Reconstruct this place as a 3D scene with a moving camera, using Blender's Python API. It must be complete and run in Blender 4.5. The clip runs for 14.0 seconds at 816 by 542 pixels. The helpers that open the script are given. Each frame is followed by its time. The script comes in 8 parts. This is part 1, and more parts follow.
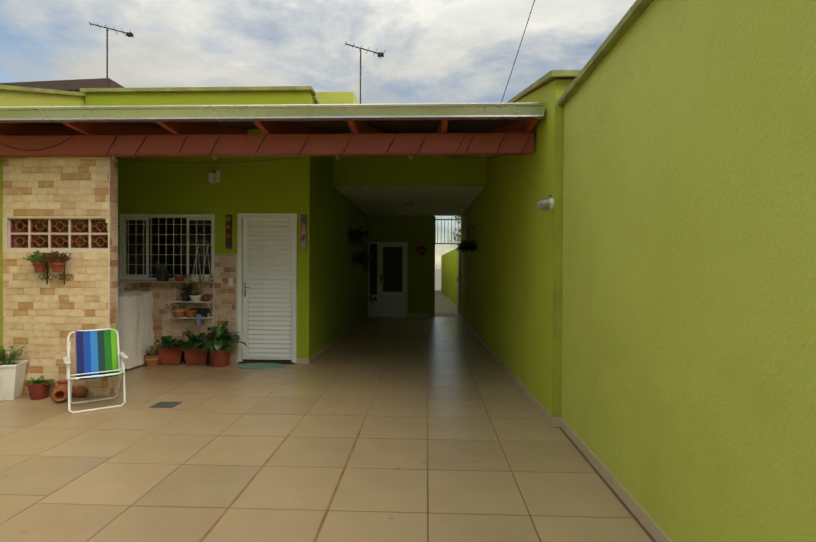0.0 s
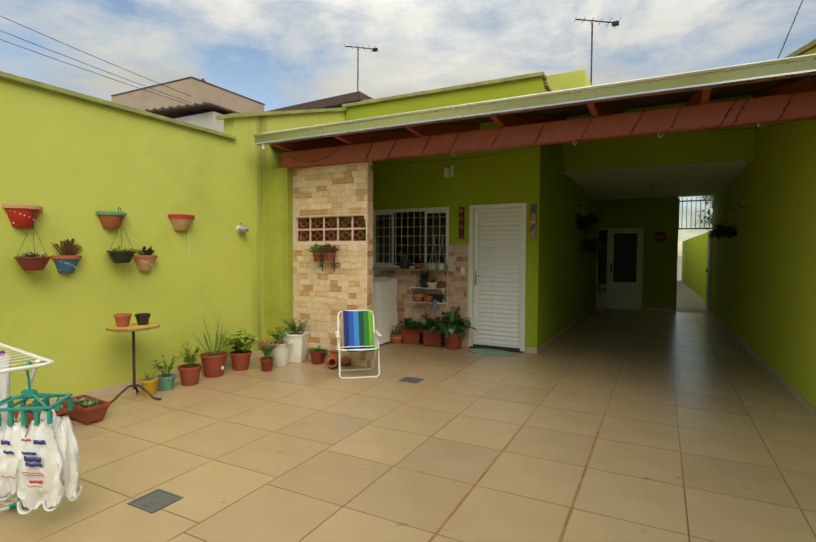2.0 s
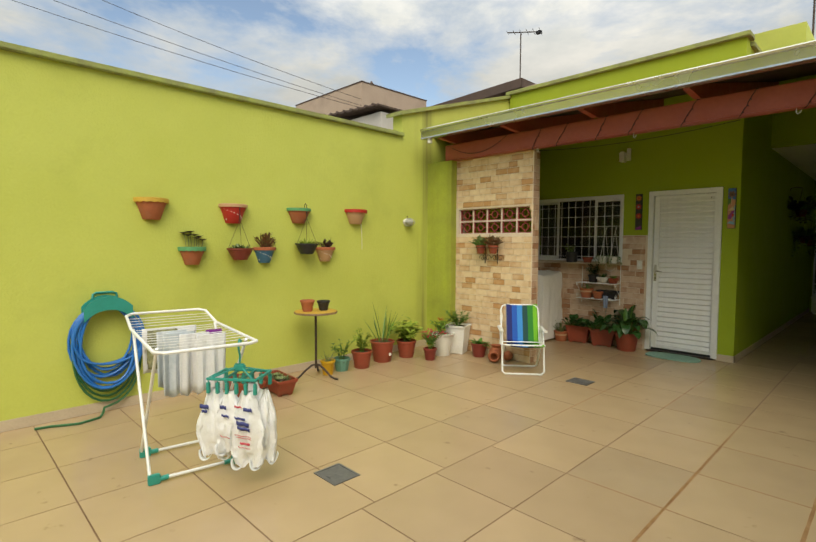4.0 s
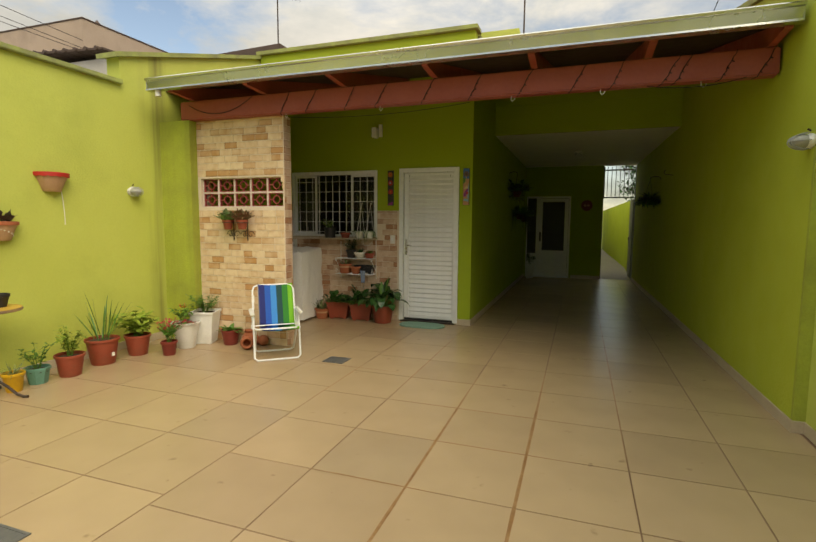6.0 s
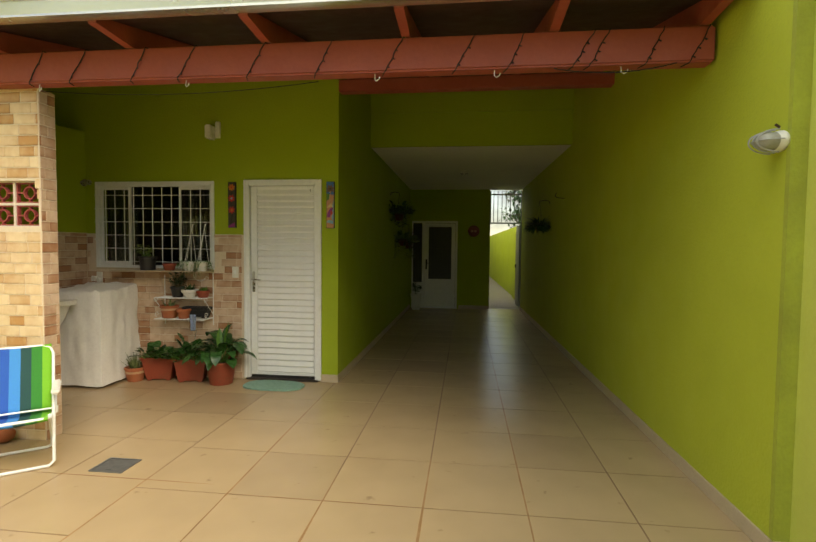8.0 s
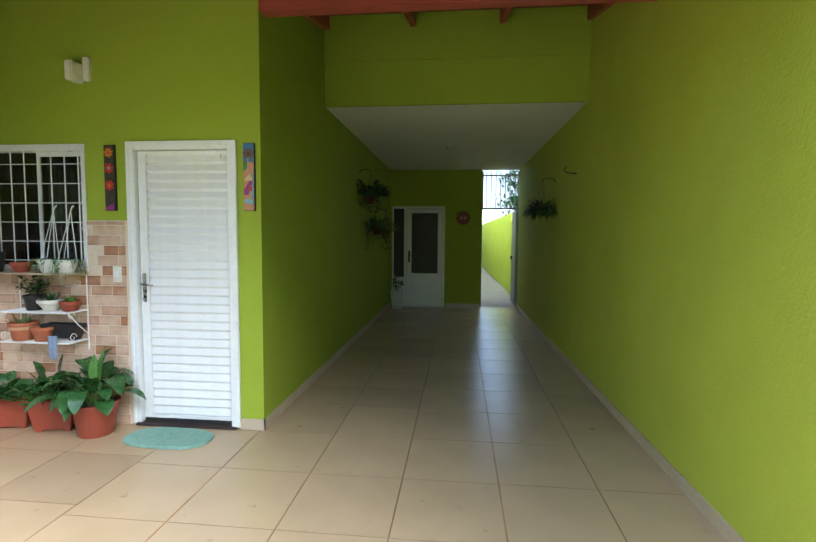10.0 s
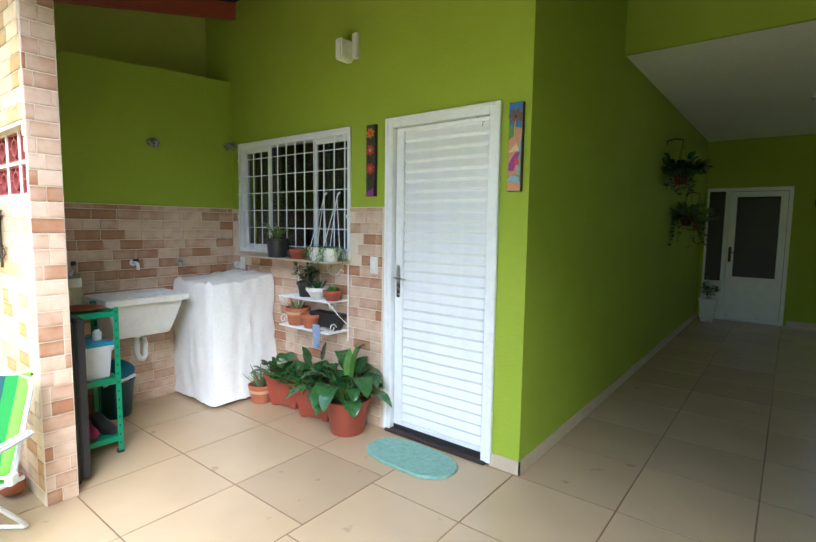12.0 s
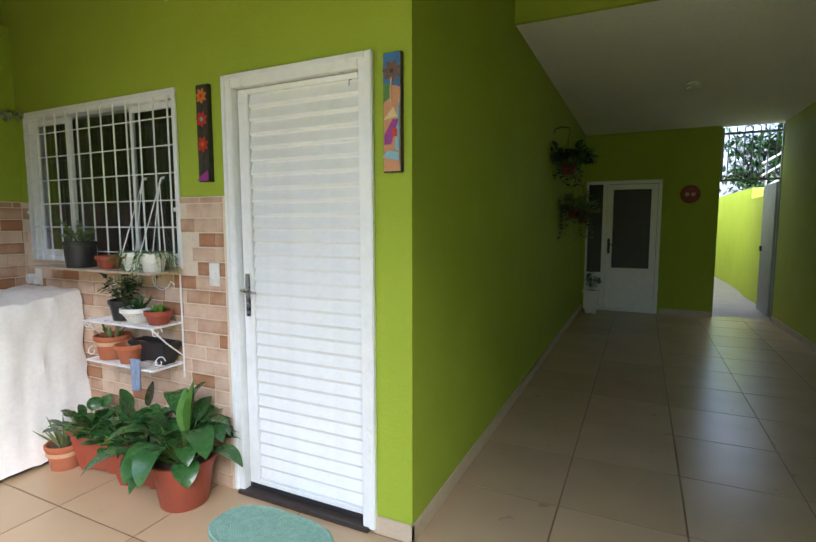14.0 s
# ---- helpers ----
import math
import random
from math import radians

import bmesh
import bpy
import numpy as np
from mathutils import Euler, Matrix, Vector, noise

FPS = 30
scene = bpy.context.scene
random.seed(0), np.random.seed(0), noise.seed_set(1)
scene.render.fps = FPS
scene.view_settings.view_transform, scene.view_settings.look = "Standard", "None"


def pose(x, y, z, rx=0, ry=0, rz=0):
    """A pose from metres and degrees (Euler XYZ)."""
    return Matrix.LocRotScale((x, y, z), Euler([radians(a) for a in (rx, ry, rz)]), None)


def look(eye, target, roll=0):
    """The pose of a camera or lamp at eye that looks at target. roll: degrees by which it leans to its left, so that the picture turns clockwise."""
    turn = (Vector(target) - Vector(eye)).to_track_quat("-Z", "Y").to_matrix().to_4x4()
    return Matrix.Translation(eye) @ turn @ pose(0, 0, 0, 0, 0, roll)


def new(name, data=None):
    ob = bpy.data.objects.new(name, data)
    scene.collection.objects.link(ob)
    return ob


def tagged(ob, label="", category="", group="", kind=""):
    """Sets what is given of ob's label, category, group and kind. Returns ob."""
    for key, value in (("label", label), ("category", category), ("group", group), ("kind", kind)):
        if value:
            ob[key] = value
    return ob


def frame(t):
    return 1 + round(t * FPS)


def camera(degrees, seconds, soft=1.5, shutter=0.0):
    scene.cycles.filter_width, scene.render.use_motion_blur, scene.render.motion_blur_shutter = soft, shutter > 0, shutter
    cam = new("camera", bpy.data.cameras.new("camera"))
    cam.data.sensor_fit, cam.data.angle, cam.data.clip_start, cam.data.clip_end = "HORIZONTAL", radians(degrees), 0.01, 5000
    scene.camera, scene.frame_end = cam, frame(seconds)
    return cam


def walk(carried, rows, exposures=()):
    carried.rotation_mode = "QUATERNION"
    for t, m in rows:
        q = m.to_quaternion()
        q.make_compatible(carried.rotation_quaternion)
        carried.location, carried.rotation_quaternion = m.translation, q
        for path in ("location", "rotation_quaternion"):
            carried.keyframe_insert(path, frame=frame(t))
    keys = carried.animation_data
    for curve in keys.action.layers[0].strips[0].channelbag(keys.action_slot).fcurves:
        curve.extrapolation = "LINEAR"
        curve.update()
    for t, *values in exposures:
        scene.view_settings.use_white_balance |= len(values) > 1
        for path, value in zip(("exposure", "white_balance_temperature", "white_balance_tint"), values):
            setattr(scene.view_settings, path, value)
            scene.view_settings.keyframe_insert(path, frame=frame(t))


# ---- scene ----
cam = camera(79.8, 14.0)
PATH = [
    (0, (-0.062, 0.036, 1.39), (-0.14, 2.035, 1.374), 0.3),
    (0.5, (-0.092, 0.021, 1.416), (-0.424, 1.993, 1.395), -0.3),
    (1, (-0.133, 0.002, 1.427), (-0.678, 1.926, 1.383), -0.7),
    (1.5, (-0.175, -0.016, 1.426), (-0.93, 1.835, 1.359), -0.3),
    (2, (-0.208, -0.034, 1.433), (-1.127, 1.741, 1.357), 0.3),
    (2.5, (-0.241, -0.029, 1.431), (-1.314, 1.657, 1.349), 0.6),
    (3, (-0.275, -0.034, 1.433), (-1.506, 1.54, 1.346), 0.5),
    (3.2, (-0.277, -0.031, 1.439), (-1.57, 1.492, 1.349), 0.4),
    (4.2, (-0.36, -0.02, 1.432), (-1.79, 1.378, 1.318), 0.3),
    (5.3, (-0.424, 0.054, 1.424), (-1.549, 1.698, 1.248), 0.1),
    (5.5, (-0.405, 0.14, 1.425), (-1.371, 1.881, 1.233), 0.3),
    (6, (-0.369, 0.451, 1.409), (-1.027, 2.329, 1.209), 0.4),
    (6.5, (-0.371, 0.791, 1.409), (-0.807, 2.735, 1.236), 1.1),
    (7, (-0.423, 1.177, 1.44), (-0.731, 3.15, 1.321), 1.6),
    (7.5, (-0.411, 1.537, 1.436), (-0.679, 3.517, 1.344), 1.0),
    (8, (-0.408, 1.921, 1.442), (-0.642, 3.905, 1.347), 0.6),
    (8.5, (-0.441, 2.348, 1.448), (-0.606, 4.338, 1.327), 0.5),
    (8.7, (-0.437, 2.495, 1.454), (-0.59, 4.485, 1.325), 0.4),
    (10.8, (-0.245, 3.97, 1.458), (-0.631, 5.926, 1.305), 0.4),
    (11, (-0.273, 4.058, 1.45), (-0.811, 5.978, 1.295), 0.7),
    (11.5, (-0.454, 4.271, 1.434), (-1.362, 6.045, 1.269), 0.8),
    (12, (-0.581, 4.383, 1.444), (-1.809, 5.949, 1.256), 0.8),
    (12.5, (-0.671, 4.524, 1.444), (-2.154, 5.853, 1.255), 0.1),
    (13, (-0.742, 4.666, 1.461), (-2.32, 5.882, 1.281), -0.5),
    (13.5, (-0.82, 4.826, 1.41), (-2.182, 6.279, 1.228), 0.1),
    (14, (-0.87, 5.066, 1.425), (-1.727, 6.862, 1.23), -0.1),
]
EXPOSURES = [
    (0.0, 0.42, 7400, 9), (3.0, 0.62, 7400, 9), (5.5, 0.66, 7800, 10), (7.0, 0.83, 8300, 11), (8.0, 1.24, 8000, 11), (8.6, 1.52, 6400, 13),
    (11.0, 2.72, 5350, 14), (12.5, 2.2, 5150, 18), (13.0, 1.8, 5100, 22), (13.5, 2.0, 5350, 21), (14.0, 2.45, 5600, 19),
]
walk(cam, [(t, look(eye, target, roll)) for t, eye, target, roll in PATH], EXPOSURES)

# ---- daylight: bright overcast sky with blue gaps, soft high sun from behind and right ----
SUN_FROM = Vector((0.60, -0.56, 0.74)).normalized()
world = bpy.data.worlds.new("overcast_sky")
scene.world = world
world.use_nodes = True
wt = world.node_tree
wt.nodes.clear()


def wnode(kind, **sockets):
    n = wt.nodes.new(kind)
    for k, v in sockets.items():
        n.inputs[k].default_value = v
    return n


w_out = wnode("ShaderNodeOutputWorld")
w_bg = wnode("ShaderNodeBackground")
w_bg.inputs["Strength"].default_value = 0.11
w_sky = wnode("ShaderNodeTexSky")
w_sky.sky_type = "NISHITA"
w_sky.sun_disc = False
w_sky.sun_elevation = math.asin(SUN_FROM.z)
w_sky.sun_rotation = math.atan2(SUN_FROM.x, SUN_FROM.y)
w_sky.air_density = 1.0
w_sky.dust_density = 0.6
w_co = wnode("ShaderNodeTexCoord")
w_map = wnode("ShaderNodeMapping", Scale=(1.0, 1.0, 2.6), Location=(0.35, 0.1, 0.0))
w_n1 = wnode("ShaderNodeTexNoise", Scale=2.3, Detail=9.0, Roughness=0.6, Distortion=0.25)
w_ramp = wnode("ShaderNodeValToRGB")
w_ramp.color_ramp.elements[0].position, w_ramp.color_ramp.elements[0].color = 0.40, (0, 0, 0, 1)
w_ramp.color_ramp.elements[1].position, w_ramp.color_ramp.elements[1].color = 0.57, (1, 1, 1, 1)
w_n2 = wnode("ShaderNodeTexNoise", Scale=5.0, Detail=8.0, Roughness=0.6)
w_r2 = wnode("ShaderNodeValToRGB")
w_r2.color_ramp.elements[0].position, w_r2.color_ramp.elements[0].color = 0.3, (4.2, 4.7, 5.1, 1)
w_r2.color_ramp.elements[1].position, w_r2.color_ramp.elements[1].color = 0.72, (6.6, 6.8, 6.9, 1)
w_mix = wnode("ShaderNodeMix")
w_mix.data_type = "RGBA"
wt.links.new(w_co.outputs["Generated"], w_map.inputs["Vector"])
for n in (w_n1, w_n2):
    wt.links.new(w_map.outputs["Vector"], n.inputs["Vector"])
wt.links.new(w_n1.outputs["Fac"], w_ramp.inputs["Fac"])
wt.links.new(w_n2.outputs["Fac"], w_r2.inputs["Fac"])
wt.links.new(w_ramp.outputs["Color"], w_mix.inputs["Factor"])
wt.links.new(w_sky.outputs["Color"], w_mix.inputs["A"])
# an overcast sky is up to three times as bright overhead as at the horizon
w_sep = wnode("ShaderNodeSeparateXYZ")
wt.links.new(w_co.outputs["Generated"], w_sep.inputs[0])
w_up = wnode("ShaderNodeMapRange")
for i, v in enumerate((0.0, 1.0, 0.18, 2.6)):
    w_up.inputs[i + 1].default_value = v
w_pow = wnode("ShaderNodeMath")
w_pow.operation = "POWER"
w_pow.use_clamp = True
w_pow.inputs[1].default_value = 1.35
wt.links.new(w_sep.outputs["Z"], w_pow.inputs[0])
wt.links.new(w_pow.outputs[0], w_up.inputs[0])
w_mul = wnode("ShaderNodeVectorMath")
w_mul.operation = "SCALE"
wt.links.new(w_r2.outputs["Color"], w_mul.inputs[0])
wt.links.new(w_up.outputs[0], w_mul.inputs["Scale"])
wt.links.new(w_mul.outputs[0], w_mix.inputs["B"])
wt.links.new(w_mix.outputs["Result"], w_bg.inputs["Color"])
wt.links.new(w_bg.outputs["Background"], w_out.inputs["Surface"])

sun_data = bpy.data.lights.new("sun", "SUN")
sun_data.energy, sun_data.angle, sun_data.color = 1.3, radians(40), (1.0, 0.93, 0.8)
sun = new("sun", sun_data)
sun.matrix_world = look(SUN_FROM * 30, (0, 0, 0))

# ---- materials ----
def material(name, base, other=None, rough=0.6, metal=0.0, scale=6.0, fine=60.0, bump=0.15, bump_scale=90.0, mixing=0.5,
             vary=0.0, dirt=None, dirt_scale=1.2, dirt_amount=0.35, gloss_vary=0.1, coat=0.0, grain_amount=0.3, streak=None, streak_amount=0.6, streak_from=None):
    """Two-scale procedural surface: slow patches and fine grain between two colours, stains, relief; vary: from piece to piece."""
    m = bpy.data.materials.new(name)
    m.use_nodes = True
    t = m.node_tree
    p = t.nodes["Principled BSDF"]
    co = t.nodes.new("ShaderNodeTexCoord")
    space = co.outputs["Object"]
    if vary:
        info = t.nodes.new("ShaderNodeObjectInfo")
        shift = t.nodes.new("ShaderNodeVectorMath")
        shift.operation = "MULTIPLY_ADD"
        t.links.new(info.outputs["Random"], shift.inputs[0])
        shift.inputs[1].default_value = (17.0, 31.0, 11.0)
        t.links.new(co.outputs["Object"], shift.inputs[2])
        space = shift.outputs[0]

    def noisy(s, detail=4.0, rough_=0.6):
        n = t.nodes.new("ShaderNodeTexNoise")
        n.inputs["Scale"].default_value, n.inputs["Detail"].default_value, n.inputs["Roughness"].default_value = s, detail, rough_
        t.links.new(space, n.inputs["Vector"])
        return n.outputs["Fac"]

    def ranged(value, a, b, c, d):
        n = t.nodes.new("ShaderNodeMapRange")
        for i, v in enumerate((a, b, c, d)):
            n.inputs[i + 1].default_value = v
        t.links.new(value, n.inputs[0])
        return n.outputs[0]

    def mixed(fac, a, b):
        n = t.nodes.new("ShaderNodeMix")
        n.data_type = "RGBA"
        for sock, v in (("Factor", fac), ("A", a), ("B", b)):
            if isinstance(v, bpy.types.NodeSocket):
                t.links.new(v, n.inputs[sock])
            else:
                n.inputs[sock].default_value = v if sock == "Factor" else (*v, 1)
        return n.outputs["Result"]

    other = other or tuple(c * 0.82 for c in base)
    slow = noisy(scale)
    grain = noisy(fine, 3.0)
    col = mixed(ranged(slow, 0.35, 0.68, 0.0, mixing), base, other)
    col = mixed(ranged(grain, 0.4, 0.75, 0.0, grain_amount), col, tuple(c * 0.8 for c in other))
    if vary:
        col = mixed(ranged(info.outputs["Random"], 0.0, 1.0, 0.0, vary), col, other)
    if dirt:
        col = mixed(ranged(noisy(dirt_scale, 6.0, 0.65), 0.52, 0.75, 0.0, dirt_amount), col, dirt)
    if streak:
        run = t.nodes.new("ShaderNodeMapping")
        run.inputs["Scale"].default_value = (5.0, 5.0, 0.22)
        t.links.new(co.outputs["Object"], run.inputs["Vector"])
        drip = t.nodes.new("ShaderNodeTexNoise")
        drip.inputs["Scale"].default_value, drip.inputs["Detail"].default_value = 1.0, 5.0
        t.links.new(run.outputs["Vector"], drip.inputs["Vector"])
        amount = ranged(drip.outputs["Fac"], 0.38, 0.7, 0.0, streak_amount)
        if streak_from:
            place = t.nodes.new("ShaderNodeSeparateXYZ")
            t.links.new(co.outputs["Object"], place.inputs[0])
            spread = t.nodes.new("ShaderNodeMath")
            spread.operation = "MULTIPLY"
            t.links.new(amount, spread.inputs[0])
            t.links.new(ranged(place.outputs["Y"], *streak_from[:2], 0.0, 1.0), spread.inputs[1])
            ended = t.nodes.new("ShaderNodeMath")
            ended.operation = "MULTIPLY"
            t.links.new(spread.outputs[0], ended.inputs[0])
            t.links.new(ranged(place.outputs["Y"], *streak_from[2:], 1.0, 0.0), ended.inputs[1])
            amount = ended.outputs[0]
        col = mixed(amount, col, streak)
    t.links.new(col, p.inputs["Base Color"])
    t.links.new(ranged(noisy(scale * 2.3), 0.3, 0.7, max(0.02, rough - gloss_vary), min(1.0, rough + gloss_vary)), p.inputs["Roughness"])
    p.inputs["Metallic"].default_value = metal
    p.inputs["Coat Weight"].default_value = coat
    if bump:
        b = t.nodes.new("ShaderNodeBump")
        b.inputs["Strength"].default_value, b.inputs["Distance"].default_value = bump, 0.01
        t.links.new(noisy(bump_scale, 3.0, 0.55), b.inputs["Height"])
        t.links.new(b.outputs["Normal"], p.inputs["Normal"])
    return m


GREEN = material("lime_wall_paint", (0.53, 0.58, 0.12), (0.47, 0.52, 0.095), rough=0.75, scale=1.3, fine=40, grain_amount=0.12, bump=0.45, bump_scale=55, mixing=0.7,
                 dirt=(0.27, 0.31, 0.05), dirt_scale=0.9, dirt_amount=0.35)
GREEN_DRIP = material("rain_streaked_lime_paint", (0.53, 0.58, 0.12), (0.47, 0.52, 0.095), rough=0.75, scale=1.3, fine=40, grain_amount=0.12, bump=0.45, bump_scale=55, mixing=0.7,
                 dirt=(0.27, 0.31, 0.05), dirt_scale=0.9, dirt_amount=0.35, streak=(0.12, 0.095, 0.03), streak_amount=0.95, streak_from=(4.70, 4.90, 5.04, 5.14))
# darker lime: drip stains on one pilaster, painted-in shade on the other
GREEN_STAIN_SHADE = material("stained_shaded_lime_paint", (0.42, 0.49, 0.06), (0.30, 0.34, 0.05), rough=0.8, scale=2.2, fine=40, bump=0.45, bump_scale=55, mixing=0.9, streak=(0.16, 0.15, 0.035), streak_amount=0.4)
# the wall paint again, its colour darkened for the shade under roof and passage
GREEN_SHADED = material("lime_paint_in_shade", (0.32, 0.42, 0.023), (0.285, 0.375, 0.02), rough=0.8, scale=1.1, fine=30, grain_amount=0.1, bump=0.3, bump_scale=55, mixing=0.6)
# lighter copy of it: stronger light on passage and path walls, put into the colour
GREEN_LIT = material("lime_paint_in_light", (0.46, 0.53, 0.05), (0.40, 0.47, 0.04), rough=0.75, scale=1.1, fine=40, grain_amount=0.12, bump=0.4, bump_scale=55, mixing=0.7)
CAP = material("weathered_wall_cap", (0.35, 0.40, 0.11), (0.21, 0.22, 0.10), rough=0.85, scale=5, fine=50, bump=0.5, mixing=0.9)
WHITE = material("white_ceiling_paint", (0.80, 0.80, 0.76), (0.72, 0.72, 0.68), rough=0.8, scale=1.5, fine=30, bump=0.12, bump_scale=40)
WHITE_METAL = material("white_enamelled_metal", (0.80, 0.82, 0.83), (0.74, 0.76, 0.78), rough=0.35, scale=3, fine=20, bump=0.02, mixing=0.4)
OFFWHITE = material("white_plastic", (0.76, 0.76, 0.72), (0.66, 0.66, 0.62), rough=0.45, scale=5, fine=60, bump=0.05, dirt=(0.4, 0.38, 0.3), dirt_scale=6, dirt_amount=0.4)


def tile_material(name, light, dark):
    """Glazed floor tile: even colour that differs from tile to tile, a faint cloud over each, even gloss."""
    m = bpy.data.materials.new(name)
    m.use_nodes = True
    t = m.node_tree
    p = t.nodes["Principled BSDF"]
    info = t.nodes.new("ShaderNodeObjectInfo")
    ramp = t.nodes.new("ShaderNodeValToRGB")
    ramp.color_ramp.elements[0].position, ramp.color_ramp.elements[0].color = 0.0, (*light, 1)
    ramp.color_ramp.elements[1].position, ramp.color_ramp.elements[1].color = 1.0, (*dark, 1)
    mid = ramp.color_ramp.elements.new(0.82)
    mid.color = (*[a * 0.86 + b_ * 0.14 for a, b_ in zip(light, dark)], 1)
    t.links.new(info.outputs["Random"], ramp.inputs[0])
    co = t.nodes.new("ShaderNodeTexCoord")
    cloud = t.nodes.new("ShaderNodeTexNoise")
    cloud.inputs["Scale"].default_value, cloud.inputs["Detail"].default_value = 3.0, 2.0
    t.links.new(co.outputs["Object"], cloud.inputs["Vector"])
    scale = t.nodes.new("ShaderNodeMapRange")
    for n_, v in enumerate((0.3, 0.7, 0.95, 1.03)):
        scale.inputs[n_ + 1].default_value = v
    t.links.new(cloud.outputs["Fac"], scale.inputs[0])
    mul = t.nodes.new("ShaderNodeVectorMath")
    mul.operation = "SCALE"
    t.links.new(ramp.outputs["Color"], mul.inputs[0])
    t.links.new(scale.outputs[0], mul.inputs["Scale"])
    geo = t.nodes.new("ShaderNodeNewGeometry")
    last = mul.outputs[0]
    for size, detail, lo, hi, amount, stain in ((1.1, 5.0, 0.52, 0.72, 0.22, (0.30, 0.20, 0.11)), (9.0, 3.0, 0.68, 0.76, 0.45, (0.17, 0.11, 0.065))):
        spot = t.nodes.new("ShaderNodeTexNoise")
        spot.inputs["Scale"].default_value, spot.inputs["Detail"].default_value = size, detail
        t.links.new(geo.outputs["Position"], spot.inputs["Vector"])
        fac = t.nodes.new("ShaderNodeMapRange")
        for n_, v in enumerate((lo, hi, 0.0, amount)):
            fac.inputs[n_ + 1].default_value = v
        t.links.new(spot.outputs["Fac"], fac.inputs[0])
        blend = t.nodes.new("ShaderNodeMix")
        blend.data_type = "RGBA"
        blend.inputs["B"].default_value = (*stain, 1)
        t.links.new(fac.outputs[0], blend.inputs["Factor"])
        t.links.new(last, blend.inputs["A"])
        last = blend.outputs["Result"]
    t.links.new(last, p.inputs["Base Color"])
    p.inputs["Roughness"].default_value = 0.26
    return m


FLOOR_TILE_GREY = tile_material("greyed_porcelain_tile", (0.395, 0.295, 0.18), (0.375, 0.28, 0.17))
RUST = material("rusty_grout_stain", (0.33, 0.19, 0.075), (0.22, 0.105, 0.035), rough=0.85, scale=5, fine=40, bump=0.2, mixing=1.0)
FLOOR_TILE = tile_material("beige_porcelain_tile", (0.445, 0.325, 0.19), (0.375, 0.272, 0.163))
GROUT = material("stained_grout", (0.25, 0.155, 0.085), (0.13, 0.065, 0.03), rough=0.9, scale=0.55, fine=30, bump=0.4, mixing=1.0, dirt=(0.13, 0.06, 0.025), dirt_scale=0.8, dirt_amount=0.7)
SKIRT = material("beige_skirting_tile", (0.55, 0.46, 0.34), (0.46, 0.37, 0.27), rough=0.4, scale=3, fine=60, bump=0.08)
RED_WOOD = material("red_painted_timber", (0.37, 0.082, 0.056), (0.31, 0.064, 0.043), rough=0.5, scale=3, fine=30, bump=0.2, bump_scale=25, mixing=0.7)
DARK_WOOD = material("dark_roof_timber", (0.05, 0.017, 0.012), (0.03, 0.012, 0.01), rough=0.7, scale=4, fine=30, bump=0.3)
CERAMIC = material("clay_roof_tile", (0.34, 0.15, 0.08), (0.22, 0.11, 0.07), rough=0.85, scale=5, fine=50, bump=0.4, mixing=0.9)
GUTTER = material("pale_sheet_metal", (0.66, 0.67, 0.60), (0.56, 0.58, 0.50), rough=0.24, metal=0.9, scale=0.8, fine=6, bump=0.0, mixing=0.8, gloss_vary=0.06)
BRICK_A = material("printed_brick_tile", (0.66, 0.50, 0.35), (0.47, 0.235, 0.12), rough=0.42, scale=7.0, fine=50, bump=0.1, mixing=0.35, vary=0.0)
JOINT = material("cream_tile_joint", (0.70, 0.60, 0.47), (0.60, 0.50, 0.38), rough=0.8, scale=9, fine=60, bump=0.2)
TERRA = material("terracotta_plastic", (0.31, 0.062, 0.032), (0.25, 0.05, 0.027), rough=0.5, scale=9, fine=60, bump=0.08, dirt=(0.2, 0.09, 0.05), dirt_scale=9, dirt_amount=0.5)
CLAY = material("fired_clay", (0.42, 0.13, 0.055), (0.33, 0.09, 0.042), rough=0.8, scale=12, fine=80, bump=0.2, dirt=(0.33, 0.2, 0.12), dirt_scale=12, dirt_amount=0.5)
DARK_TERRA = material("dark_red_plastic", (0.22, 0.035, 0.025), (0.16, 0.025, 0.02), rough=0.45, scale=9, fine=60, bump=0.05)
BLACK_PL = material("black_plastic", (0.018, 0.018, 0.02), (0.03, 0.03, 0.032), rough=0.45, scale=9, fine=60, bump=0.05)
SOIL = material("potting_soil", (0.045, 0.028, 0.018), (0.09, 0.055, 0.035), rough=0.95, scale=30, fine=120, bump=0.9, bump_scale=120, mixing=1.0)
IRON = material("dark_wrought_iron", (0.05, 0.045, 0.042), (0.11, 0.07, 0.05), rough=0.55, metal=0.6, scale=14, fine=80, bump=0.2, mixing=0.8)
CHROME = material("brushed_steel", (0.50, 0.50, 0.50), (0.40, 0.40, 0.40), rough=0.3, metal=0.9, scale=14, fine=80, bump=0.02)
LEAF = material("leaf_green", (0.06, 0.16, 0.025), (0.11, 0.24, 0.035), rough=0.4, scale=14, fine=60, bump=0.15, bump_scale=40, mixing=1.0)
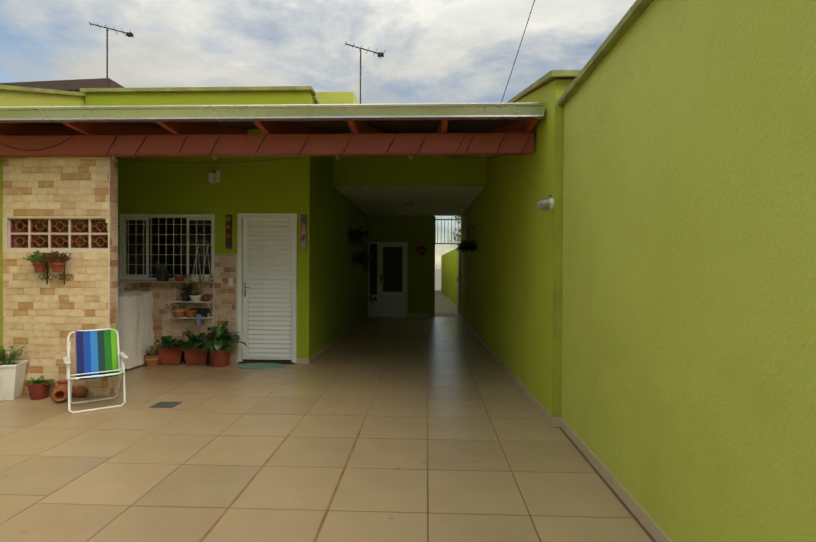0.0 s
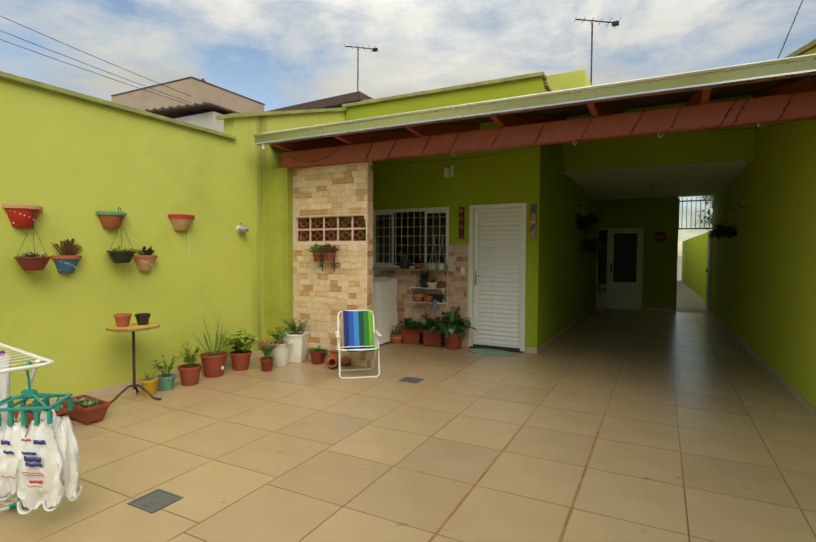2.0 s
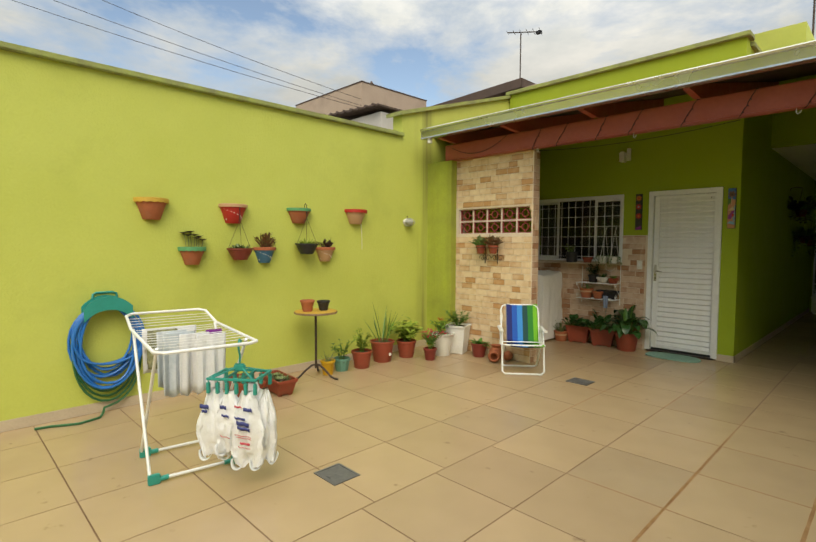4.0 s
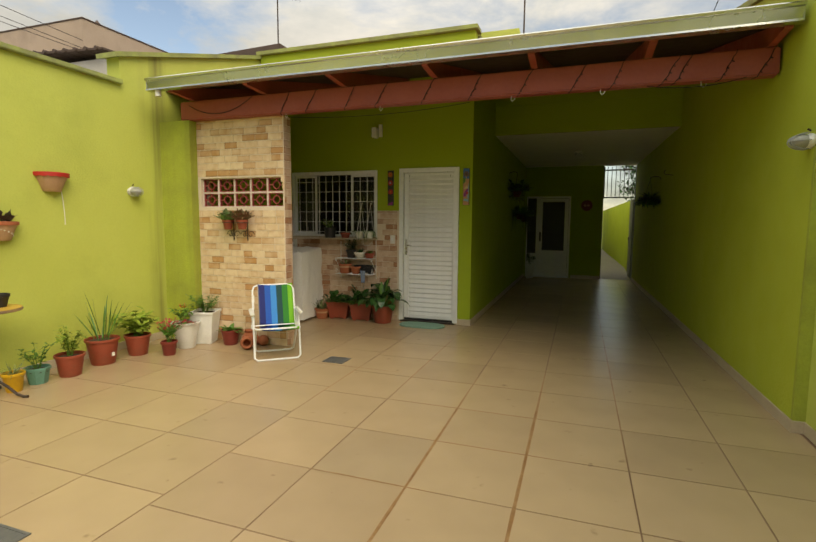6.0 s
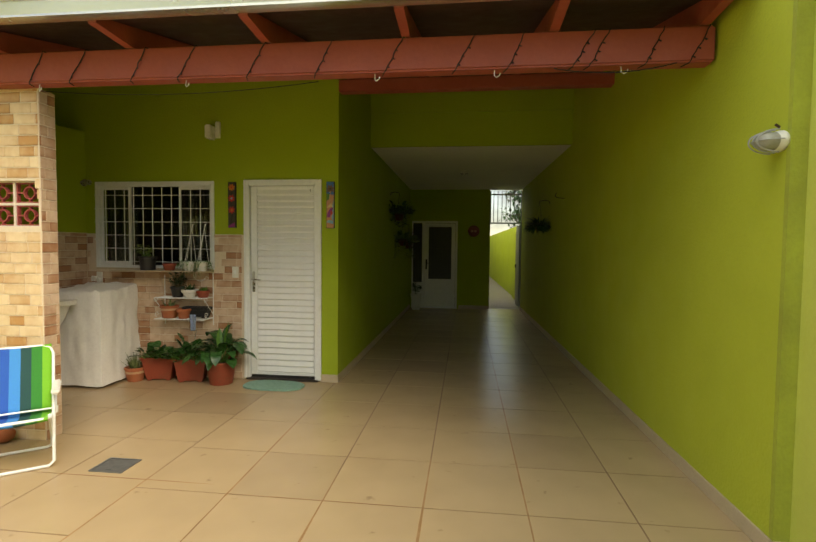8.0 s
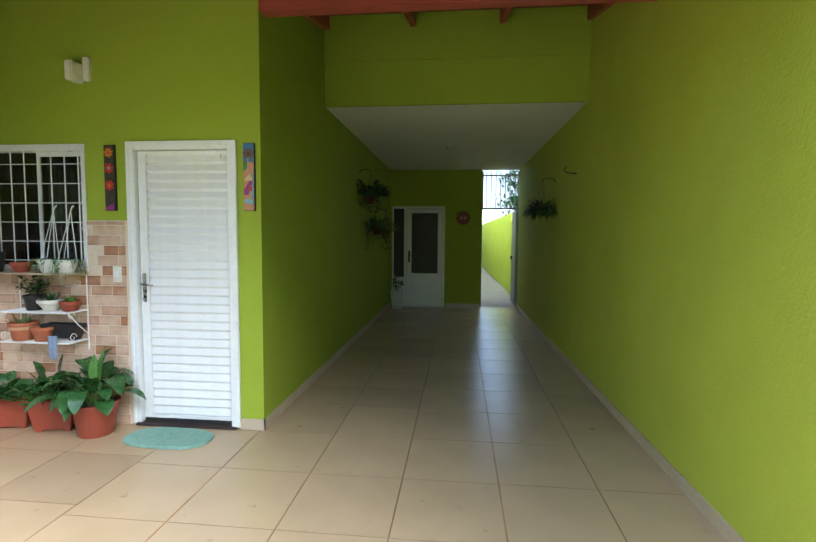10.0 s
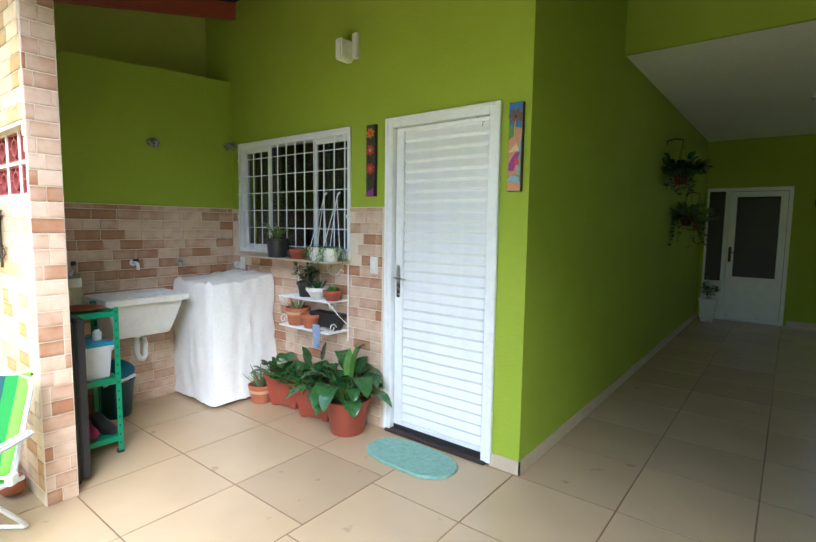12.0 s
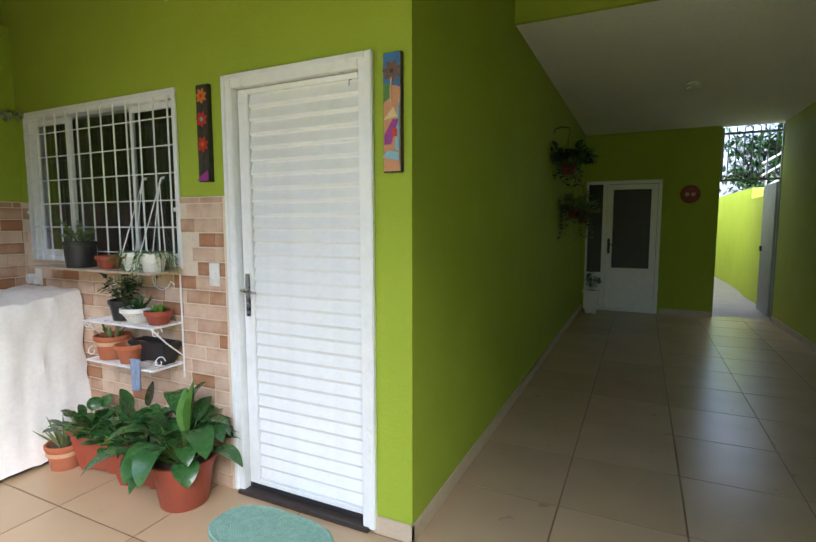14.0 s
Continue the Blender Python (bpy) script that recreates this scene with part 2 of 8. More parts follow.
LEAF_DARK = material("glossy_dark_leaf", (0.022, 0.075, 0.02), (0.04, 0.115, 0.026), rough=0.28, scale=12, fine=50, bump=0.15, bump_scale=40, mixing=1.0)
LEAF_LIGHT = material("yellow_green_leaf", (0.17, 0.29, 0.03), (0.30, 0.36, 0.05), rough=0.45, scale=16, fine=60, bump=0.15, bump_scale=40, mixing=1.0)
LEAF_GREY = material("grey_green_leaf", (0.12, 0.18, 0.07), (0.2, 0.25, 0.1), rough=0.55, scale=16, fine=60, bump=0.1, mixing=1.0)
LEAF_RED = material("reddish_succulent", (0.20, 0.055, 0.03), (0.09, 0.10, 0.03), rough=0.45, scale=22, fine=60, bump=0.1, mixing=1.0)
STEM = material("woody_stem", (0.13, 0.09, 0.045), (0.09, 0.10, 0.04), rough=0.8, scale=20, fine=80, bump=0.3)
PETAL = material("crimson_petal", (0.42, 0.02, 0.045), (0.55, 0.06, 0.09), rough=0.55, scale=20, fine=60, bump=0.05)
RED_GLAZE = material("red_painted_clay", (0.48, 0.025, 0.02), (0.40, 0.02, 0.018), rough=0.5, scale=12, fine=60, bump=0.1)
BLUE_GLAZE = material("blue_painted_clay", (0.045, 0.16, 0.30), (0.04, 0.13, 0.24), rough=0.5, scale=12, fine=60, bump=0.1)
SAND_GLAZE = material("sand_painted_clay", (0.55, 0.33, 0.19), (0.46, 0.27, 0.15), rough=0.6, scale=12, fine=60, bump=0.1)
GREEN_GLAZE = material("mint_painted_rim", (0.10, 0.33, 0.14), (0.08, 0.27, 0.12), rough=0.55, scale=12, fine=60, bump=0.1)
YELLOW_GLAZE = material("yellow_painted_rim", (0.60, 0.38, 0.06), (0.52, 0.32, 0.05), rough=0.55, scale=12, fine=60, bump=0.1)
YELLOW_PL = material("yellow_plastic", (0.62, 0.36, 0.02), (0.52, 0.3, 0.02), rough=0.45, scale=12, fine=60, bump=0.05)
TEAL_PL = material("teal_plastic", (0.02, 0.30, 0.25), (0.018, 0.25, 0.21), rough=0.4, scale=12, fine=60, bump=0.03)
TEAL_POT = material("dusty_teal_plastic", (0.12, 0.29, 0.22), (0.10, 0.24, 0.18), rough=0.55, scale=12, fine=60, bump=0.05)
MAT_PILE = material("aqua_mat_pile", (0.27, 0.45, 0.36), (0.19, 0.36, 0.28), rough=0.95, scale=40, fine=160, bump=1.0, bump_scale=160, mixing=1.0)
BLUE_HOSE = material("blue_hose_rubber", (0.015, 0.15, 0.50), (0.02, 0.19, 0.58), rough=0.35, scale=8, fine=60, bump=0.03)
GREEN_HOSE = material("green_hose_rubber", (0.02, 0.12, 0.045), (0.03, 0.16, 0.06), rough=0.4, scale=8, fine=60, bump=0.05)
GREEN_RACK = material("green_painted_steel", (0.01, 0.26, 0.12), (0.01, 0.21, 0.10), rough=0.4, scale=8, fine=60, bump=0.03)
COVER = material("white_vinyl_cover", (0.86, 0.86, 0.84), (0.80, 0.80, 0.78), rough=0.42, scale=4, fine=40, bump=0.22, bump_scale=9)
BAG = material("thin_white_plastic_bag", (0.82, 0.84, 0.87), (0.74, 0.77, 0.81), rough=0.35, scale=8, fine=40, bump=0.2, bump_scale=45)
CLOTH_W = material("white_cotton", (0.70, 0.71, 0.73), (0.58, 0.60, 0.64), rough=0.9, scale=8, fine=90, bump=0.3, bump_scale=150)
CLOTH_G = material("pale_grey_stripe_cloth", (0.62, 0.66, 0.70), (0.45, 0.52, 0.59), rough=0.9, scale=14, fine=90, bump=0.3, bump_scale=150, mixing=1.0)
CLOTH_OLIVE = material("olive_print_cloth", (0.33, 0.33, 0.18), (0.12, 0.13, 0.07), rough=0.9, scale=30, fine=90, bump=0.3, mixing=1.0)
CLOTH_P = material("purple_cloth", (0.20, 0.03, 0.26), (0.15, 0.02, 0.2), rough=0.9, scale=14, fine=90, bump=0.3)
INK_BLUE = material("navy_print_ink", (0.03, 0.045, 0.22), rough=0.5, bump=0.0)
INK_RED = material("red_print_ink", (0.55, 0.05, 0.09), rough=0.5, bump=0.0)
WHITE_DOT = material("white_dot_paint", (0.85, 0.83, 0.76), rough=0.6, bump=0.0)
COBOGO = material("red_ceramic_lattice", (0.30, 0.055, 0.05), (0.22, 0.04, 0.04), rough=0.6, scale=12, fine=60, bump=0.15)
MORTAR = material("whitish_mortar", (0.66, 0.58, 0.52), (0.55, 0.47, 0.41), rough=0.85, scale=14, fine=70, bump=0.3)
DRAIN = material("grey_drain_metal", (0.16, 0.16, 0.155), (0.12, 0.12, 0.115), rough=0.55, metal=0.4, scale=14, fine=80, bump=0.2)
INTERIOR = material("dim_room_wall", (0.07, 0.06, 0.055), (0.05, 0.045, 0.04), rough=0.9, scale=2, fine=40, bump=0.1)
CURTAIN = material("dark_curtain", (0.10, 0.11, 0.08), (0.07, 0.08, 0.06), rough=0.95, scale=9, fine=90, bump=0.3)
CONCRETE = material("pale_concrete", (0.30, 0.265, 0.22), (0.23, 0.20, 0.17), rough=0.9, scale=2, fine=60, bump=0.4, dirt=(0.22, 0.2, 0.17), dirt_amount=0.5)
GROUND = material("street_ground", (0.26, 0.23, 0.19), (0.18, 0.16, 0.13), rough=0.95, scale=0.4, fine=20, bump=0.4)
STUCCO = material("beige_stucco", (0.46, 0.36, 0.28), (0.38, 0.29, 0.22), rough=0.9, scale=1.2, fine=30, bump=0.3, dirt=(0.25, 0.2, 0.16), dirt_scale=0.6, dirt_amount=0.5)
BROWN_ROOF = material("dark_brown_fascia", (0.10, 0.065, 0.05), (0.06, 0.045, 0.04), rough=0.8, scale=2, fine=30, bump=0.3)
BARK = material("tree_bark", (0.10, 0.075, 0.05), (0.06, 0.045, 0.03), rough=0.95, scale=10, fine=60, bump=0.8)
GREY_PAINT = material("grey_painted_steel", (0.36, 0.38, 0.38), (0.29, 0.31, 0.31), rough=0.5, metal=0.0, scale=4, fine=50, bump=0.05)
PINK = material("pink_fabric", (0.45, 0.03, 0.14), (0.35, 0.02, 0.1), rough=0.8, scale=20, fine=80, bump=0.2)
DENIM = material("pale_blue_cloth", (0.24, 0.30, 0.42), (0.17, 0.22, 0.33), rough=0.9, scale=30, fine=120, bump=0.3, mixing=1.0)
CLEAR_BOX = material("frosted_plastic_box", (0.62, 0.64, 0.66), (0.54, 0.56, 0.58), rough=0.35, scale=6, fine=30, bump=0.02)
TABLE_TOP = material("painted_table_disc", (0.33, 0.22, 0.10), (0.15, 0.09, 0.06), rough=0.55, scale=9, fine=60, bump=0.1, mixing=1.0)
LOUVRE = material("dark_frosted_louvre_glass", (0.018, 0.02, 0.021), (0.03, 0.032, 0.033), rough=0.5, scale=3, fine=20, bump=0.02)
GRANITE = material("dark_granite", (0.035, 0.025, 0.022), (0.06, 0.045, 0.04), rough=0.4, scale=30, fine=90, bump=0.05)
CABLE = material("black_cable", (0.012, 0.012, 0.013), rough=0.6, bump=0.0)
PURPLE_LEAF = material("dark_purple_succulent", (0.035, 0.018, 0.02), (0.06, 0.04, 0.025), rough=0.45, scale=22, fine=60, bump=0.1, mixing=1.0)
GREY_GLASS = material("ribbed_grey_glass", (0.30, 0.31, 0.28), (0.42, 0.42, 0.38), rough=0.2, scale=14, fine=30, bump=0.0, mixing=1.0)
GLOBE = material("opal_lamp_glass", (0.78, 0.78, 0.74), (0.7, 0.7, 0.66), rough=0.25, scale=5, fine=30, bump=0.0)


def glass(name, tint, rough=0.02):
    m = bpy.data.materials.new(name)
    m.use_nodes = True
    p = m.node_tree.nodes["Principled BSDF"]
    p.inputs["Base Color"].default_value = (*tint, 1)
    p.inputs["Roughness"].default_value = rough
    p.inputs["Transmission Weight"].default_value = 1.0
    p.inputs["IOR"].default_value = 1.45
    return m


GLASS = glass("window_glass", (0.75, 0.8, 0.8))
BOTTLE = glass("clear_bottle", (0.8, 0.9, 0.85), 0.05)


def striped(name, colours, width):
    """Woven stripes across the local x axis, each of the given colours once over the width."""
    m = bpy.data.materials.new(name)
    m.use_nodes = True
    t = m.node_tree
    p = t.nodes["Principled BSDF"]
    co = t.nodes.new("ShaderNodeTexCoord")
    sep = t.nodes.new("ShaderNodeSeparateXYZ")
    t.links.new(co.outputs["Object"], sep.inputs[0])
    mr = t.nodes.new("ShaderNodeMapRange")
    mr.inputs[1].default_value, mr.inputs[2].default_value = -width / 2, width / 2
    t.links.new(sep.outputs["X"], mr.inputs[0])
    ramp = t.nodes.new("ShaderNodeValToRGB")
    ramp.color_ramp.interpolation = "CONSTANT"
    n = len(colours)
    for i, c in enumerate(colours):
        e = ramp.color_ramp.elements[i] if i < 2 else ramp.color_ramp.elements.new(i / n)
        e.position, e.color = i / n, (*c, 1)
    t.links.new(mr.outputs[0], ramp.inputs[0])
    weave = t.nodes.new("ShaderNodeTexNoise")
    weave.inputs["Scale"].default_value = 220
    t.links.new(co.outputs["Object"], weave.inputs["Vector"])
    mul = t.nodes.new("ShaderNodeMix")
    mul.data_type, mul.blend_type = "RGBA", "MULTIPLY"
    mul.inputs["Factor"].default_value = 0.45
    t.links.new(ramp.outputs["Color"], mul.inputs["A"])
    t.links.new(weave.outputs["Color"], mul.inputs["B"])
    t.links.new(mul.outputs["Result"], p.inputs["Base Color"])
    b = t.nodes.new("ShaderNodeBump")
    b.inputs["Strength"].default_value, b.inputs["Distance"].default_value = 0.4, 0.004
    t.links.new(weave.outputs["Fac"], b.inputs["Height"])
    t.links.new(b.outputs["Normal"], p.inputs["Normal"])
    p.inputs["Roughness"].default_value = 0.8
    return m


CHAIR_FABRIC = striped("striped_beach_fabric", [(0.30, 0.31, 0.36), (0.014, 0.026, 0.19), (0.008, 0.11, 0.55), (0.035, 0.30, 0.80), (0.008, 0.075, 0.075), (0.02, 0.25, 0.03), (0.19, 0.56, 0.03)], 0.44)


def brick_material(name, light, dark):
    """Printed brick: each piece its own shade between cream and burnt orange."""
    m = bpy.data.materials.new(name)
    m.use_nodes = True
    t = m.node_tree
    p = t.nodes["Principled BSDF"]
    co = t.nodes.new("ShaderNodeTexCoord")
    info = t.nodes.new("ShaderNodeObjectInfo")
    shift = t.nodes.new("ShaderNodeVectorMath")
    shift.operation = "MULTIPLY_ADD"
    t.links.new(info.outputs["Random"], shift.inputs[0])
    shift.inputs[1].default_value = (23.0, 41.0, 13.0)
    t.links.new(co.outputs["Object"], shift.inputs[2])
    cloud = t.nodes.new("ShaderNodeTexNoise")
    cloud.inputs["Scale"].default_value, cloud.inputs["Detail"].default_value = 11, 4
    t.links.new(shift.outputs[0], cloud.inputs["Vector"])
    piece = t.nodes.new("ShaderNodeValToRGB")
    for i, (pos, v) in enumerate(((0.0, 0.0), (0.45, 0.12), (0.68, 0.45), (1.0, 1.0))):
        e = piece.color_ramp.elements[i] if i < 2 else piece.color_ramp.elements.new(pos)
        e.position, e.color = pos, (v, v, v, 1)
    t.links.new(info.outputs["Random"], piece.inputs[0])
    add = t.nodes.new("ShaderNodeMath")
    add.operation = "MULTIPLY_ADD"
    t.links.new(cloud.outputs["Fac"], add.inputs[0])
    add.inputs[1].default_value = 1.3
    t.links.new(piece.outputs["Color"], add.inputs[2])
    sub = t.nodes.new("ShaderNodeMapRange")
    sub.inputs[1].default_value, sub.inputs[2].default_value = 0.55, 1.6
    t.links.new(add.outputs[0], sub.inputs[0])
    mix = t.nodes.new("ShaderNodeMix")
    mix.data_type = "RGBA"
    mix.inputs["A"].default_value, mix.inputs["B"].default_value = (*light, 1), (*dark, 1)
    t.links.new(sub.outputs[0], mix.inputs["Factor"])
    sep = t.nodes.new("ShaderNodeSeparateXYZ")
    t.links.new(co.outputs["Object"], sep.inputs[0])
    far = t.nodes.new("ShaderNodeMath")
    far.operation = "ABSOLUTE"
    t.links.new(sep.outputs["Z"], far.inputs[0])
    rim = t.nodes.new("ShaderNodeMapRange")
    for n_, v in enumerate((0.018, 0.036, 0.0, 0.75)):
        rim.inputs[n_ + 1].default_value = v
    t.links.new(far.outputs[0], rim.inputs[0])
    burn = t.nodes.new("ShaderNodeMath")
    burn.operation = "MULTIPLY"
    t.links.new(rim.outputs[0], burn.inputs[0])
    t.links.new(sub.outputs[0], burn.inputs[1])
    edge = t.nodes.new("ShaderNodeMix")
    edge.data_type = "RGBA"
    edge.inputs["B"].default_value = (*[c * 0.55 for c in dark], 1)
    t.links.new(burn.outputs[0], edge.inputs["Factor"])
    t.links.new(mix.outputs["Result"], edge.inputs["A"])
    t.links.new(edge.outputs["Result"], p.inputs["Base Color"])
    p.inputs["Roughness"].default_value = 0.42
    b = t.nodes.new("ShaderNodeBump")
    b.inputs["Strength"].default_value, b.inputs["Distance"].default_value = 0.15, 0.004
    t.links.new(cloud.outputs["Fac"], b.inputs["Height"])
    t.links.new(b.outputs["Normal"], p.inputs["Normal"])
    return m


BRICK = brick_material("cream_brick_tile", (0.74, 0.59, 0.40), (0.50, 0.27, 0.115))
BRICK_PINK = brick_material("rosy_brick_tile", (0.62, 0.47, 0.35), (0.36, 0.17, 0.085))


# ---- mesh helpers ----
def box(bm, x0, x1, y0, y1, z0, z1, bevel=0.0, m=None):
    """An upright box between two corners, with its edges rounded by bevel."""
    r = bmesh.ops.create_cube(bm, size=1.0)
    vs = r["verts"]
    for v in vs:
        v.co = Vector(((x0 + x1) / 2 + v.co.x * (x1 - x0), (y0 + y1) / 2 + v.co.y * (y1 - y0), (z0 + z1) / 2 + v.co.z * (z1 - z0)))
    if bevel:
        es = list({e for v in vs for e in v.link_edges})
        vs = list({v for f in bmesh.ops.bevel(bm, geom=es, offset=bevel, segments=2, affect="EDGES", clamp_overlap=True)["faces"] for v in f.verts} | {v for v in vs if v.is_valid})
    if m is not None:
        bmesh.ops.transform(bm, matrix=m, verts=vs)
    return vs


def lathe(bm, profile, seg=24, at=(0, 0, 0), half=False, m=None):
    """Turns (radius, height) pairs about z. half: only the side with x >= 0, closed at the back."""
    rings, at = [], Vector(at)
    n = seg + 1 if half else seg
    for r, z in profile:
        ring = []
        for i in range(n):
            a = -math.pi / 2 + math.pi * i / seg if half else 2 * math.pi * i / seg
            p = at + Vector((r * math.cos(a), r * math.sin(a), z))
            ring.append(bm.verts.new(m @ p if m is not None else p))
        rings.append(ring)
    for a, b in zip(rings, rings[1:]):
        for i in range(n if not half else n - 1):
            j = (i + 1) % n
            bm.faces.new((a[i], a[j], b[j], b[i]))
    if half:
        bm.faces.new([r[0] for r in rings] + [r[-1] for r in reversed(rings)])
    for ring, flip in ((rings[0], True), (rings[-1], False)):
        if (ring[0].co - ring[n // 2].co).length > 1e-4:
            bm.faces.new(list(reversed(ring)) if flip else ring)
    return bm


def tube(bm, pts, r, seg=8, closed=False, taper=None):
    """A round bar along the points; taper: its radius at the far end."""
    pts = [Vector(p) for p in pts]
    rings, n, up = [], len(pts), None
    for i, p in enumerate(pts):
        d = (pts[(i + 1) % n] - pts[i - 1]) if closed else (pts[min(i + 1, n - 1)] - pts[max(i - 1, 0)])
        d = d.normalized() if d.length > 1e-9 else Vector((0, 0, 1))
        if up is None:
            up = d.orthogonal().normalized()
        up = (up - d * up.dot(d)).normalized()
        side = d.cross(up)
        rr = r if taper is None else r + (taper - r) * i / max(1, n - 1)
        rings.append([bm.verts.new(p + (up * math.cos(2 * math.pi * k / seg) + side * math.sin(2 * math.pi * k / seg)) * rr) for k in range(seg)])
    for a, b in zip(rings, rings[1:] + rings[:1] if closed else rings[1:]):
        for k in range(seg):
            bm.faces.new((a[k], a[(k + 1) % seg], b[(k + 1) % seg], b[k]))
    if not closed:
        bm.faces.new(list(reversed(rings[0])))
        bm.faces.new(rings[-1])
    return bm


def arc(p, q, lift, n=10, side=(0, 0, -1)):
    """Points from p to q that sag (or bow) by lift along side."""
    p, q, side = Vector(p), Vector(q), Vector(side)
    return [p.lerp(q, i / n) + side * lift * 4 * (i / n) * (1 - i / n) for i in range(n + 1)]


def leaf(bm, base, aim, length, width, droop=0.4, fold=0.25, n=5, tip=0.0, full=0.9):
    """One folded leaf blade from base along aim, bending down by droop."""
    base, d = Vector(base), Vector(aim).normalized()
    side = d.cross(Vector((0, 0, 1)))
    side = side.normalized() if side.length > 0.05 else Vector((1, 0, 0))
    rows, p = [], base.copy()
    for i in range(n + 1):
        s = i / n
        w = width * 0.5 * max(tip if s < 0.99 else 0.02, math.sin(math.pi * min(1.0, (s * 0.96 + 0.04) ** 0.82)) ** full)
        nrm = side.cross(d).normalized()
        rows.append((bm.verts.new(p - side * w + nrm * w * fold), bm.verts.new(p), bm.verts.new(p + side * w + nrm * w * fold)))
        d = (d + Vector((0, 0, -droop / n))).normalized()
        p = p + d * (length / n)
    for a, b in zip(rows, rows[1:]):
        bm.faces.new((a[0], a[1], b[1], b[0]))
        bm.faces.new((a[1], a[2], b[2], b[1]))


def part(name, bm, mat, parent=None, label="", smooth=True):
    """Links a bmesh as one mesh object, under parent if given."""
    me = bpy.data.meshes.new(name)
    bmesh.ops.recalc_face_normals(bm, faces=bm.faces[:])
    bm.to_mesh(me)
    bm.free()
    me.materials.append(mat)
    if smooth:
        me.polygons.foreach_set("use_smooth", [True] * len(me.polygons))
        me.set_sharp_from_angle(angle=radians(38))
    ob = new(name, me)
    if parent is not None:
        ob.parent = parent
    if label:
        tagged(ob, label)
    return ob


def B():
    return bmesh.new()


def boxes(*args, bevel=0.0):
    bm = B()
    for a in args:
        box(bm, *a, bevel=bevel)
    return bm


def tubes(*args, r=0.005, seg=8):
    bm = B()
    for a in args:
        tube(bm, a, r, seg)
    return bm


def turned(profile, seg=24, at=(0, 0, 0), half=False):
    return lathe(B(), profile, seg, at, half)


def empty(name, m, label, category, group="", kind=""):
    ob = new(name)
    ob.empty_display_size = 0.1
    ob.matrix_basis = m
    return tagged(ob, label, category, group, kind)


def setting(name, bm, mat, label, category="", smooth=False):
    return tagged(part(name, bm, mat, None, "", smooth), label, category or name.split("_")[0], "", "structure")


def rnd(a, b):
    return random.uniform(a, b)


# ---- the large structure ----
FRONT, BACK, HOUSE_X, RIGHT, LEFT, LAUNDRY = 6.93, 13.6, -1.74, 1.045, -5.05, -4.62


def right_x(y):
    """The passage's right wall closes in slightly towards the gate."""
    return RIGHT - 0.018 * (y - 4.4)


def sloped(bm, x0, x1, y0, y1, z0, za, zb):
    """A wall block along y whose top rises from za to zb."""
    for v in box(bm, x0, x1, y0, y1, z0, 1.0):
        if v.co.z > z0 + 1e-6:
            v.co.z = za if v.co.y < (y0 + y1) / 2 else zb


setting("ground", boxes((-400, 400, -400, 400, -0.16, -0.06)), GROUND, "pale dusty street ground round the plot", "ground")
# never in view; added in tile colour so it bounces light forward
setting("floor_rear", boxes((-5.2, 1.2, -9.0, -1.34, -0.05, 0.001)), FLOOR_TILE, "unseen beige rear floor added to bounce light", "floor")
floor_slab = setting("floor", boxes((-5.2, 1.2, -1.34, 13.75, -0.05, -0.0015)), GROUT, "beige porcelain tile floor with brown grout joints", "floor")
setting("path_behind", boxes((-0.3, 1.3, 13.75, 30, -0.05, -0.01)), CONCRETE, "pale concrete side path beyond the gate", "path")

# courtyard walls
bm = B()
box(bm, LEFT - 0.18, LEFT, -9.0, 4.5, 0, 2.84)
setting("wall_left", bm, GREEN_DRIP, "lime green rough-plastered courtyard wall", "wall")
bm = B()
sloped(bm, LEFT - 0.18, LEFT, 4.5, 7.2, 0, 3.13, 3.92)
setting("wall_left_raised", bm, GREEN_DRIP, "taller lime green wall with a sloping top beside the roof", "wall")
bm = B()
box(bm, LEFT - 0.23, LEFT + 0.05, -9.0, 4.5, 2.84, 2.89, 0.008)
setting("wall_cap_left", bm, CAP, "weathered green concrete capping on the courtyard wall", "wall cap")
bm = B()
for v in box(bm, LEFT - 0.23, LEFT + 0.05, 4.42, 7.2, 3.13, 3.18):
    v.co.z += (v.co.y - 4.5) * 0.2926
setting("wall_cap_left_raised", bm, CAP, "sloping weathered green wall capping", "wall cap")
bm = B()
sloped(bm, LEFT, LAUNDRY, 5.10, FRONT, 0, 2.57, 2.69)
setting("wall_laundry", bm, GREEN_SHADED, "lime green laundry side wall behind the tiled screen", "wall")
# the shade on this narrow face is put into its paint
setting("wall_pilaster_right", boxes((RIGHT, 1.32, 4.34, 4.37, 0, 3.03)), GREEN_STAIN_SHADE, "lime green end of the passage wall in shade-darkened paint", "wall")
setting("wall_pilaster", boxes((LEFT, -4.62, 5.0, 5.10, 0, 2.545)), GREEN_STAIN_SHADE, "rain-stained lime green pilaster beside the tiled screen", "wall")
bm = B()
box(bm, 1.12, 1.32, -9.0, 4.34, 0, 2.80)
setting("wall_right", bm, GREEN, "lime green rough-plastered boundary wall", "wall")
bm = B()
box(bm, 1.07, 1.37, -9.0, 4.34, 2.80, 2.86, 0.008)
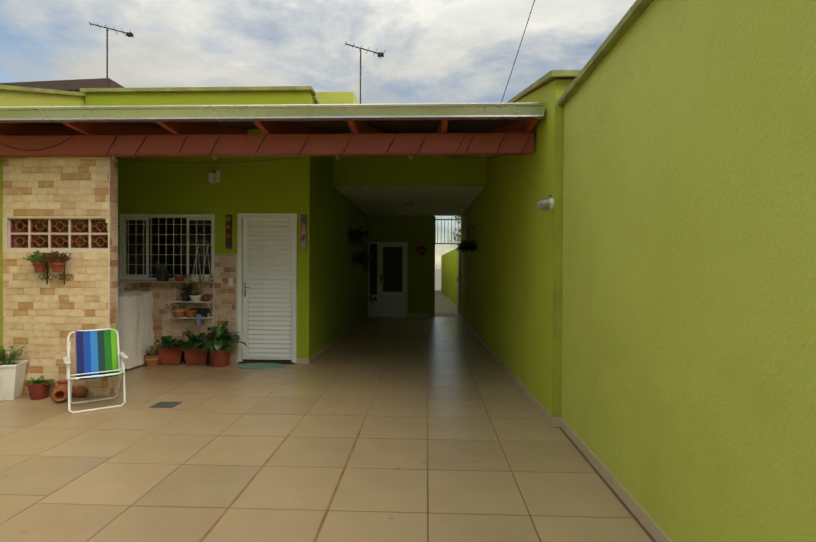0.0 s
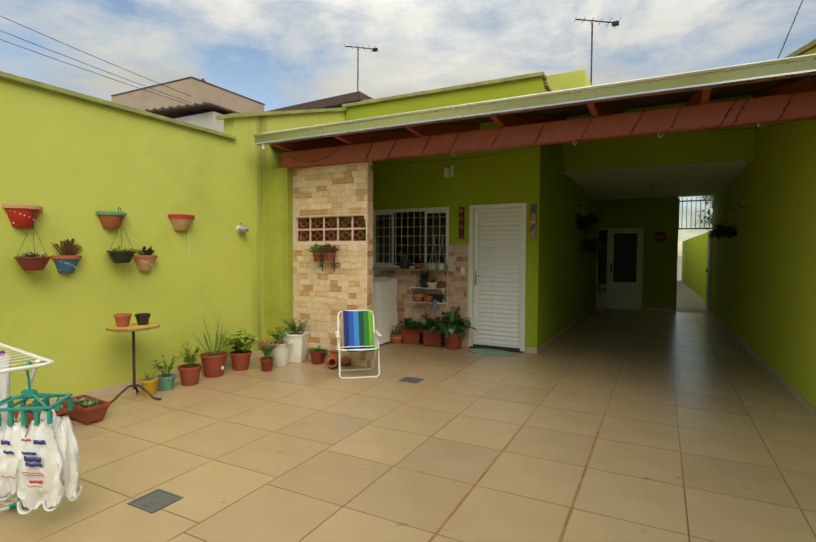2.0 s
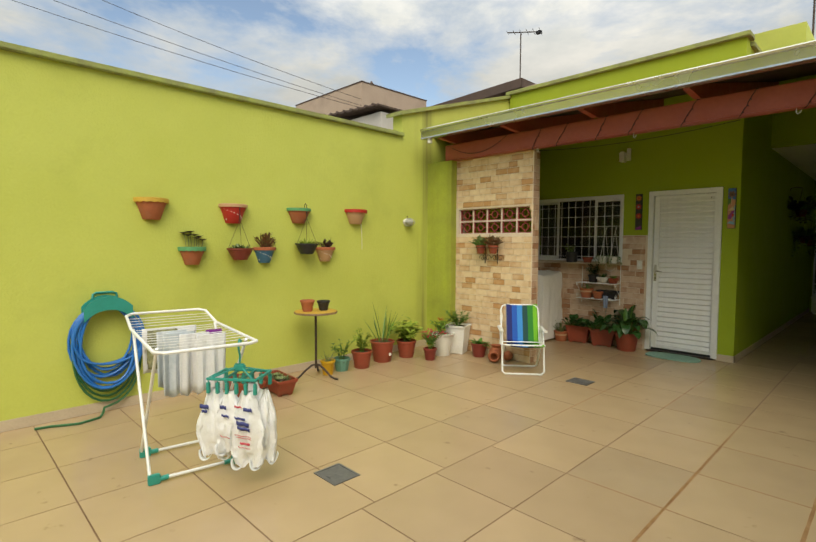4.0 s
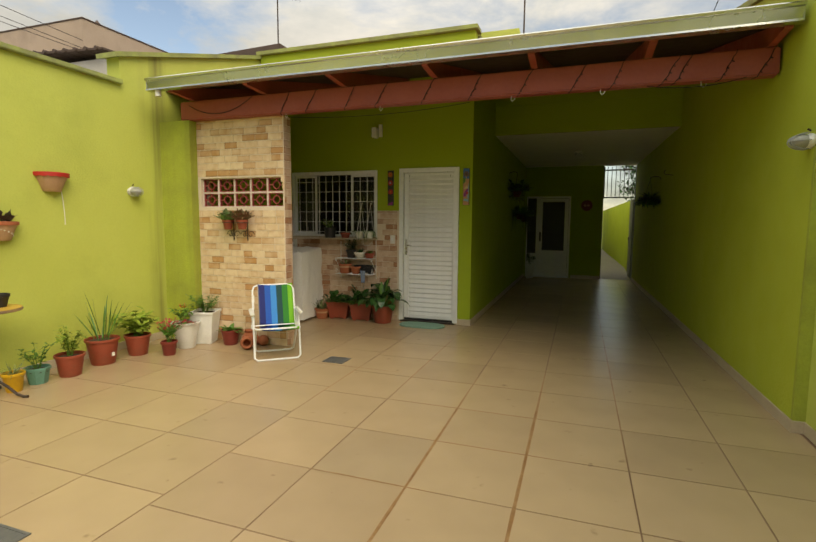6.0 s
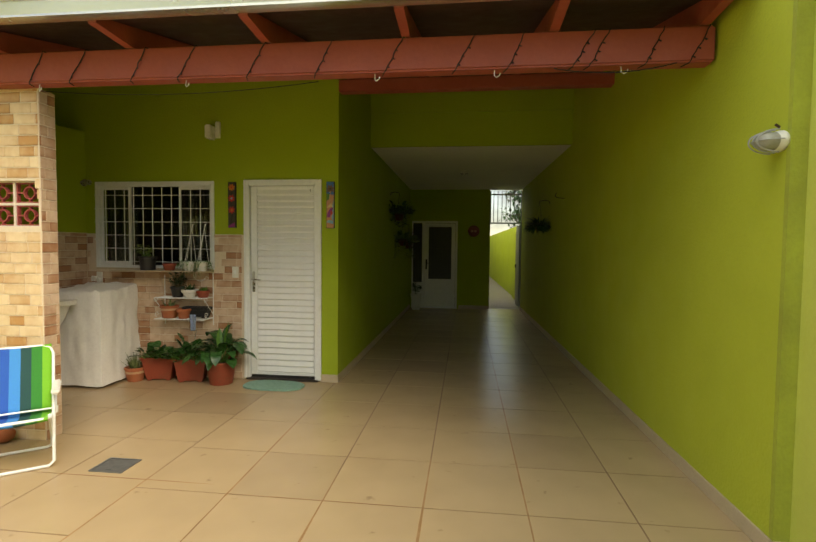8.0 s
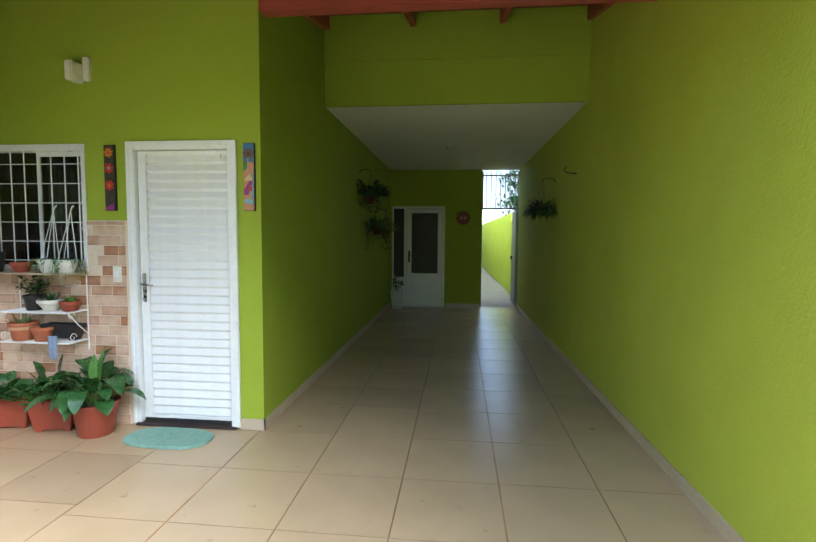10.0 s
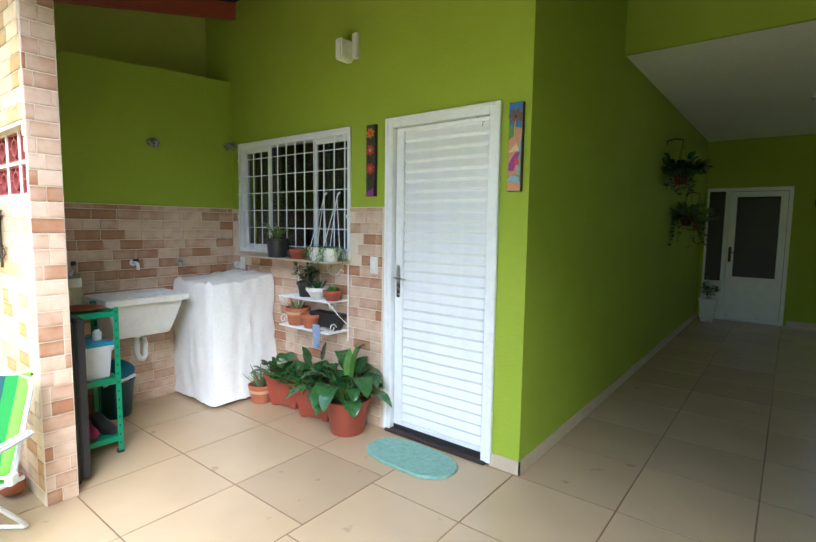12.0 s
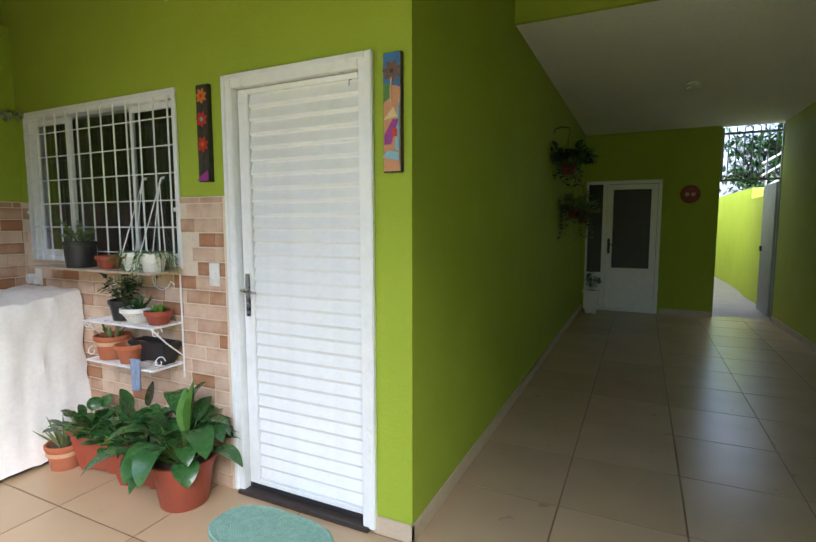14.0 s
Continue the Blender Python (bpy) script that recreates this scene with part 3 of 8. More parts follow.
setting("wall_cap_right", bm, CAP, "weathered green concrete capping on the boundary wall", "wall cap")
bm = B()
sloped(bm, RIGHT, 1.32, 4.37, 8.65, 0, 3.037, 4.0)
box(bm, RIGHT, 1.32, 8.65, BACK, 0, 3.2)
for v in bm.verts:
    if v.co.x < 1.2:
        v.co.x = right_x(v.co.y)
setting("wall_passage_right", bm, GREEN_LIT, "lime green wall along the covered passage", "wall")
bm = B()
for v in box(bm, 0.99, 1.37, 4.26, 8.65, 3.03, 3.08):
    v.co.z += (v.co.y - 4.27) * 0.2215
setting("wall_cap_passage", bm, CAP, "sloping weathered green wall capping", "wall cap")
# unseen closing wall, set far back to let more sky light in
setting("wall_behind", boxes((LEFT - 0.18, 1.32, -9.2, -9.0, 0, 2.84)), GREEN, "unseen lime green wall added behind the courtyard", "wall")

# house front with door and window openings
WX0, WX1, WZ0, WZ1 = -4.49, -3.115, 1.19, 2.115
DX0, DX1, DZ1 = -2.765, -1.93, 2.14
bm = B()
box(bm, LAUNDRY - 0.4, WX0, FRONT, FRONT + 0.16, 0, 3.88)
box(bm, WX0, WX1, FRONT, FRONT + 0.16, 0, WZ0)
box(bm, WX0, WX1, FRONT, FRONT + 0.16, WZ1, 3.88)
box(bm, WX1, DX0, FRONT, FRONT + 0.16, 0, 3.88)
box(bm, DX0, DX1, FRONT, FRONT + 0.16, DZ1, 3.88)
box(bm, DX1, HOUSE_X, FRONT, FRONT + 0.16, 0, 3.88)
bmesh.ops.remove_doubles(bm, verts=bm.verts[:], dist=0.0005)
setting("wall_house_front", bm, GREEN_SHADED, "lime green painted house front with door and window openings", "wall")
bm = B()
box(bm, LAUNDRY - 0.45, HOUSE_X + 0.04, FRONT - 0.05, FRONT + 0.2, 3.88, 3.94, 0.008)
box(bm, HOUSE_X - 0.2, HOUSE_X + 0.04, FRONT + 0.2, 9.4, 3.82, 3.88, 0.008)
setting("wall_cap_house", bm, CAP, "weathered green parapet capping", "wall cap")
setting("wall_passage_left", boxes((HOUSE_X - 0.16, HOUSE_X, FRONT + 0.16, BACK, 0, 3.82)), GREEN_SHADED, "lime green house wall along the covered passage", "wall")
setting("wall_tank_house", boxes((-2.7, -1.50, 9.4, 10.8, 3.2, 4.76)), GREEN, "lime green rooftop block behind the parapet", "wall")
# back wall of the passage with door and sidelight
GX0, GX1 = 0.14, 0.895
BX0, BX1, BZ1, SX0 = -1.41, -0.605, 2.09, -1.70
bm = B()
box(bm, HOUSE_X, SX0, BACK, BACK + 0.15, 0, 2.83)
box(bm, SX0, BX1, BACK, BACK + 0.15, BZ1, 2.83)
box(bm, BX1, GX0, BACK, BACK + 0.15, 0, 2.83)
setting("wall_passage_end", bm, GREEN_SHADED, "lime green end wall of the passage with a glazed door", "wall")
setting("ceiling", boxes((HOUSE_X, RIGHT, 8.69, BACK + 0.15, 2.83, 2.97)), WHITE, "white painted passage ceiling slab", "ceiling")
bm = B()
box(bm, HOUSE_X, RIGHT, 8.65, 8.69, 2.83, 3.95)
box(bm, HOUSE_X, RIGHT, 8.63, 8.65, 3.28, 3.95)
setting("wall_above_ceiling", bm, GREEN_SHADED, "lime green upstand above the passage ceiling edge", "wall")
# room behind window and door, its dimness put into the near-black wall colour
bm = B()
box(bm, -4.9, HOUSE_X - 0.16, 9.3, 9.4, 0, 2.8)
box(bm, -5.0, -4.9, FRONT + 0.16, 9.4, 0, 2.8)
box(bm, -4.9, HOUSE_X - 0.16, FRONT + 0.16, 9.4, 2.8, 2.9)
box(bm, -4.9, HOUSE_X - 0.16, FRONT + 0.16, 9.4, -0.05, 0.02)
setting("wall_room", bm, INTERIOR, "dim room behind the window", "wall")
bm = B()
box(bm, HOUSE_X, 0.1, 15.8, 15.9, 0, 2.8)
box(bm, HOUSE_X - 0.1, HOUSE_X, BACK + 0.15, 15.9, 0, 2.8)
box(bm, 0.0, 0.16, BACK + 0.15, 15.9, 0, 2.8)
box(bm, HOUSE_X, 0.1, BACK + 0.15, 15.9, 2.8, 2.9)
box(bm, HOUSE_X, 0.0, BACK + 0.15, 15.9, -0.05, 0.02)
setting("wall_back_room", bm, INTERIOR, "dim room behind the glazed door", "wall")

# skirting
bm = B()
box(bm, HOUSE_X, HOUSE_X + 0.012, FRONT - 0.012, BACK, 0, 0.085, 0.003)
box(bm, DX1 + 0.0, HOUSE_X + 0.012, FRONT - 0.012, FRONT, 0, 0.085, 0.003)
for v in box(bm, -0.012, 0.0, 4.34, BACK, 0, 0.085, 0.003):
    v.co.x += right_x(v.co.y)
box(bm, RIGHT - 0.012, 1.12, 4.328, 4.34, 0, 0.085, 0.003)
box(bm, 1.108, 1.12, -9.0, 4.328, 0, 0.085, 0.003)
box(bm, LEFT, LEFT + 0.012, -9.0, 4.99, 0, 0.085, 0.003)
box(bm, BX1 + 0.04, GX0, BACK - 0.012, BACK, 0, 0.085, 0.003)
setting("baseboard", bm, SKIRT, "beige tile skirting along the walls", "baseboard")

# ---- veranda roof ----
RX0, RX1 = -4.80, 1.0


def roof_z(y):
    return 2.90 + 0.235 * (y - 4.66)


beam_main = tagged(part("roof_beam", boxes((-4.74, 1.015, 5.0, 5.12, 2.545, 2.752), bevel=0.012), RED_WOOD), "red painted timber front beam under the veranda roof", "beam")
beam_back = tagged(part("roof_beam", boxes((HOUSE_X, 1.0, 6.93, 7.05, 3.05, 3.17), bevel=0.006), RED_WOOD), "dark red timber beam across the passage mouth", "beam")
for i, rx in enumerate((-4.55, -3.60, -2.66, -1.71, -0.80, 0.10, 0.95)):
    bm = B()
    end = 6.93 if rx < HOUSE_X else 8.63
    for v in box(bm, rx - 0.028, rx + 0.028, 4.675, 5.0, 0.0, 1.0):
        v.co.z = roof_z(v.co.y) - 0.09 if v.co.z > 0.5 else (2.772 if v.co.y < 4.8 else 2.754)
    for v in box(bm, rx - 0.028, rx + 0.028, 5.0, end, 0.0, 1.0):
        v.co.z = roof_z(v.co.y) - 0.09 if v.co.z > 0.5 else 2.754 + 0.235 * (v.co.y - 5.0)
    bmesh.ops.remove_doubles(bm, verts=bm.verts[:], dist=0.0005)
    tagged(part("rafter", bm, RED_WOOD), "red painted timber rafter under the veranda roof", "rafter", "veranda rafters")
bm = B()
for v in box(bm, RX0 + 0.02, RX1 + 0.015, 4.672, 8.63, -0.085, -0.005):
    v.co.z += roof_z(v.co.y)
for v in box(bm, LEFT, RX0 + 0.02, 5.11, 8.63, -0.085, -0.005):
    v.co.z += roof_z(v.co.y)
roof = setting("roof", bm, DARK_WOOD, "veranda roof of clay tiles on dark boards", "roof")
bm = B()
rows, cols = 10, 29
for r in range(rows):
    y0 = 4.78 + r * 0.39
    for c in range(cols):
        x0 = RX0 + 0.02 + c * 0.2
        for k in range(6):
            a0, a1 = math.pi * k / 6, math.pi * (k + 1) / 6
            q = []
            for yy, lift in ((y0, 0.02), (y0 + 0.42, 0.0)):
                if yy > 8.6:
                    yy = 8.6
                for a in (a0, a1) if yy == y0 else (a1, a0):
                    q.append(bm.verts.new((x0 + 0.1 - 0.1 * math.cos(a), yy, roof_z(yy) - 0.035 + lift + 0.05 * math.sin(a))))
            bm.faces.new(q)
tiles_ob = part("clay_tiles", bm, CERAMIC, roof, "rows of curved clay roof tiles")
tagged(tiles_ob, kind="stuff")
bm = B()
prof = [(4.612, 2.885), (4.604, 2.905), (4.585, 2.912), (4.572, 2.90), (4.578, 2.884), (4.598, 2.878), (4.612, 2.808), (4.59, 2.80), (4.588, 2.785), (4.615, 2.782), (4.668, 2.782),
        (4.668, 2.90), (4.66, 2.90), (4.66, 2.795), (4.622, 2.80)]
ends = []
for gx in (RX0, RX1 + 0.01):
    ends.append([bm.verts.new((gx, y, z)) for y, z in prof])
for i in range(len(prof)):
    j = (i + 1) % len(prof)
    bm.faces.new((ends[0][i], ends[0][j], ends[1][j], ends[1][i]))
box(bm, RX0, RX0 + 0.006, 4.60, 4.665, 2.79, 2.89)
box(bm, RX1 + 0.005, RX1 + 0.011, 4.60, 4.665, 2.79, 2.89)
gutter = tagged(part("roof_gutter", bm, GUTTER), "pale sheet-metal gutter along the veranda roof edge", "gutter")
part("outlet", turned([(0.03, 0), (0.03, 0.06)], 14, (RX0 + 0.12, 4.638, 2.725)), OFFWHITE, gutter, "white plastic gutter outlet")

# ---- tiled screen wall with lattice blocks ----
SX_0, SX_1, SY0, SY1 = -4.62, -3.45, 5.10, 5.25
LZ0, LZ1, LX0, LX1 = 1.565, 1.895, -4.575, -3.46
bm = B()
box(bm, SX_0, SX_1, SY0 + 0.008, SY1, 0, LZ0)
box(bm, SX_0, SX_1, SY0 + 0.008, SY1, LZ1, 2.545)
box(bm, LX1, SX_1, SY0 + 0.008, SY1, LZ0, LZ1)
box(bm, SX_0, LX0, SY0 + 0.008, SY1, LZ0, LZ1)
screen_wall = setting("wall_screen", bm, JOINT, "laundry screen wall clad in cream brick-pattern tiles", "wall")
screen_side = setting("tile_cladding_screen_side", boxes((SX_1, SX_1 + 0.006, SY0 + 0.008, SY1, 0, 2.545)), JOINT, "rosy brick-pattern tiles on the screen wall edge", "wall tiles")
bm = B()
box(bm, LAUNDRY, LAUNDRY + 0.008, SY1, FRONT, 0, 1.57)
clad_side = setting("tile_cladding_side", bm, JOINT, "rosy brick-pattern tile cladding on the laundry wall", "wall tiles")
bm = B()
box(bm, LAUNDRY + 0.008, WX0, FRONT - 0.008, FRONT, 0, 1.565)
box(bm, WX0, WX1, FRONT - 0.008, FRONT, 0, WZ0 - 0.01)
box(bm, WX1, DX0, FRONT - 0.008, FRONT, 0, 1.565)
clad_back = setting("tile_cladding_back", bm, JOINT, "rosy brick-pattern tile cladding under the window", "wall tiles")


# ---- door, window, gate ----
door_1 = empty("door_1", pose(0, FRONT, 0), "closed white enamelled louvre door with steel handle", "door", kind="structure")
bm = B()
for x0, x1 in ((DX0, DX0 + 0.055), (DX1 - 0.055, DX1)):
    box(bm, x0, x1, -0.02, 0.10, 0.02, DZ1, 0.004)
box(bm, DX0 + 0.055, DX1 - 0.055, -0.02, 0.10, DZ1 - 0.055, DZ1, 0.004)
for x0, x1 in ((DX0 - 0.004, DX0 + 0.02), (DX1 - 0.02, DX1 + 0.014)):
    box(bm, x0, x1, -0.028, -0.001, 0.02, DZ1 + 0.006, 0.004)
box(bm, DX0 + 0.02, DX1 - 0.02, -0.027, -0.001, DZ1 - 0.02, DZ1 + 0.006, 0.004)
part("door_frame", bm, WHITE_METAL, door_1)
LX, RX = DX0 + 0.06, DX1 - 0.06
bm = B()
for a in ((LX, LX + 0.065, 0.02, 0.055, 0.05, DZ1 - 0.06), (RX - 0.018, RX, 0.02, 0.055, 0.05, DZ1 - 0.06), (LX + 0.065, RX - 0.018, 0.02, 0.055, DZ1 - 0.085, DZ1 - 0.06),
          (LX + 0.065, RX - 0.018, 0.02, 0.055, 0.05, 0.075), (LX, RX, 0.05, 0.058, 0.06, DZ1 - 0.07)):
    box(bm, *a, bevel=0.003)
leaf_ob = part("leaf", bm, WHITE_METAL, door_1)
n_slats = 30
step = (DZ1 - 0.085 - 0.075) / n_slats
bm = B()
prof = [(0.0, 0.037), (0.006, 0.027), (0.013, 0.024), (step * 0.45, 0.029), (step - 0.007, 0.038), (step, 0.037)]
for x in (LX + 0.067, RX - 0.020):
    for z, y in prof:
        bm.verts.new((x, y, z))
bm.verts.ensure_lookup_table()
k = len(prof)
for i in range(k - 1):
    bm.faces.new((bm.verts[i], bm.verts[i + 1], bm.verts[k + i + 1], bm.verts[k + i]))
slat0 = part("slat", bm, WHITE_METAL, door_1, smooth=False)
slat0.location.z = 0.075
for i in range(1, n_slats):
    s = new("slat", slat0.data)
    s.parent = door_1
    s.location.z = 0.075 + i * step
bm = B()
box(bm, LX + 0.015, LX + 0.045, 0.012, 0.021, 0.95, 1.17, 0.006)
handle = part("handle_plate", bm, CHROME, door_1, "steel handle plate")
part("lever", tubes([(LX + 0.03, 0.012, 1.09), (LX + 0.03, -0.03, 1.09), (LX + 0.045, -0.038, 1.088), (LX + 0.13, -0.038, 1.082)], r=0.0075, seg=10), CHROME, handle, "steel lever")
part("keyhole", boxes((LX + 0.024, LX + 0.036, 0.008, 0.012, 0.98, 1.005), bevel=0.003), IRON, handle, "dark keyhole")
part("threshold", boxes((DX0 + 0.02, DX1 - 0.02, -0.035, 0.16, 0.0, 0.022), bevel=0.004), GRANITE, door_1, "dark granite threshold")
# black strip fills the gap and stands in for its shade
part("door_gap", boxes((LX, RX, 0.022, 0.05, 0.022, 0.05)), BLACK_PL, door_1, "black strip in place of the shade under the door")
part("hook", tubes([(RX - 0.05, 0.018, DZ1 - 0.09), (RX - 0.05, 0.0, DZ1 - 0.095), (RX - 0.052, 0.0, DZ1 - 0.12)], r=0.002, seg=6), IRON, door_1, "small dark hook")

window_1 = empty("window_1", pose(0, FRONT, 0), "white sliding window behind a white bar grille", "window", kind="structure")
bm = B()
fw = 0.028
for a in ((WX0, WX0 + fw, WZ0, WZ1), (WX1 - fw, WX1, WZ0, WZ1), (WX0 + fw, WX1 - fw, WZ1 - fw, WZ1), (WX0 + fw, WX1 - fw, WZ0, WZ0 + fw)):
    box(bm, a[0], a[1], -0.012, 0.08, a[2], a[3], 0.004)
for a in ((WX0 - 0.008, WX0 + 0.01, WZ0 - 0.01, WZ1 + 0.02), (WX1 - 0.01, WX1 + 0.008, WZ0 - 0.01, WZ1 + 0.02)):
    box(bm, a[0], a[1], -0.018, -0.002, a[2], a[3], 0.003)
box(bm, WX0 + 0.01, WX1 - 0.01, -0.0175, -0.002, WZ1 - 0.01, WZ1 + 0.02, 0.003)
part("window_frame", bm, WHITE_METAL, window_1)
part("window_sill", boxes((WX0, WX1, -0.03, 0.1, WZ0 - 0.018, WZ0), bevel=0.004), SKIRT, window_1, "pale stone sill")
ww = (WX1 - WX0 - 2 * fw)
sash_x = [(WX0 + fw, WX0 + fw + ww * 0.27), (WX1 - fw - ww * 0.30, WX1 - fw)]
for i, (a, b) in enumerate(sash_x):
    bm = B()
    for q in ((a, a + 0.022), (b - 0.03, b)):
        box(bm, q[0], q[1], 0.03, 0.055, WZ0 + fw, WZ1 - fw, 0.003)
    box(bm, a + 0.022, b - 0.03, 0.03, 0.055, WZ0 + fw, WZ0 + fw + 0.035, 0.003)
    box(bm, a + 0.022, b - 0.03, 0.03, 0.055, WZ1 - fw - 0.035, WZ1 - fw, 0.003)
    sash = part("sash", bm, WHITE_METAL, window_1)
    pane = part("pane", boxes((a + 0.022, b - 0.03, 0.040, 0.044, WZ0 + fw + 0.035, WZ1 - fw - 0.035)), GLASS, sash, "dark reflecting glass", False)
    pane.visible_shadow = False
mid_pane = part("pane", boxes((sash_x[0][1], sash_x[1][0], 0.062, 0.066, WZ0 + fw, WZ1 - fw)), GLASS, window_1, "dark reflecting glass", False)
mid_pane.visible_shadow = False
grille = empty("window_grille", pose(0, FRONT - 0.035, 0), "white painted steel bar grille in front of the window", "grille")
nb = 12
for i in range(nb + 1):
    x = WX0 + 0.025 + (WX1 - WX0 - 0.05) * i / nb
    part("bar", boxes((x - 0.0042, x + 0.0042, -0.004, 0.004, WZ0 + 0.006, WZ1 - 0.02), bevel=0.002), WHITE_METAL, grille)
for i in range(6):
    z = WZ0 + 0.07 + (WZ1 - WZ0 - 0.2) * i / 5
    part("cross_bar", tubes([(WX0 - 0.005, 0.008, z), (WX1 + 0.005, 0.008, z)], r=0.0036), WHITE_METAL, grille)
for x in (WX0 + 0.003, WX1 - 0.003):
    part("bracket", boxes((x - 0.006, x + 0.006, -0.004, 0.034, WZ0 + 0.3, WZ0 + 0.32)), WHITE_METAL, grille)
for a, b, m in ((WX0 + 0.05, WX0 + 0.40, 0.14), (WX1 - 0.44, WX1 - 0.06, 0.14)):
    bm = B()
    cols = 40
    vs = [[bm.verts.new((a + (b - a) * i / cols, FRONT + m + 0.018 * math.sin(i * 1.35), z)) for i in range(cols + 1)] for z in (WZ0 - 0.1, WZ1 - 0.02)]
    for i in range(cols):
        bm.faces.new((vs[0][i], vs[0][i + 1], vs[1][i + 1], vs[1][i]))
    c_ob = part("curtain", bm, CURTAIN)
    c_ob.modifiers.new("thick", "SOLIDIFY").thickness = 0.003
    tagged(c_ob, "dark grey-green pleated curtain hanging inside the window", "curtain", "window curtains")
rail = tagged(part("curtain_rail", tubes([(WX0 - 0.1, FRONT + 0.162, WZ1 + 0.0), (WX1 + 0.1, FRONT + 0.162, WZ1 + 0.0)], r=0.012), WHITE_METAL), "white curtain rail inside the window", "curtain rail")

door_2 = empty("door_2", pose(0, BACK, 0), "closed white half-glazed metal door with a fixed sidelight", "door", kind="structure")
bm = B()
for a in ((BX0 - 0.04, BX0 + 0.02, 0.0, BZ1), (BX1 - 0.05, BX1, 0.0, BZ1), (SX0, SX0 + 0.03, 0.0, BZ1)):
    box(bm, a[0], a[1], -0.01, 0.10, a[2], a[3], 0.004)
box(bm, SX0 + 0.03, BX0 - 0.04, -0.01, 0.10, BZ1 - 0.05, BZ1, 0.004)
box(bm, BX0 + 0.02, BX1 - 0.05, -0.01, 0.10, BZ1 - 0.05, BZ1, 0.004)
part("door_frame", bm, WHITE_METAL, door_2)
bm = B()
x0, x1 = BX0 + 0.025, BX1 - 0.055
for a in ((x0, x0 + 0.09, 0.04, BZ1 - 0.06), (x1 - 0.09, x1, 0.04, BZ1 - 0.06)):
    box(bm, a[0], a[1], 0.02, 0.06, a[2], a[3], 0.004)
for a in ((0.04, 0.10), (0.62, 0.70), (BZ1 - 0.14, BZ1 - 0.06)):
    box(bm, x0 + 0.09, x1 - 0.09, 0.02, 0.06, a[0], a[1], 0.004)
box(bm, x0 + 0.09, x1 - 0.09, 0.035, 0.05, 0.10, 0.62)
part("leaf", bm, WHITE_METAL, door_2)
for i in range(5):
    z0, z1 = 0.70 + i * 0.2455, 0.70 + (i + 1) * 0.2455 - 0.004
    part("pane", boxes((x0 + 0.09, x1 - 0.09, 0.036 + 0.001 * (i % 2), 0.041 + 0.001 * (i % 2), z0, z1)), LOUVRE, door_2, "dark glass louvre", False)
part("pane", boxes((SX0 + 0.03, BX0 - 0.04, 0.036, 0.042, 0.62, BZ1 - 0.05)), LOUVRE, door_2, "dark sidelight glass", False)
part("side_panel", boxes((SX0 + 0.03, BX0 - 0.04, 0.03, 0.05, 0.02, 0.62), bevel=0.004), WHITE_METAL, door_2)
h2 = part("handle_plate", boxes((x0 + 0.02, x0 + 0.06, 0.008, 0.02, 0.93, 1.17), bevel=0.004), BLACK_PL, door_2, "black handle plate")
part("lever", tubes([(x0 + 0.04, 0.01, 1.08), (x0 + 0.04, -0.035, 1.08), (x0 + 0.14, -0.035, 1.075)], r=0.008), BLACK_PL, h2)
part("threshold", boxes((SX0, BX1, -0.02, 0.15, 0.0, 0.03), bevel=0.004), WHITE_METAL, door_2)

gate = empty("gate", pose(0, BACK, 0), "grey steel side gate standing open under a bar grille", "gate")
bm = B()
box(bm, GX1 - 0.03, GX1 + 0.015, 0.02, 0.07, 0, 2.80, 0.004)
box(bm, GX0 + 0.002, GX0 + 0.03, 0.02, 0.07, 2.02, 2.80, 0.004)
box(bm, GX0 + 0.03, GX1 - 0.03, 0.025, 0.065, 2.03, 2.06, 0.003)
box(bm, GX0 + 0.03, GX1 - 0.03, 0.025, 0.065, 2.70, 2.73, 0.003)
part("gate_frame", bm, GREY_PAINT, gate)
for i in range(8):
    x = GX0 + 0.09 + i * 0.096
    part("bar", tubes([(x, 0.045, 2.045), (x, 0.045, 2.80)], r=0.008), GREY_PAINT, gate)
gp = part("gate_panel", boxes((GX1 - 0.055, GX1 - 0.02, 0.08, 0.86, 0.05, 2.0), bevel=0.004), GREY_PAINT, gate, "grey sheet-steel gate leaf")
part("latch", boxes((GX1 - 0.08, GX1 - 0.055, 0.74, 0.82, 0.98, 1.06), bevel=0.004), IRON, gp)
setting("wall_path_house", boxes((0.0, 0.155, 15.9, 30, 0, 2.9)), GREEN, "lime green house wall along the outer path", "wall")
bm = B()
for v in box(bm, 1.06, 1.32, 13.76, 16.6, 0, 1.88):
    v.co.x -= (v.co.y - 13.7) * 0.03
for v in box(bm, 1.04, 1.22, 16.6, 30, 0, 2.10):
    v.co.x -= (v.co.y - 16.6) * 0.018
setting("wall_path", bm, GREEN_LIT, "sunlit lime green boundary wall along the outer path", "wall")

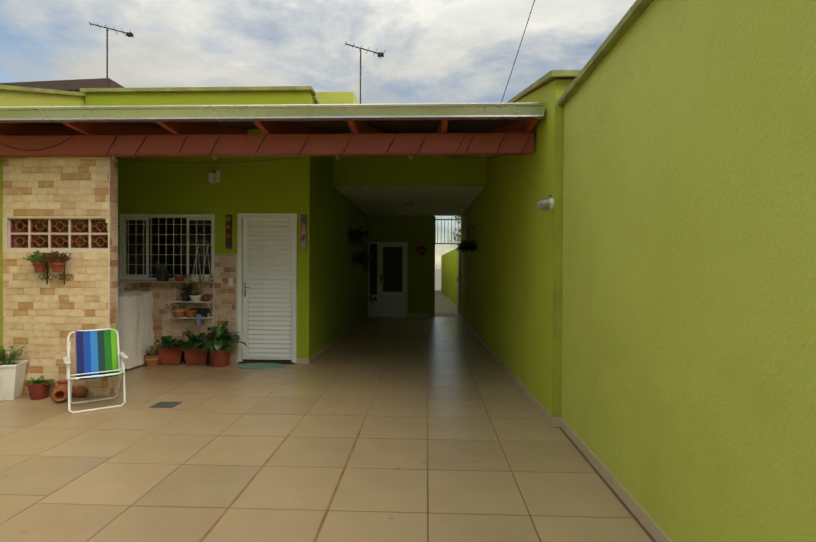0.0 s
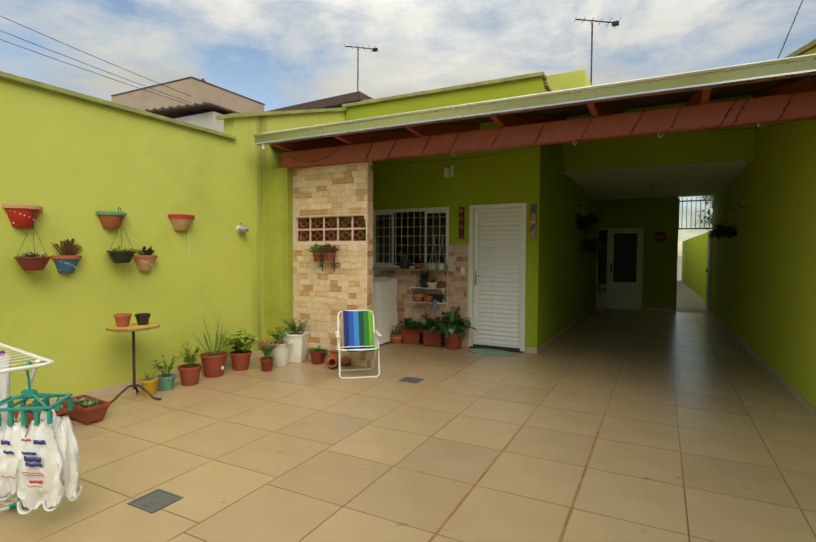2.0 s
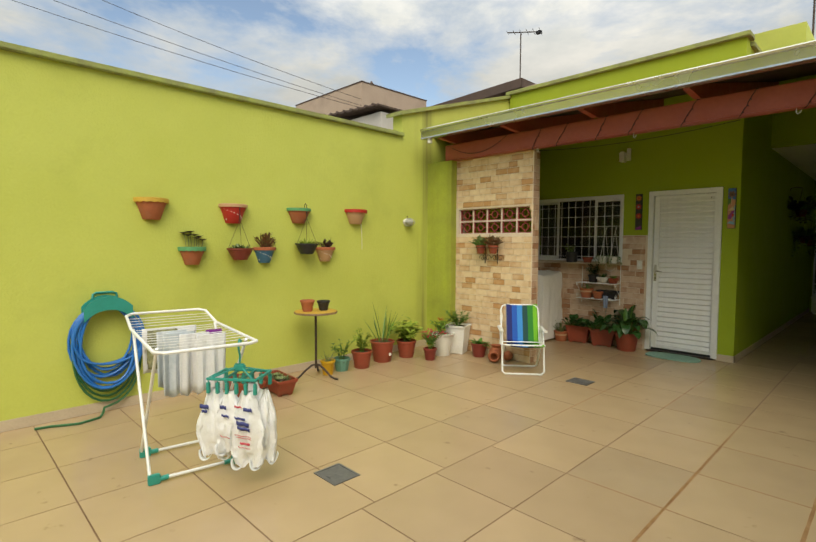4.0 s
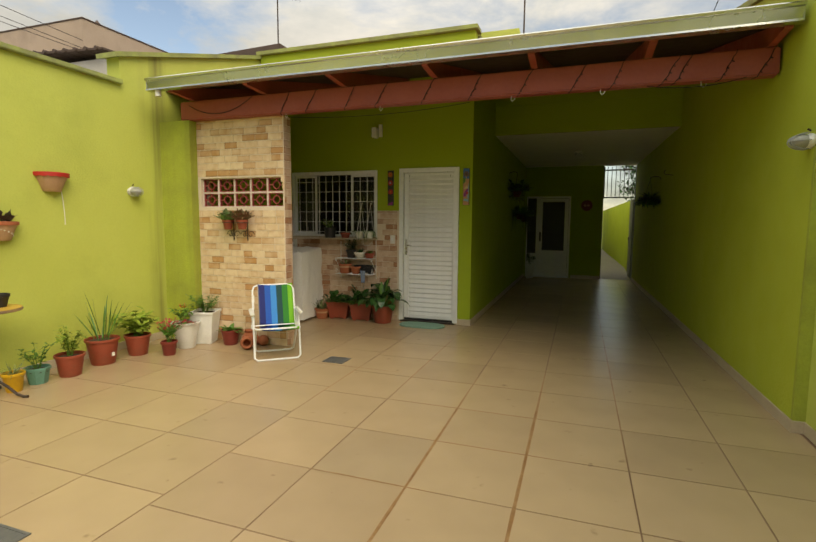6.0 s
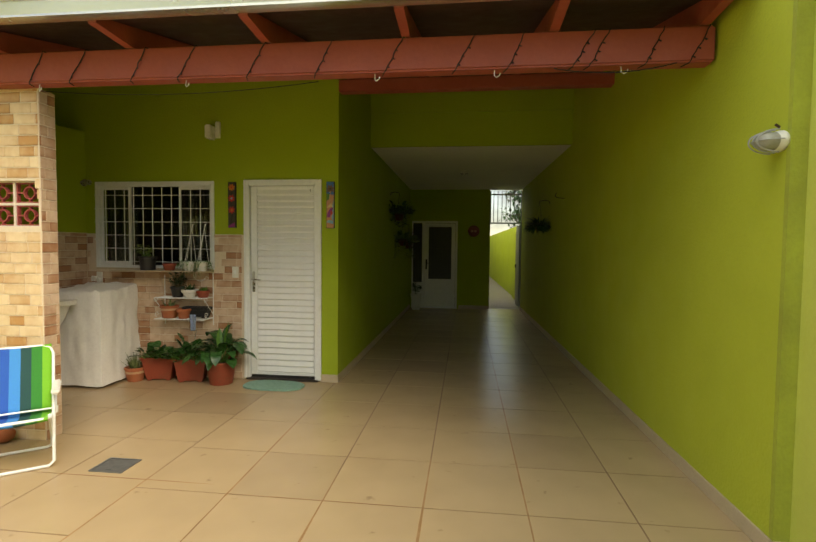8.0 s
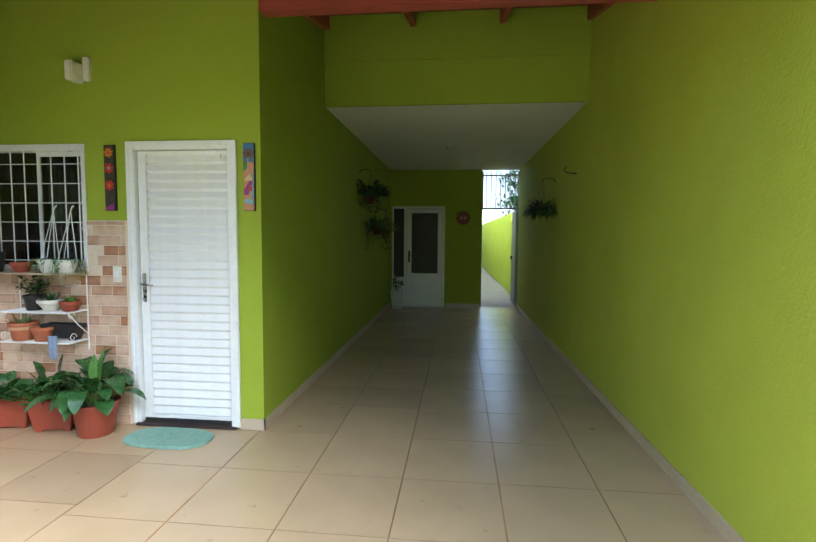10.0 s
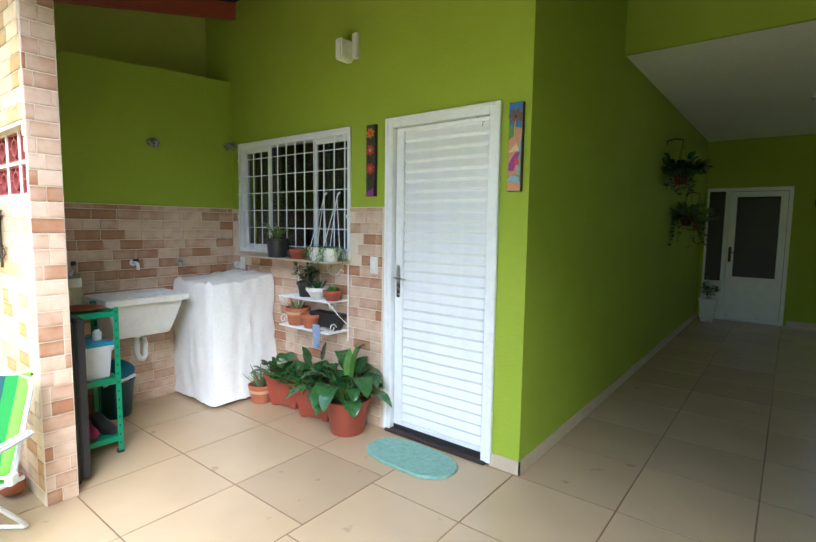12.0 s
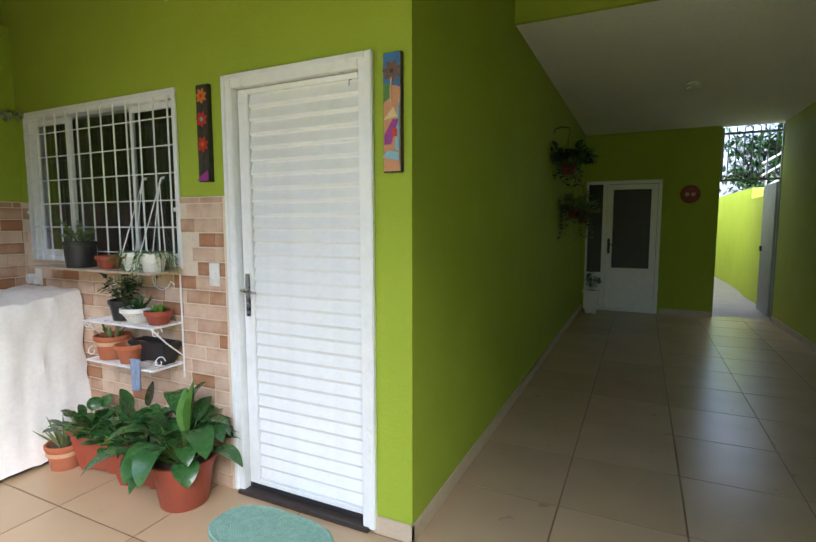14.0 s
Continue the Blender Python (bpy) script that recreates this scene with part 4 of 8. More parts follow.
# ---- fixtures on the house ----
def bulkhead_lamp(m):
    """Oval caged bulkhead lamp; its back plate looks along +x."""
    ob = empty("bulkhead_lamp", m, "white oval bulkhead lamp with a wire cage on the wall", "wall lamp", "bulkhead lamps")
    sq = Matrix.Diagonal((0.95, 0.95, 0.72, 1))
    bm = B()
    lathe(bm, [(0.066, 0), (0.07, 0.008), (0.068, 0.022), (0.06, 0.036)], 26)
    bmesh.ops.transform(bm, matrix=sq @ pose(0, 0, 0, 0, 90, 0), verts=bm.verts[:])
    part("base", bm, OFFWHITE, ob, "weathered white lamp base")
    bm = B()
    lathe(bm, [(0.058, 0.034), (0.06, 0.06), (0.054, 0.09), (0.04, 0.112), (0.018, 0.122), (0.002, 0.124)], 24)
    bmesh.ops.transform(bm, matrix=sq @ pose(0, 0, 0, 0, 90, 0), verts=bm.verts[:])
    part("globe", bm, GREY_GLASS, ob, "ribbed grey glass")
    for k in (-1, 0, 1):
        bm = B()
        tube(bm, [(0.028 + 0.098 * math.sin(a), k * 0.034, 0.052 * math.cos(a)) for a in [math.pi * i / 12 for i in range(13)]], 0.0035, 6)
        part("cage_wire", bm, GREY_PAINT, ob)
    bm = B()
    tube(bm, [(0.028 + 0.098 * math.sin(a), 0.073 * math.cos(a), 0) for a in [math.pi * i / 12 for i in range(13)]], 0.0035, 6)
    part("cage_wire", bm, GREY_PAINT, ob)
    part("screw", tubes([(0.01, 0.0, 0.066), (0.03, 0.0, 0.08)], r=0.006), IRON, ob)
    return ob


bulkhead_lamp(pose(LEFT, 4.58, 1.72))
bulkhead_lamp(pose(RIGHT, 4.41, 1.955, 0, 0, 180))

lan = empty("wall_lantern", pose(-3.09, FRONT, 2.66), "white box wall lantern above the window", "wall lamp")
part("back_plate", boxes((0.01, 0.06, -0.03, 0, -0.07, 0.10), bevel=0.004), OFFWHITE, lan)
part("shade", boxes((-0.055, 0.008, -0.13, -0.005, -0.09, 0.05), bevel=0.01), GLOBE, lan, "frosted white shade")

for sx, sy, sz, turn, lab in ((LAUNDRY, 6.21, 2.07, 0, "side wall"), (-4.575, FRONT, 2.13, -90, "corner")):
    sp = empty("spot_lamp", pose(sx, sy, sz, 0, 0, turn), "small chrome spot lamp on the laundry wall", "spot lamp", "laundry spot lamps")
    part("base", lathe(B(), [(0.03, 0), (0.03, 0.012), (0.012, 0.016), (0.012, 0.05)], 16, m=pose(0, 0, 0, 0, 90, 0)), CHROME, sp)
    part("head", lathe(B(), [(0.012, -0.03), (0.026, -0.02), (0.034, 0.02), (0.034, 0.035), (0.026, 0.034), (0.02, 0.02)], 18, m=pose(0.065, 0.0, -0.005, 0, 125, 10)), CHROME, sp)

sw = empty("light_switch", pose(-2.868, FRONT - 0.012, 1.16), "white light switch plate on the brick tiles", "switch")
part("plate", boxes((-0.036, 0.036, -0.008, 0, -0.06, 0.06), bevel=0.003), OFFWHITE, sw)
part("rocker", boxes((-0.012, 0.012, -0.013, -0.008, -0.022, 0.022), bevel=0.002), WHITE_METAL, sw)
so = empty("wall_socket", pose(-4.46, FRONT - 0.012, 1.08), "white wall socket with plugs by the window", "socket")
part("plate", boxes((-0.036, 0.036, -0.008, 0, -0.06, 0.06), bevel=0.003), OFFWHITE, so)
part("plug", boxes((-0.07, -0.022, -0.05, -0.008, -0.045, 0.015), bevel=0.006), OFFWHITE, so)
part("plug", boxes((-0.016, 0.02, -0.045, -0.008, -0.05, -0.005), bevel=0.006), OFFWHITE, so)


def tall_panel(x, name_label, ground, strokes, w=0.085, h=0.485, zc=1.88):
    """Narrow painted board on the wall with raised painted shapes."""
    ob = empty("wall_panel", pose(x, FRONT, zc), name_label, "wall art", "painted wall panels")
    part("board", boxes((-w / 2, w / 2, -0.022, 0, -h / 2, h / 2), bevel=0.002), BLACK_PL, ob, "dark board edge")
    part("ground", boxes((-w / 2 + 0.004, w / 2 - 0.004, -0.0255, -0.022, -h / 2 + 0.004, h / 2 - 0.004)), ground, ob)
    for i, (mat, shape, lab) in enumerate(strokes):
        bm = B()
        layer = -0.0262 - 0.0012 * (i + 1)
        kind = shape[0]
        if kind == "flower":
            _, cx, cz, r, n = shape
            for k in range(n):
                a = 2 * math.pi * k / n + 0.3
                cxx, czz = cx + r * 0.6 * math.cos(a), cz + r * 0.6 * math.sin(a)
                vs = [bm.verts.new((cxx + r * (0.48 * math.cos(a) * math.cos(q) - 0.26 * math.sin(a) * math.sin(q)), layer, czz + r * (0.48 * math.sin(a) * math.cos(q) + 0.26 * math.cos(a) * math.sin(q)))) for q in [2 * math.pi * j / 10 for j in range(10)]]
                bm.faces.new(vs)
        elif kind == "disc":
            _, cx, cz, r, r2 = shape
            bm.faces.new([bm.verts.new((cx + r * math.cos(q), layer, cz + r2 * math.sin(q))) for q in [2 * math.pi * j / 18 for j in range(18)]])
        elif kind == "quad":
            bm.faces.new([bm.verts.new((a, layer, b)) for a, b in shape[1]])
        elif kind == "stem":
            tube(bm, [(a, layer, b) for a, b in shape[1]], 0.003, 5)
        ext = bmesh.ops.extrude_face_region(bm, geom=bm.faces[:]) if kind != "stem" else None
        if ext:
            bmesh.ops.translate(bm, vec=(0, 0.0009, 0), verts=[v for v in ext["geom"] if isinstance(v, bmesh.types.BMVert)])
        part("painted_shape", bm, mat, ob, lab, False)
    return ob


PAINT_ORANGE = material("orange_paint", (0.62, 0.20, 0.02), (0.5, 0.15, 0.02), rough=0.5, scale=30, fine=90, bump=0.1)
PAINT_RED = material("red_paint", (0.55, 0.03, 0.02), (0.45, 0.05, 0.03), rough=0.5, scale=30, fine=90, bump=0.1)
PAINT_PURPLE = material("purple_paint", (0.28, 0.03, 0.24), rough=0.5, scale=30, fine=90, bump=0.1)
PAINT_BLUE = material("blue_paint", (0.035, 0.12, 0.36), (0.06, 0.2, 0.42), rough=0.5, scale=30, fine=90, bump=0.1)
PAINT_SAND = material("peach_paint", (0.55, 0.27, 0.14), (0.48, 0.2, 0.1), rough=0.5, scale=30, fine=90, bump=0.1)
PAINT_CREAM = material("cream_paint", (0.66, 0.5, 0.26), rough=0.5, scale=30, fine=90, bump=0.1)
PAINT_DARK = material("dark_green_black_paint", (0.03, 0.028, 0.022), (0.07, 0.06, 0.04), rough=0.5, scale=30, fine=90, bump=0.1)
PAINT_SKY = material("light_blue_paint", (0.22, 0.42, 0.55), rough=0.5, scale=30, fine=90, bump=0.1)
PAINT_BROWN = material("brown_paint", (0.16, 0.085, 0.06), rough=0.5, scale=30, fine=90, bump=0.1)
tall_panel(-2.90, "narrow painted wood panel of orange and red flowers", PAINT_DARK, [
    (PAINT_DARK, ("stem", [(0.0, 0.15), (-0.008, 0.02), (0.006, -0.09), (-0.01, -0.2)]), ""),
    (PAINT_ORANGE, ("flower", 0.0, 0.185, 0.036, 7), "orange flower"), (PAINT_RED, ("disc", 0.0, 0.185, 0.010, 0.010), ""),
    (PAINT_RED, ("flower", 0.0, 0.07, 0.037, 7), "red flower"), (PAINT_SKY, ("disc", 0.0, 0.07, 0.011, 0.011), ""),
    (PAINT_RED, ("flower", 0.004, -0.055, 0.037, 7), "red flower"), (PAINT_ORANGE, ("disc", 0.004, -0.055, 0.011, 0.011), ""),
    (PAINT_PURPLE, ("quad", [(-0.038, -0.238), (0.038, -0.238), (0.038, -0.185), (-0.02, -0.215)]), "purple corner")])
tall_panel(-1.82, "narrow painted wood panel of a palm, boat and houses", PAINT_SAND, [
    (PAINT_BLUE, ("quad", [(-0.038, 0.238), (-0.038, 0.12), (0.038, 0.10), (0.038, 0.238)]), "blue sky"),
    (LEAF, ("quad", [(-0.038, 0.12), (-0.038, 0.04), (-0.01, 0.06), (-0.005, 0.112)]), "green hill"),
    (PAINT_BROWN, ("flower", 0.002, 0.165, 0.042, 7), "palm crown"), (PAINT_DARK, ("disc", 0.002, 0.165, 0.009, 0.009), ""),
    (PAINT_CREAM, ("stem", [(0.002, 0.14), (-0.004, 0.09), (0.0, 0.04)]), "palm trunk"),
    (PAINT_SKY, ("quad", [(0.018, -0.15), (0.038, -0.16), (0.038, 0.06), (0.026, 0.0)]), "light blue sea"),
    (PAINT_CREAM, ("quad", [(-0.036, -0.03), (0.03, -0.02), (0.012, 0.022)]), "cream sail"),
    (PAINT_PURPLE, ("quad", [(-0.03, -0.13), (0.0, -0.13), (0.036, -0.03), (0.01, -0.028), (-0.03, -0.09)]), "purple houses"),
    (PAINT_RED, ("quad", [(0.006, -0.1), (0.03, -0.1), (0.03, -0.07), (0.006, -0.06)]), "red wall"),
    (PAINT_SKY, ("quad", [(-0.038, -0.18), (0.038, -0.2), (0.038, -0.165), (-0.01, -0.155)]), "light blue water")])

pl = empty("decorative_plate", pose(-0.23, BACK, 1.85), "round dark red painted plate on the end wall", "wall plate")
part("dish", lathe(B(), [(0.125, 0), (0.135, 0.012), (0.12, 0.02), (0.085, 0.012), (0.002, 0.012)], 32, m=pose(0, 0, 0, 90, 0, 0)), DARK_TERRA, pl)
bm = B()
for s in (-1, 1):
    lathe(bm, [(0.028, 0.0), (0.03, 0.004), (0.002, 0.006)], 14, m=pose(s * 0.04, -0.012, 0.0, 90, 0, 0))
part("painted_shape", bm, SAND_GLAZE, pl, "cream painted motif")

cl = empty("ceiling_lamp", pose(-0.46, 10.9, 2.83), "bare two-socket ceiling lamp without bulbs", "ceiling lamp")
part("base", turned([(0.055, 0), (0.055, -0.02), (0.02, -0.03), (0.002, -0.03)][::-1], 20), OFFWHITE, cl)
for s in (-1, 1):
    part("socket", lathe(B(), [(0.022, 0), (0.024, 0.05), (0.018, 0.052)], 14, m=pose(s * 0.02, 0, -0.028, 0, s * 115, 0)), GREY_PAINT, cl)


# ---- string lights round the front beam ----
lights = empty("string_lights", pose(0, 0, 0), "black cable string lights wound round the red beam", "string lights")
rg = random.Random(4)
xs = [-3.34, -3.03, -2.59, -2.25, -1.77, -1.32, -0.87, -0.43, -0.12, 0.28, 0.37, 0.68, 0.93]
for i, x in enumerate(xs):
    bm = B()
    lean = rg.uniform(0.09, 0.15)
    pts = []
    for k in range(9):
        s = k / 8
        pts.append((x + lean * (s - 0.5) + rg.uniform(-0.006, 0.006), 4.992, 2.55 + 0.20 * s))
    pts = [(x - lean * 0.5 - 0.03, 5.06, 2.538), (x - lean * 0.5 - 0.01, 4.998, 2.538)] + pts + [(x + lean * 0.5 + 0.02, 5.06, 2.758)]
    tube(bm, pts, 0.0035, 5)
    for k in range(3):
        p = Vector(pts[3 + 2 * k])
        tube(bm, [p, p + Vector((0.012, -0.010, -0.012))], 0.004, 5)
    part("cable_turn", bm, CABLE, lights)
part("cable_swag", tubes(arc((-4.60, 4.992, 2.70), (-3.75, 4.99, 2.74), 0.13, 14), r=0.0035, seg=5), CABLE, lights)
part("cable_swag", tubes(arc((0.1, 4.995, 2.53), (0.8, 4.995, 2.54), 0.04, 10), r=0.0035, seg=5), CABLE, lights)
part("cable_swag", tubes(arc((-3.4, 5.13, 2.53), (-1.4, 5.13, 2.54), 0.05, 12), r=0.0025, seg=5), CABLE, lights)
for x in (-3.36, -2.28, -1.0, -0.25, 0.5):
    hk = tagged(part("ceiling_hook", tubes([(x, 5.04, 2.55), (x, 5.03, 2.51), (x + 0.012, 5.02, 2.495), (x + 0.03, 5.015, 2.505), (x + 0.034, 5.013, 2.52)], r=0.003, seg=6), WHITE_METAL),
                "small white hook under the beam", "hook", "beam hooks")

# ---- lattice blocks of the screen wall ----
lat = empty("lattice_blocks", pose(0, 0, 0), "two rows of dark red ceramic ventilation blocks", "ventilation block")
nx, nz = 5, 2
bw, bh = (LX1 - LX0) / nx, (LZ1 - LZ0) / nz
bm = B()
for i in range(nx):
    for a in (1,):
        x = LX0 + bw * i
        if i:
            box(bm, x - 0.009, x + 0.009, SY0 + 0.038, SY0 + 0.082, LZ0, LZ1)
for x0, x1 in ((LX0, LX0 + 0.009), (LX1 - 0.009, LX1)):
    box(bm, x0, x1, SY0 + 0.038, SY0 + 0.082, LZ0, LZ1)
for z0, z1 in ((LZ0, LZ0 + 0.009), (LZ0 + bh - 0.009, LZ0 + bh + 0.009), (LZ1 - 0.009, LZ1)):
    box(bm, LX0, LX1, SY0 + 0.040, SY0 + 0.080, z0, z1)
part("joints", bm, MORTAR, lat, "whitish mortar joints")
bm = B()
w, h = bw - 0.02, bh - 0.02
yy0, yy1 = -0.014, 0.014
for a in ((-w / 2, -w / 2 + 0.009, -h / 2, h / 2), (w / 2 - 0.009, w / 2, -h / 2, h / 2), (-w / 2 + 0.009, w / 2 - 0.009, -h / 2, -h / 2 + 0.009), (-w / 2 + 0.009, w / 2 - 0.009, h / 2 - 0.009, h / 2)):
    box(bm, a[0], a[1], yy0, yy1, a[2], a[3])
ring_o, ring_i = 0.048, 0.039
n = 20
prev = None
rings = [[bm.verts.new((r * math.cos(2 * math.pi * k / n), y, r * math.sin(2 * math.pi * k / n))) for k in range(n)] for r, y in ((ring_o, yy0), (ring_o, yy1), (ring_i, yy1), (ring_i, yy0))]
for q in range(4):
    a, b = rings[q], rings[(q + 1) % 4]
    for k in range(n):
        bm.faces.new((a[k], a[(k + 1) % n], b[(k + 1) % n], b[k]))
for a in ((-0.005, 0.005, 0.047, h / 2 - 0.009), (-0.005, 0.005, -h / 2 + 0.009, -0.047)):
    box(bm, a[0], a[1], yy0 + 0.002, yy1 - 0.002, a[2], a[3])
for s in (-1, 1):
    x0, x1 = sorted((s * 0.047, s * (w / 2 - 0.009)))
    box(bm, x0, x1, yy0 + 0.002, yy1 - 0.002, -0.005, 0.005)
blk = part("block", bm, COBOGO, lat)
for i in range(nx):
    for j in range(nz):
        o = blk if (i, j) == (0, 0) else new("block", blk.data)
        o.parent = lat
        o.location = (LX0 + bw * (i + 0.5), SY0 + 0.060, LZ0 + bh * (j + 0.5))


# ---- pots and plants ----
def ring_profile(r0, r1, h, rim=0.012, wall=0.008, depth=0.03):
    """Profile of a round pot: foot radius r0, top radius r1, a rolled rim and the soil well."""
    return [(r0 * 0.96, 0), (r0, 0.006), (r1 * 0.95, h - rim * 2.2), (r1 * 0.965, h - rim * 2.1), (r1 + 0.004, h - rim * 2), (r1 + 0.005, h - 0.003), (r1 - 0.002, h), (r1 - wall, h - 0.002), (r1 - wall - 0.003, h - depth)]


def soil(parent, r, z):
    part("soil", lathe(B(), [(r, z - 0.012), (r * 0.99, z), (r * 0.6, z + 0.008), (0.002, z + 0.012)], 20), SOIL, parent, "dark potting soil")


def round_pot(m, r0, r1, h, mat, label, category="potted plant", group="", seg=28, name="potted_plant"):
    ob = empty(name, m, label, category, group)
    part("pot", turned(ring_profile(r0, r1, h), seg), mat, ob)
    soil(ob, r1 - 0.012, h - 0.028)
    return ob


def trough(bm, w0, d0, w1, d1, h, foot=0.015):
    """A tapered rectangular planter with a thick rim and corner feet."""
    def ringv(w, d, z):
        return [bm.verts.new((sx * w / 2, sy * d / 2, z)) for sx, sy in ((-1, -1), (1, -1), (1, 1), (-1, 1))]
    levels = [ringv(w0, d0, foot), ringv(w1 * 0.97, d1 * 0.96, h - 0.03), ringv(w1 + 0.012, d1 + 0.012, h - 0.028), ringv(w1 + 0.014, d1 + 0.014, h), ringv(w1 - 0.014, d1 - 0.014, h), ringv(w1 - 0.02, d1 - 0.02, h - 0.035)]
    for a, b in zip(levels, levels[1:]):
        for i in range(4):
            bm.faces.new((a[i], a[(i + 1) % 4], b[(i + 1) % 4], b[i]))
    bm.faces.new(list(reversed(levels[0])))
    bm.faces.new(levels[-1])
    bmesh.ops.bevel(bm, geom=[e for e in bm.edges], offset=0.004, segments=2, affect="EDGES", clamp_overlap=True)
    for sx in (-1, 1):
        for sy in (-1, 1):
            x, y = sx * (w0 / 2 - 0.03), sy * (d0 / 2 - 0.02)
            box(bm, x - 0.022, x + 0.022, y - 0.016, y + 0.016, 0, foot + 0.004)


def box_planter(m, w0, d0, w1, d1, h, mat, label, group="", name="planter"):
    ob = empty(name, m, label, "planter", group)
    bm = B()
    trough(bm, w0, d0, w1, d1, h)
    part("pot", bm, mat, ob)
    part("soil", boxes((-w1 / 2 + 0.02, w1 / 2 - 0.02, -d1 / 2 + 0.02, d1 / 2 - 0.02, h - 0.05, h - 0.02), bevel=0.006), SOIL, ob, "dark potting soil")
    return ob


def foliage(parent, mat, rg, z, n, length, width, spread=0.5, rise=0.9, droop=0.5, base_r=0.03, name="foliage", label="", fold=0.25, segs=5, tip=0.0, stems=0.0, at=(0, 0), full=0.9):
    """Leaves that fan out of one crown; stems lifts each leaf's foot on a stalk of that length."""
    bm = B()
    stalk = B()
    for i in range(n):
        a = i * 2.399 + rg.uniform(-0.3, 0.3)
        tilt = spread * math.sqrt(rg.uniform(0.03, 1.0))
        aim = Vector((math.cos(a) * tilt, math.sin(a) * tilt, rise * (1.1 - 0.75 * tilt / max(spread, 0.01)) + 0.05))
        b = Vector((at[0] + math.cos(a) * base_r * rg.random(), at[1] + math.sin(a) * base_r * rg.random(), z))
        if stems:
            s = stems * rg.uniform(0.55, 1.1)
            top = b + aim.normalized() * s
            tube(stalk, [b, b.lerp(top, 0.5) + Vector((0, 0, s * 0.08)), top], 0.0028, 5)
            b = top
        leaf(bm, b, aim, length * rg.uniform(0.65, 1.1), width * rg.uniform(0.75, 1.1), droop * rg.uniform(0.6, 1.3), fold, segs, tip, full)
    if stems:
        part("stem", stalk, mat if mat in (PURPLE_LEAF, LEAF_RED) else LEAF, parent)
    else:
        stalk.free()
    ob = part(name, bm, mat, parent, label)
    tagged(ob, kind="stuff")
    return ob


def bush(parent, mat, rg, z, r, h, n, leaf_len, leaf_w, stems=5, mat_stem=STEM, at=(0, 0), lean=0.0, label=""):
    """A small branching shrub: stems with leaves along them."""
    bm, sb = B(), B()
    for i in range(stems):
        a = i * 2.4 + rg.uniform(-0.4, 0.4)
        rr = r * rg.uniform(0.25, 1.0)
        p0 = Vector((at[0] + 0.012 * math.cos(a), at[1] + 0.012 * math.sin(a), z - 0.01))
        p2 = p0 + Vector((rr * math.cos(a) + lean, rr * math.sin(a), h * rg.uniform(0.55, 1.0)))
        p1 = p0.lerp(p2, 0.5) + Vector((-0.25 * rr * math.cos(a), -0.25 * rr * math.sin(a), 0.03))
        pts = [p0.lerp(p1, t / 4).lerp(p1.lerp(p2, t / 4), t / 4) for t in range(5)]
        tube(sb, pts, 0.0032, 5, taper=0.0014)
        for k in range(max(2, n // stems)):
            s = rg.uniform(0.3, 1.0)
            q = p0.lerp(p1, s).lerp(p1.lerp(p2, s), s)
            b = rg.uniform(0, 2 * math.pi)
            leaf(bm, q, (math.cos(b), math.sin(b), rg.uniform(-0.1, 0.8)), leaf_len * rg.uniform(0.6, 1.15), leaf_w * rg.uniform(0.7, 1.1), rg.uniform(0.2, 0.9), 0.2, 4)
    part("stem", sb, mat_stem, parent)
    tagged(part("foliage", bm, mat, parent, label), kind="stuff")


def trailing(parent, mat, rg, z, r, n, length, leaf_len, leaf_w, out=0.06):
    """Runners that fall over a pot's rim, with leaves along them."""
    bm, sb = B(), B()
    for i in range(n):
        a = i * 2.399
        p0 = Vector((r * 0.5 * math.cos(a), r * 0.5 * math.sin(a), z))
        L = length * rg.uniform(0.35, 1.0)
        p1 = Vector(((r + out) * math.cos(a), (r + out) * math.sin(a), z + 0.05))
        p2 = p1 + Vector((rg.uniform(-0.03, 0.03), rg.uniform(-0.03, 0.03), -L))
        pts = [p0.lerp(p1, t / 8).lerp(p1.lerp(p2, t / 8), t / 8) for t in range(9)]
        tube(sb, pts, 0.0016, 4)
        for k in range(int(6 + L * 40)):
            s = rg.random()
            q = p0.lerp(p1, s).lerp(p1.lerp(p2, s), s)
            b = rg.uniform(0, 2 * math.pi)
            leaf(bm, q, (math.cos(b), math.sin(b), rg.uniform(-0.4, 0.5)), leaf_len * rg.uniform(0.6, 1.1), leaf_w * rg.uniform(0.7, 1.1), 0.5, 0.2, 3)
    part("stem", sb, LEAF, parent)
    tagged(part("foliage", bm, mat, parent), kind="stuff")


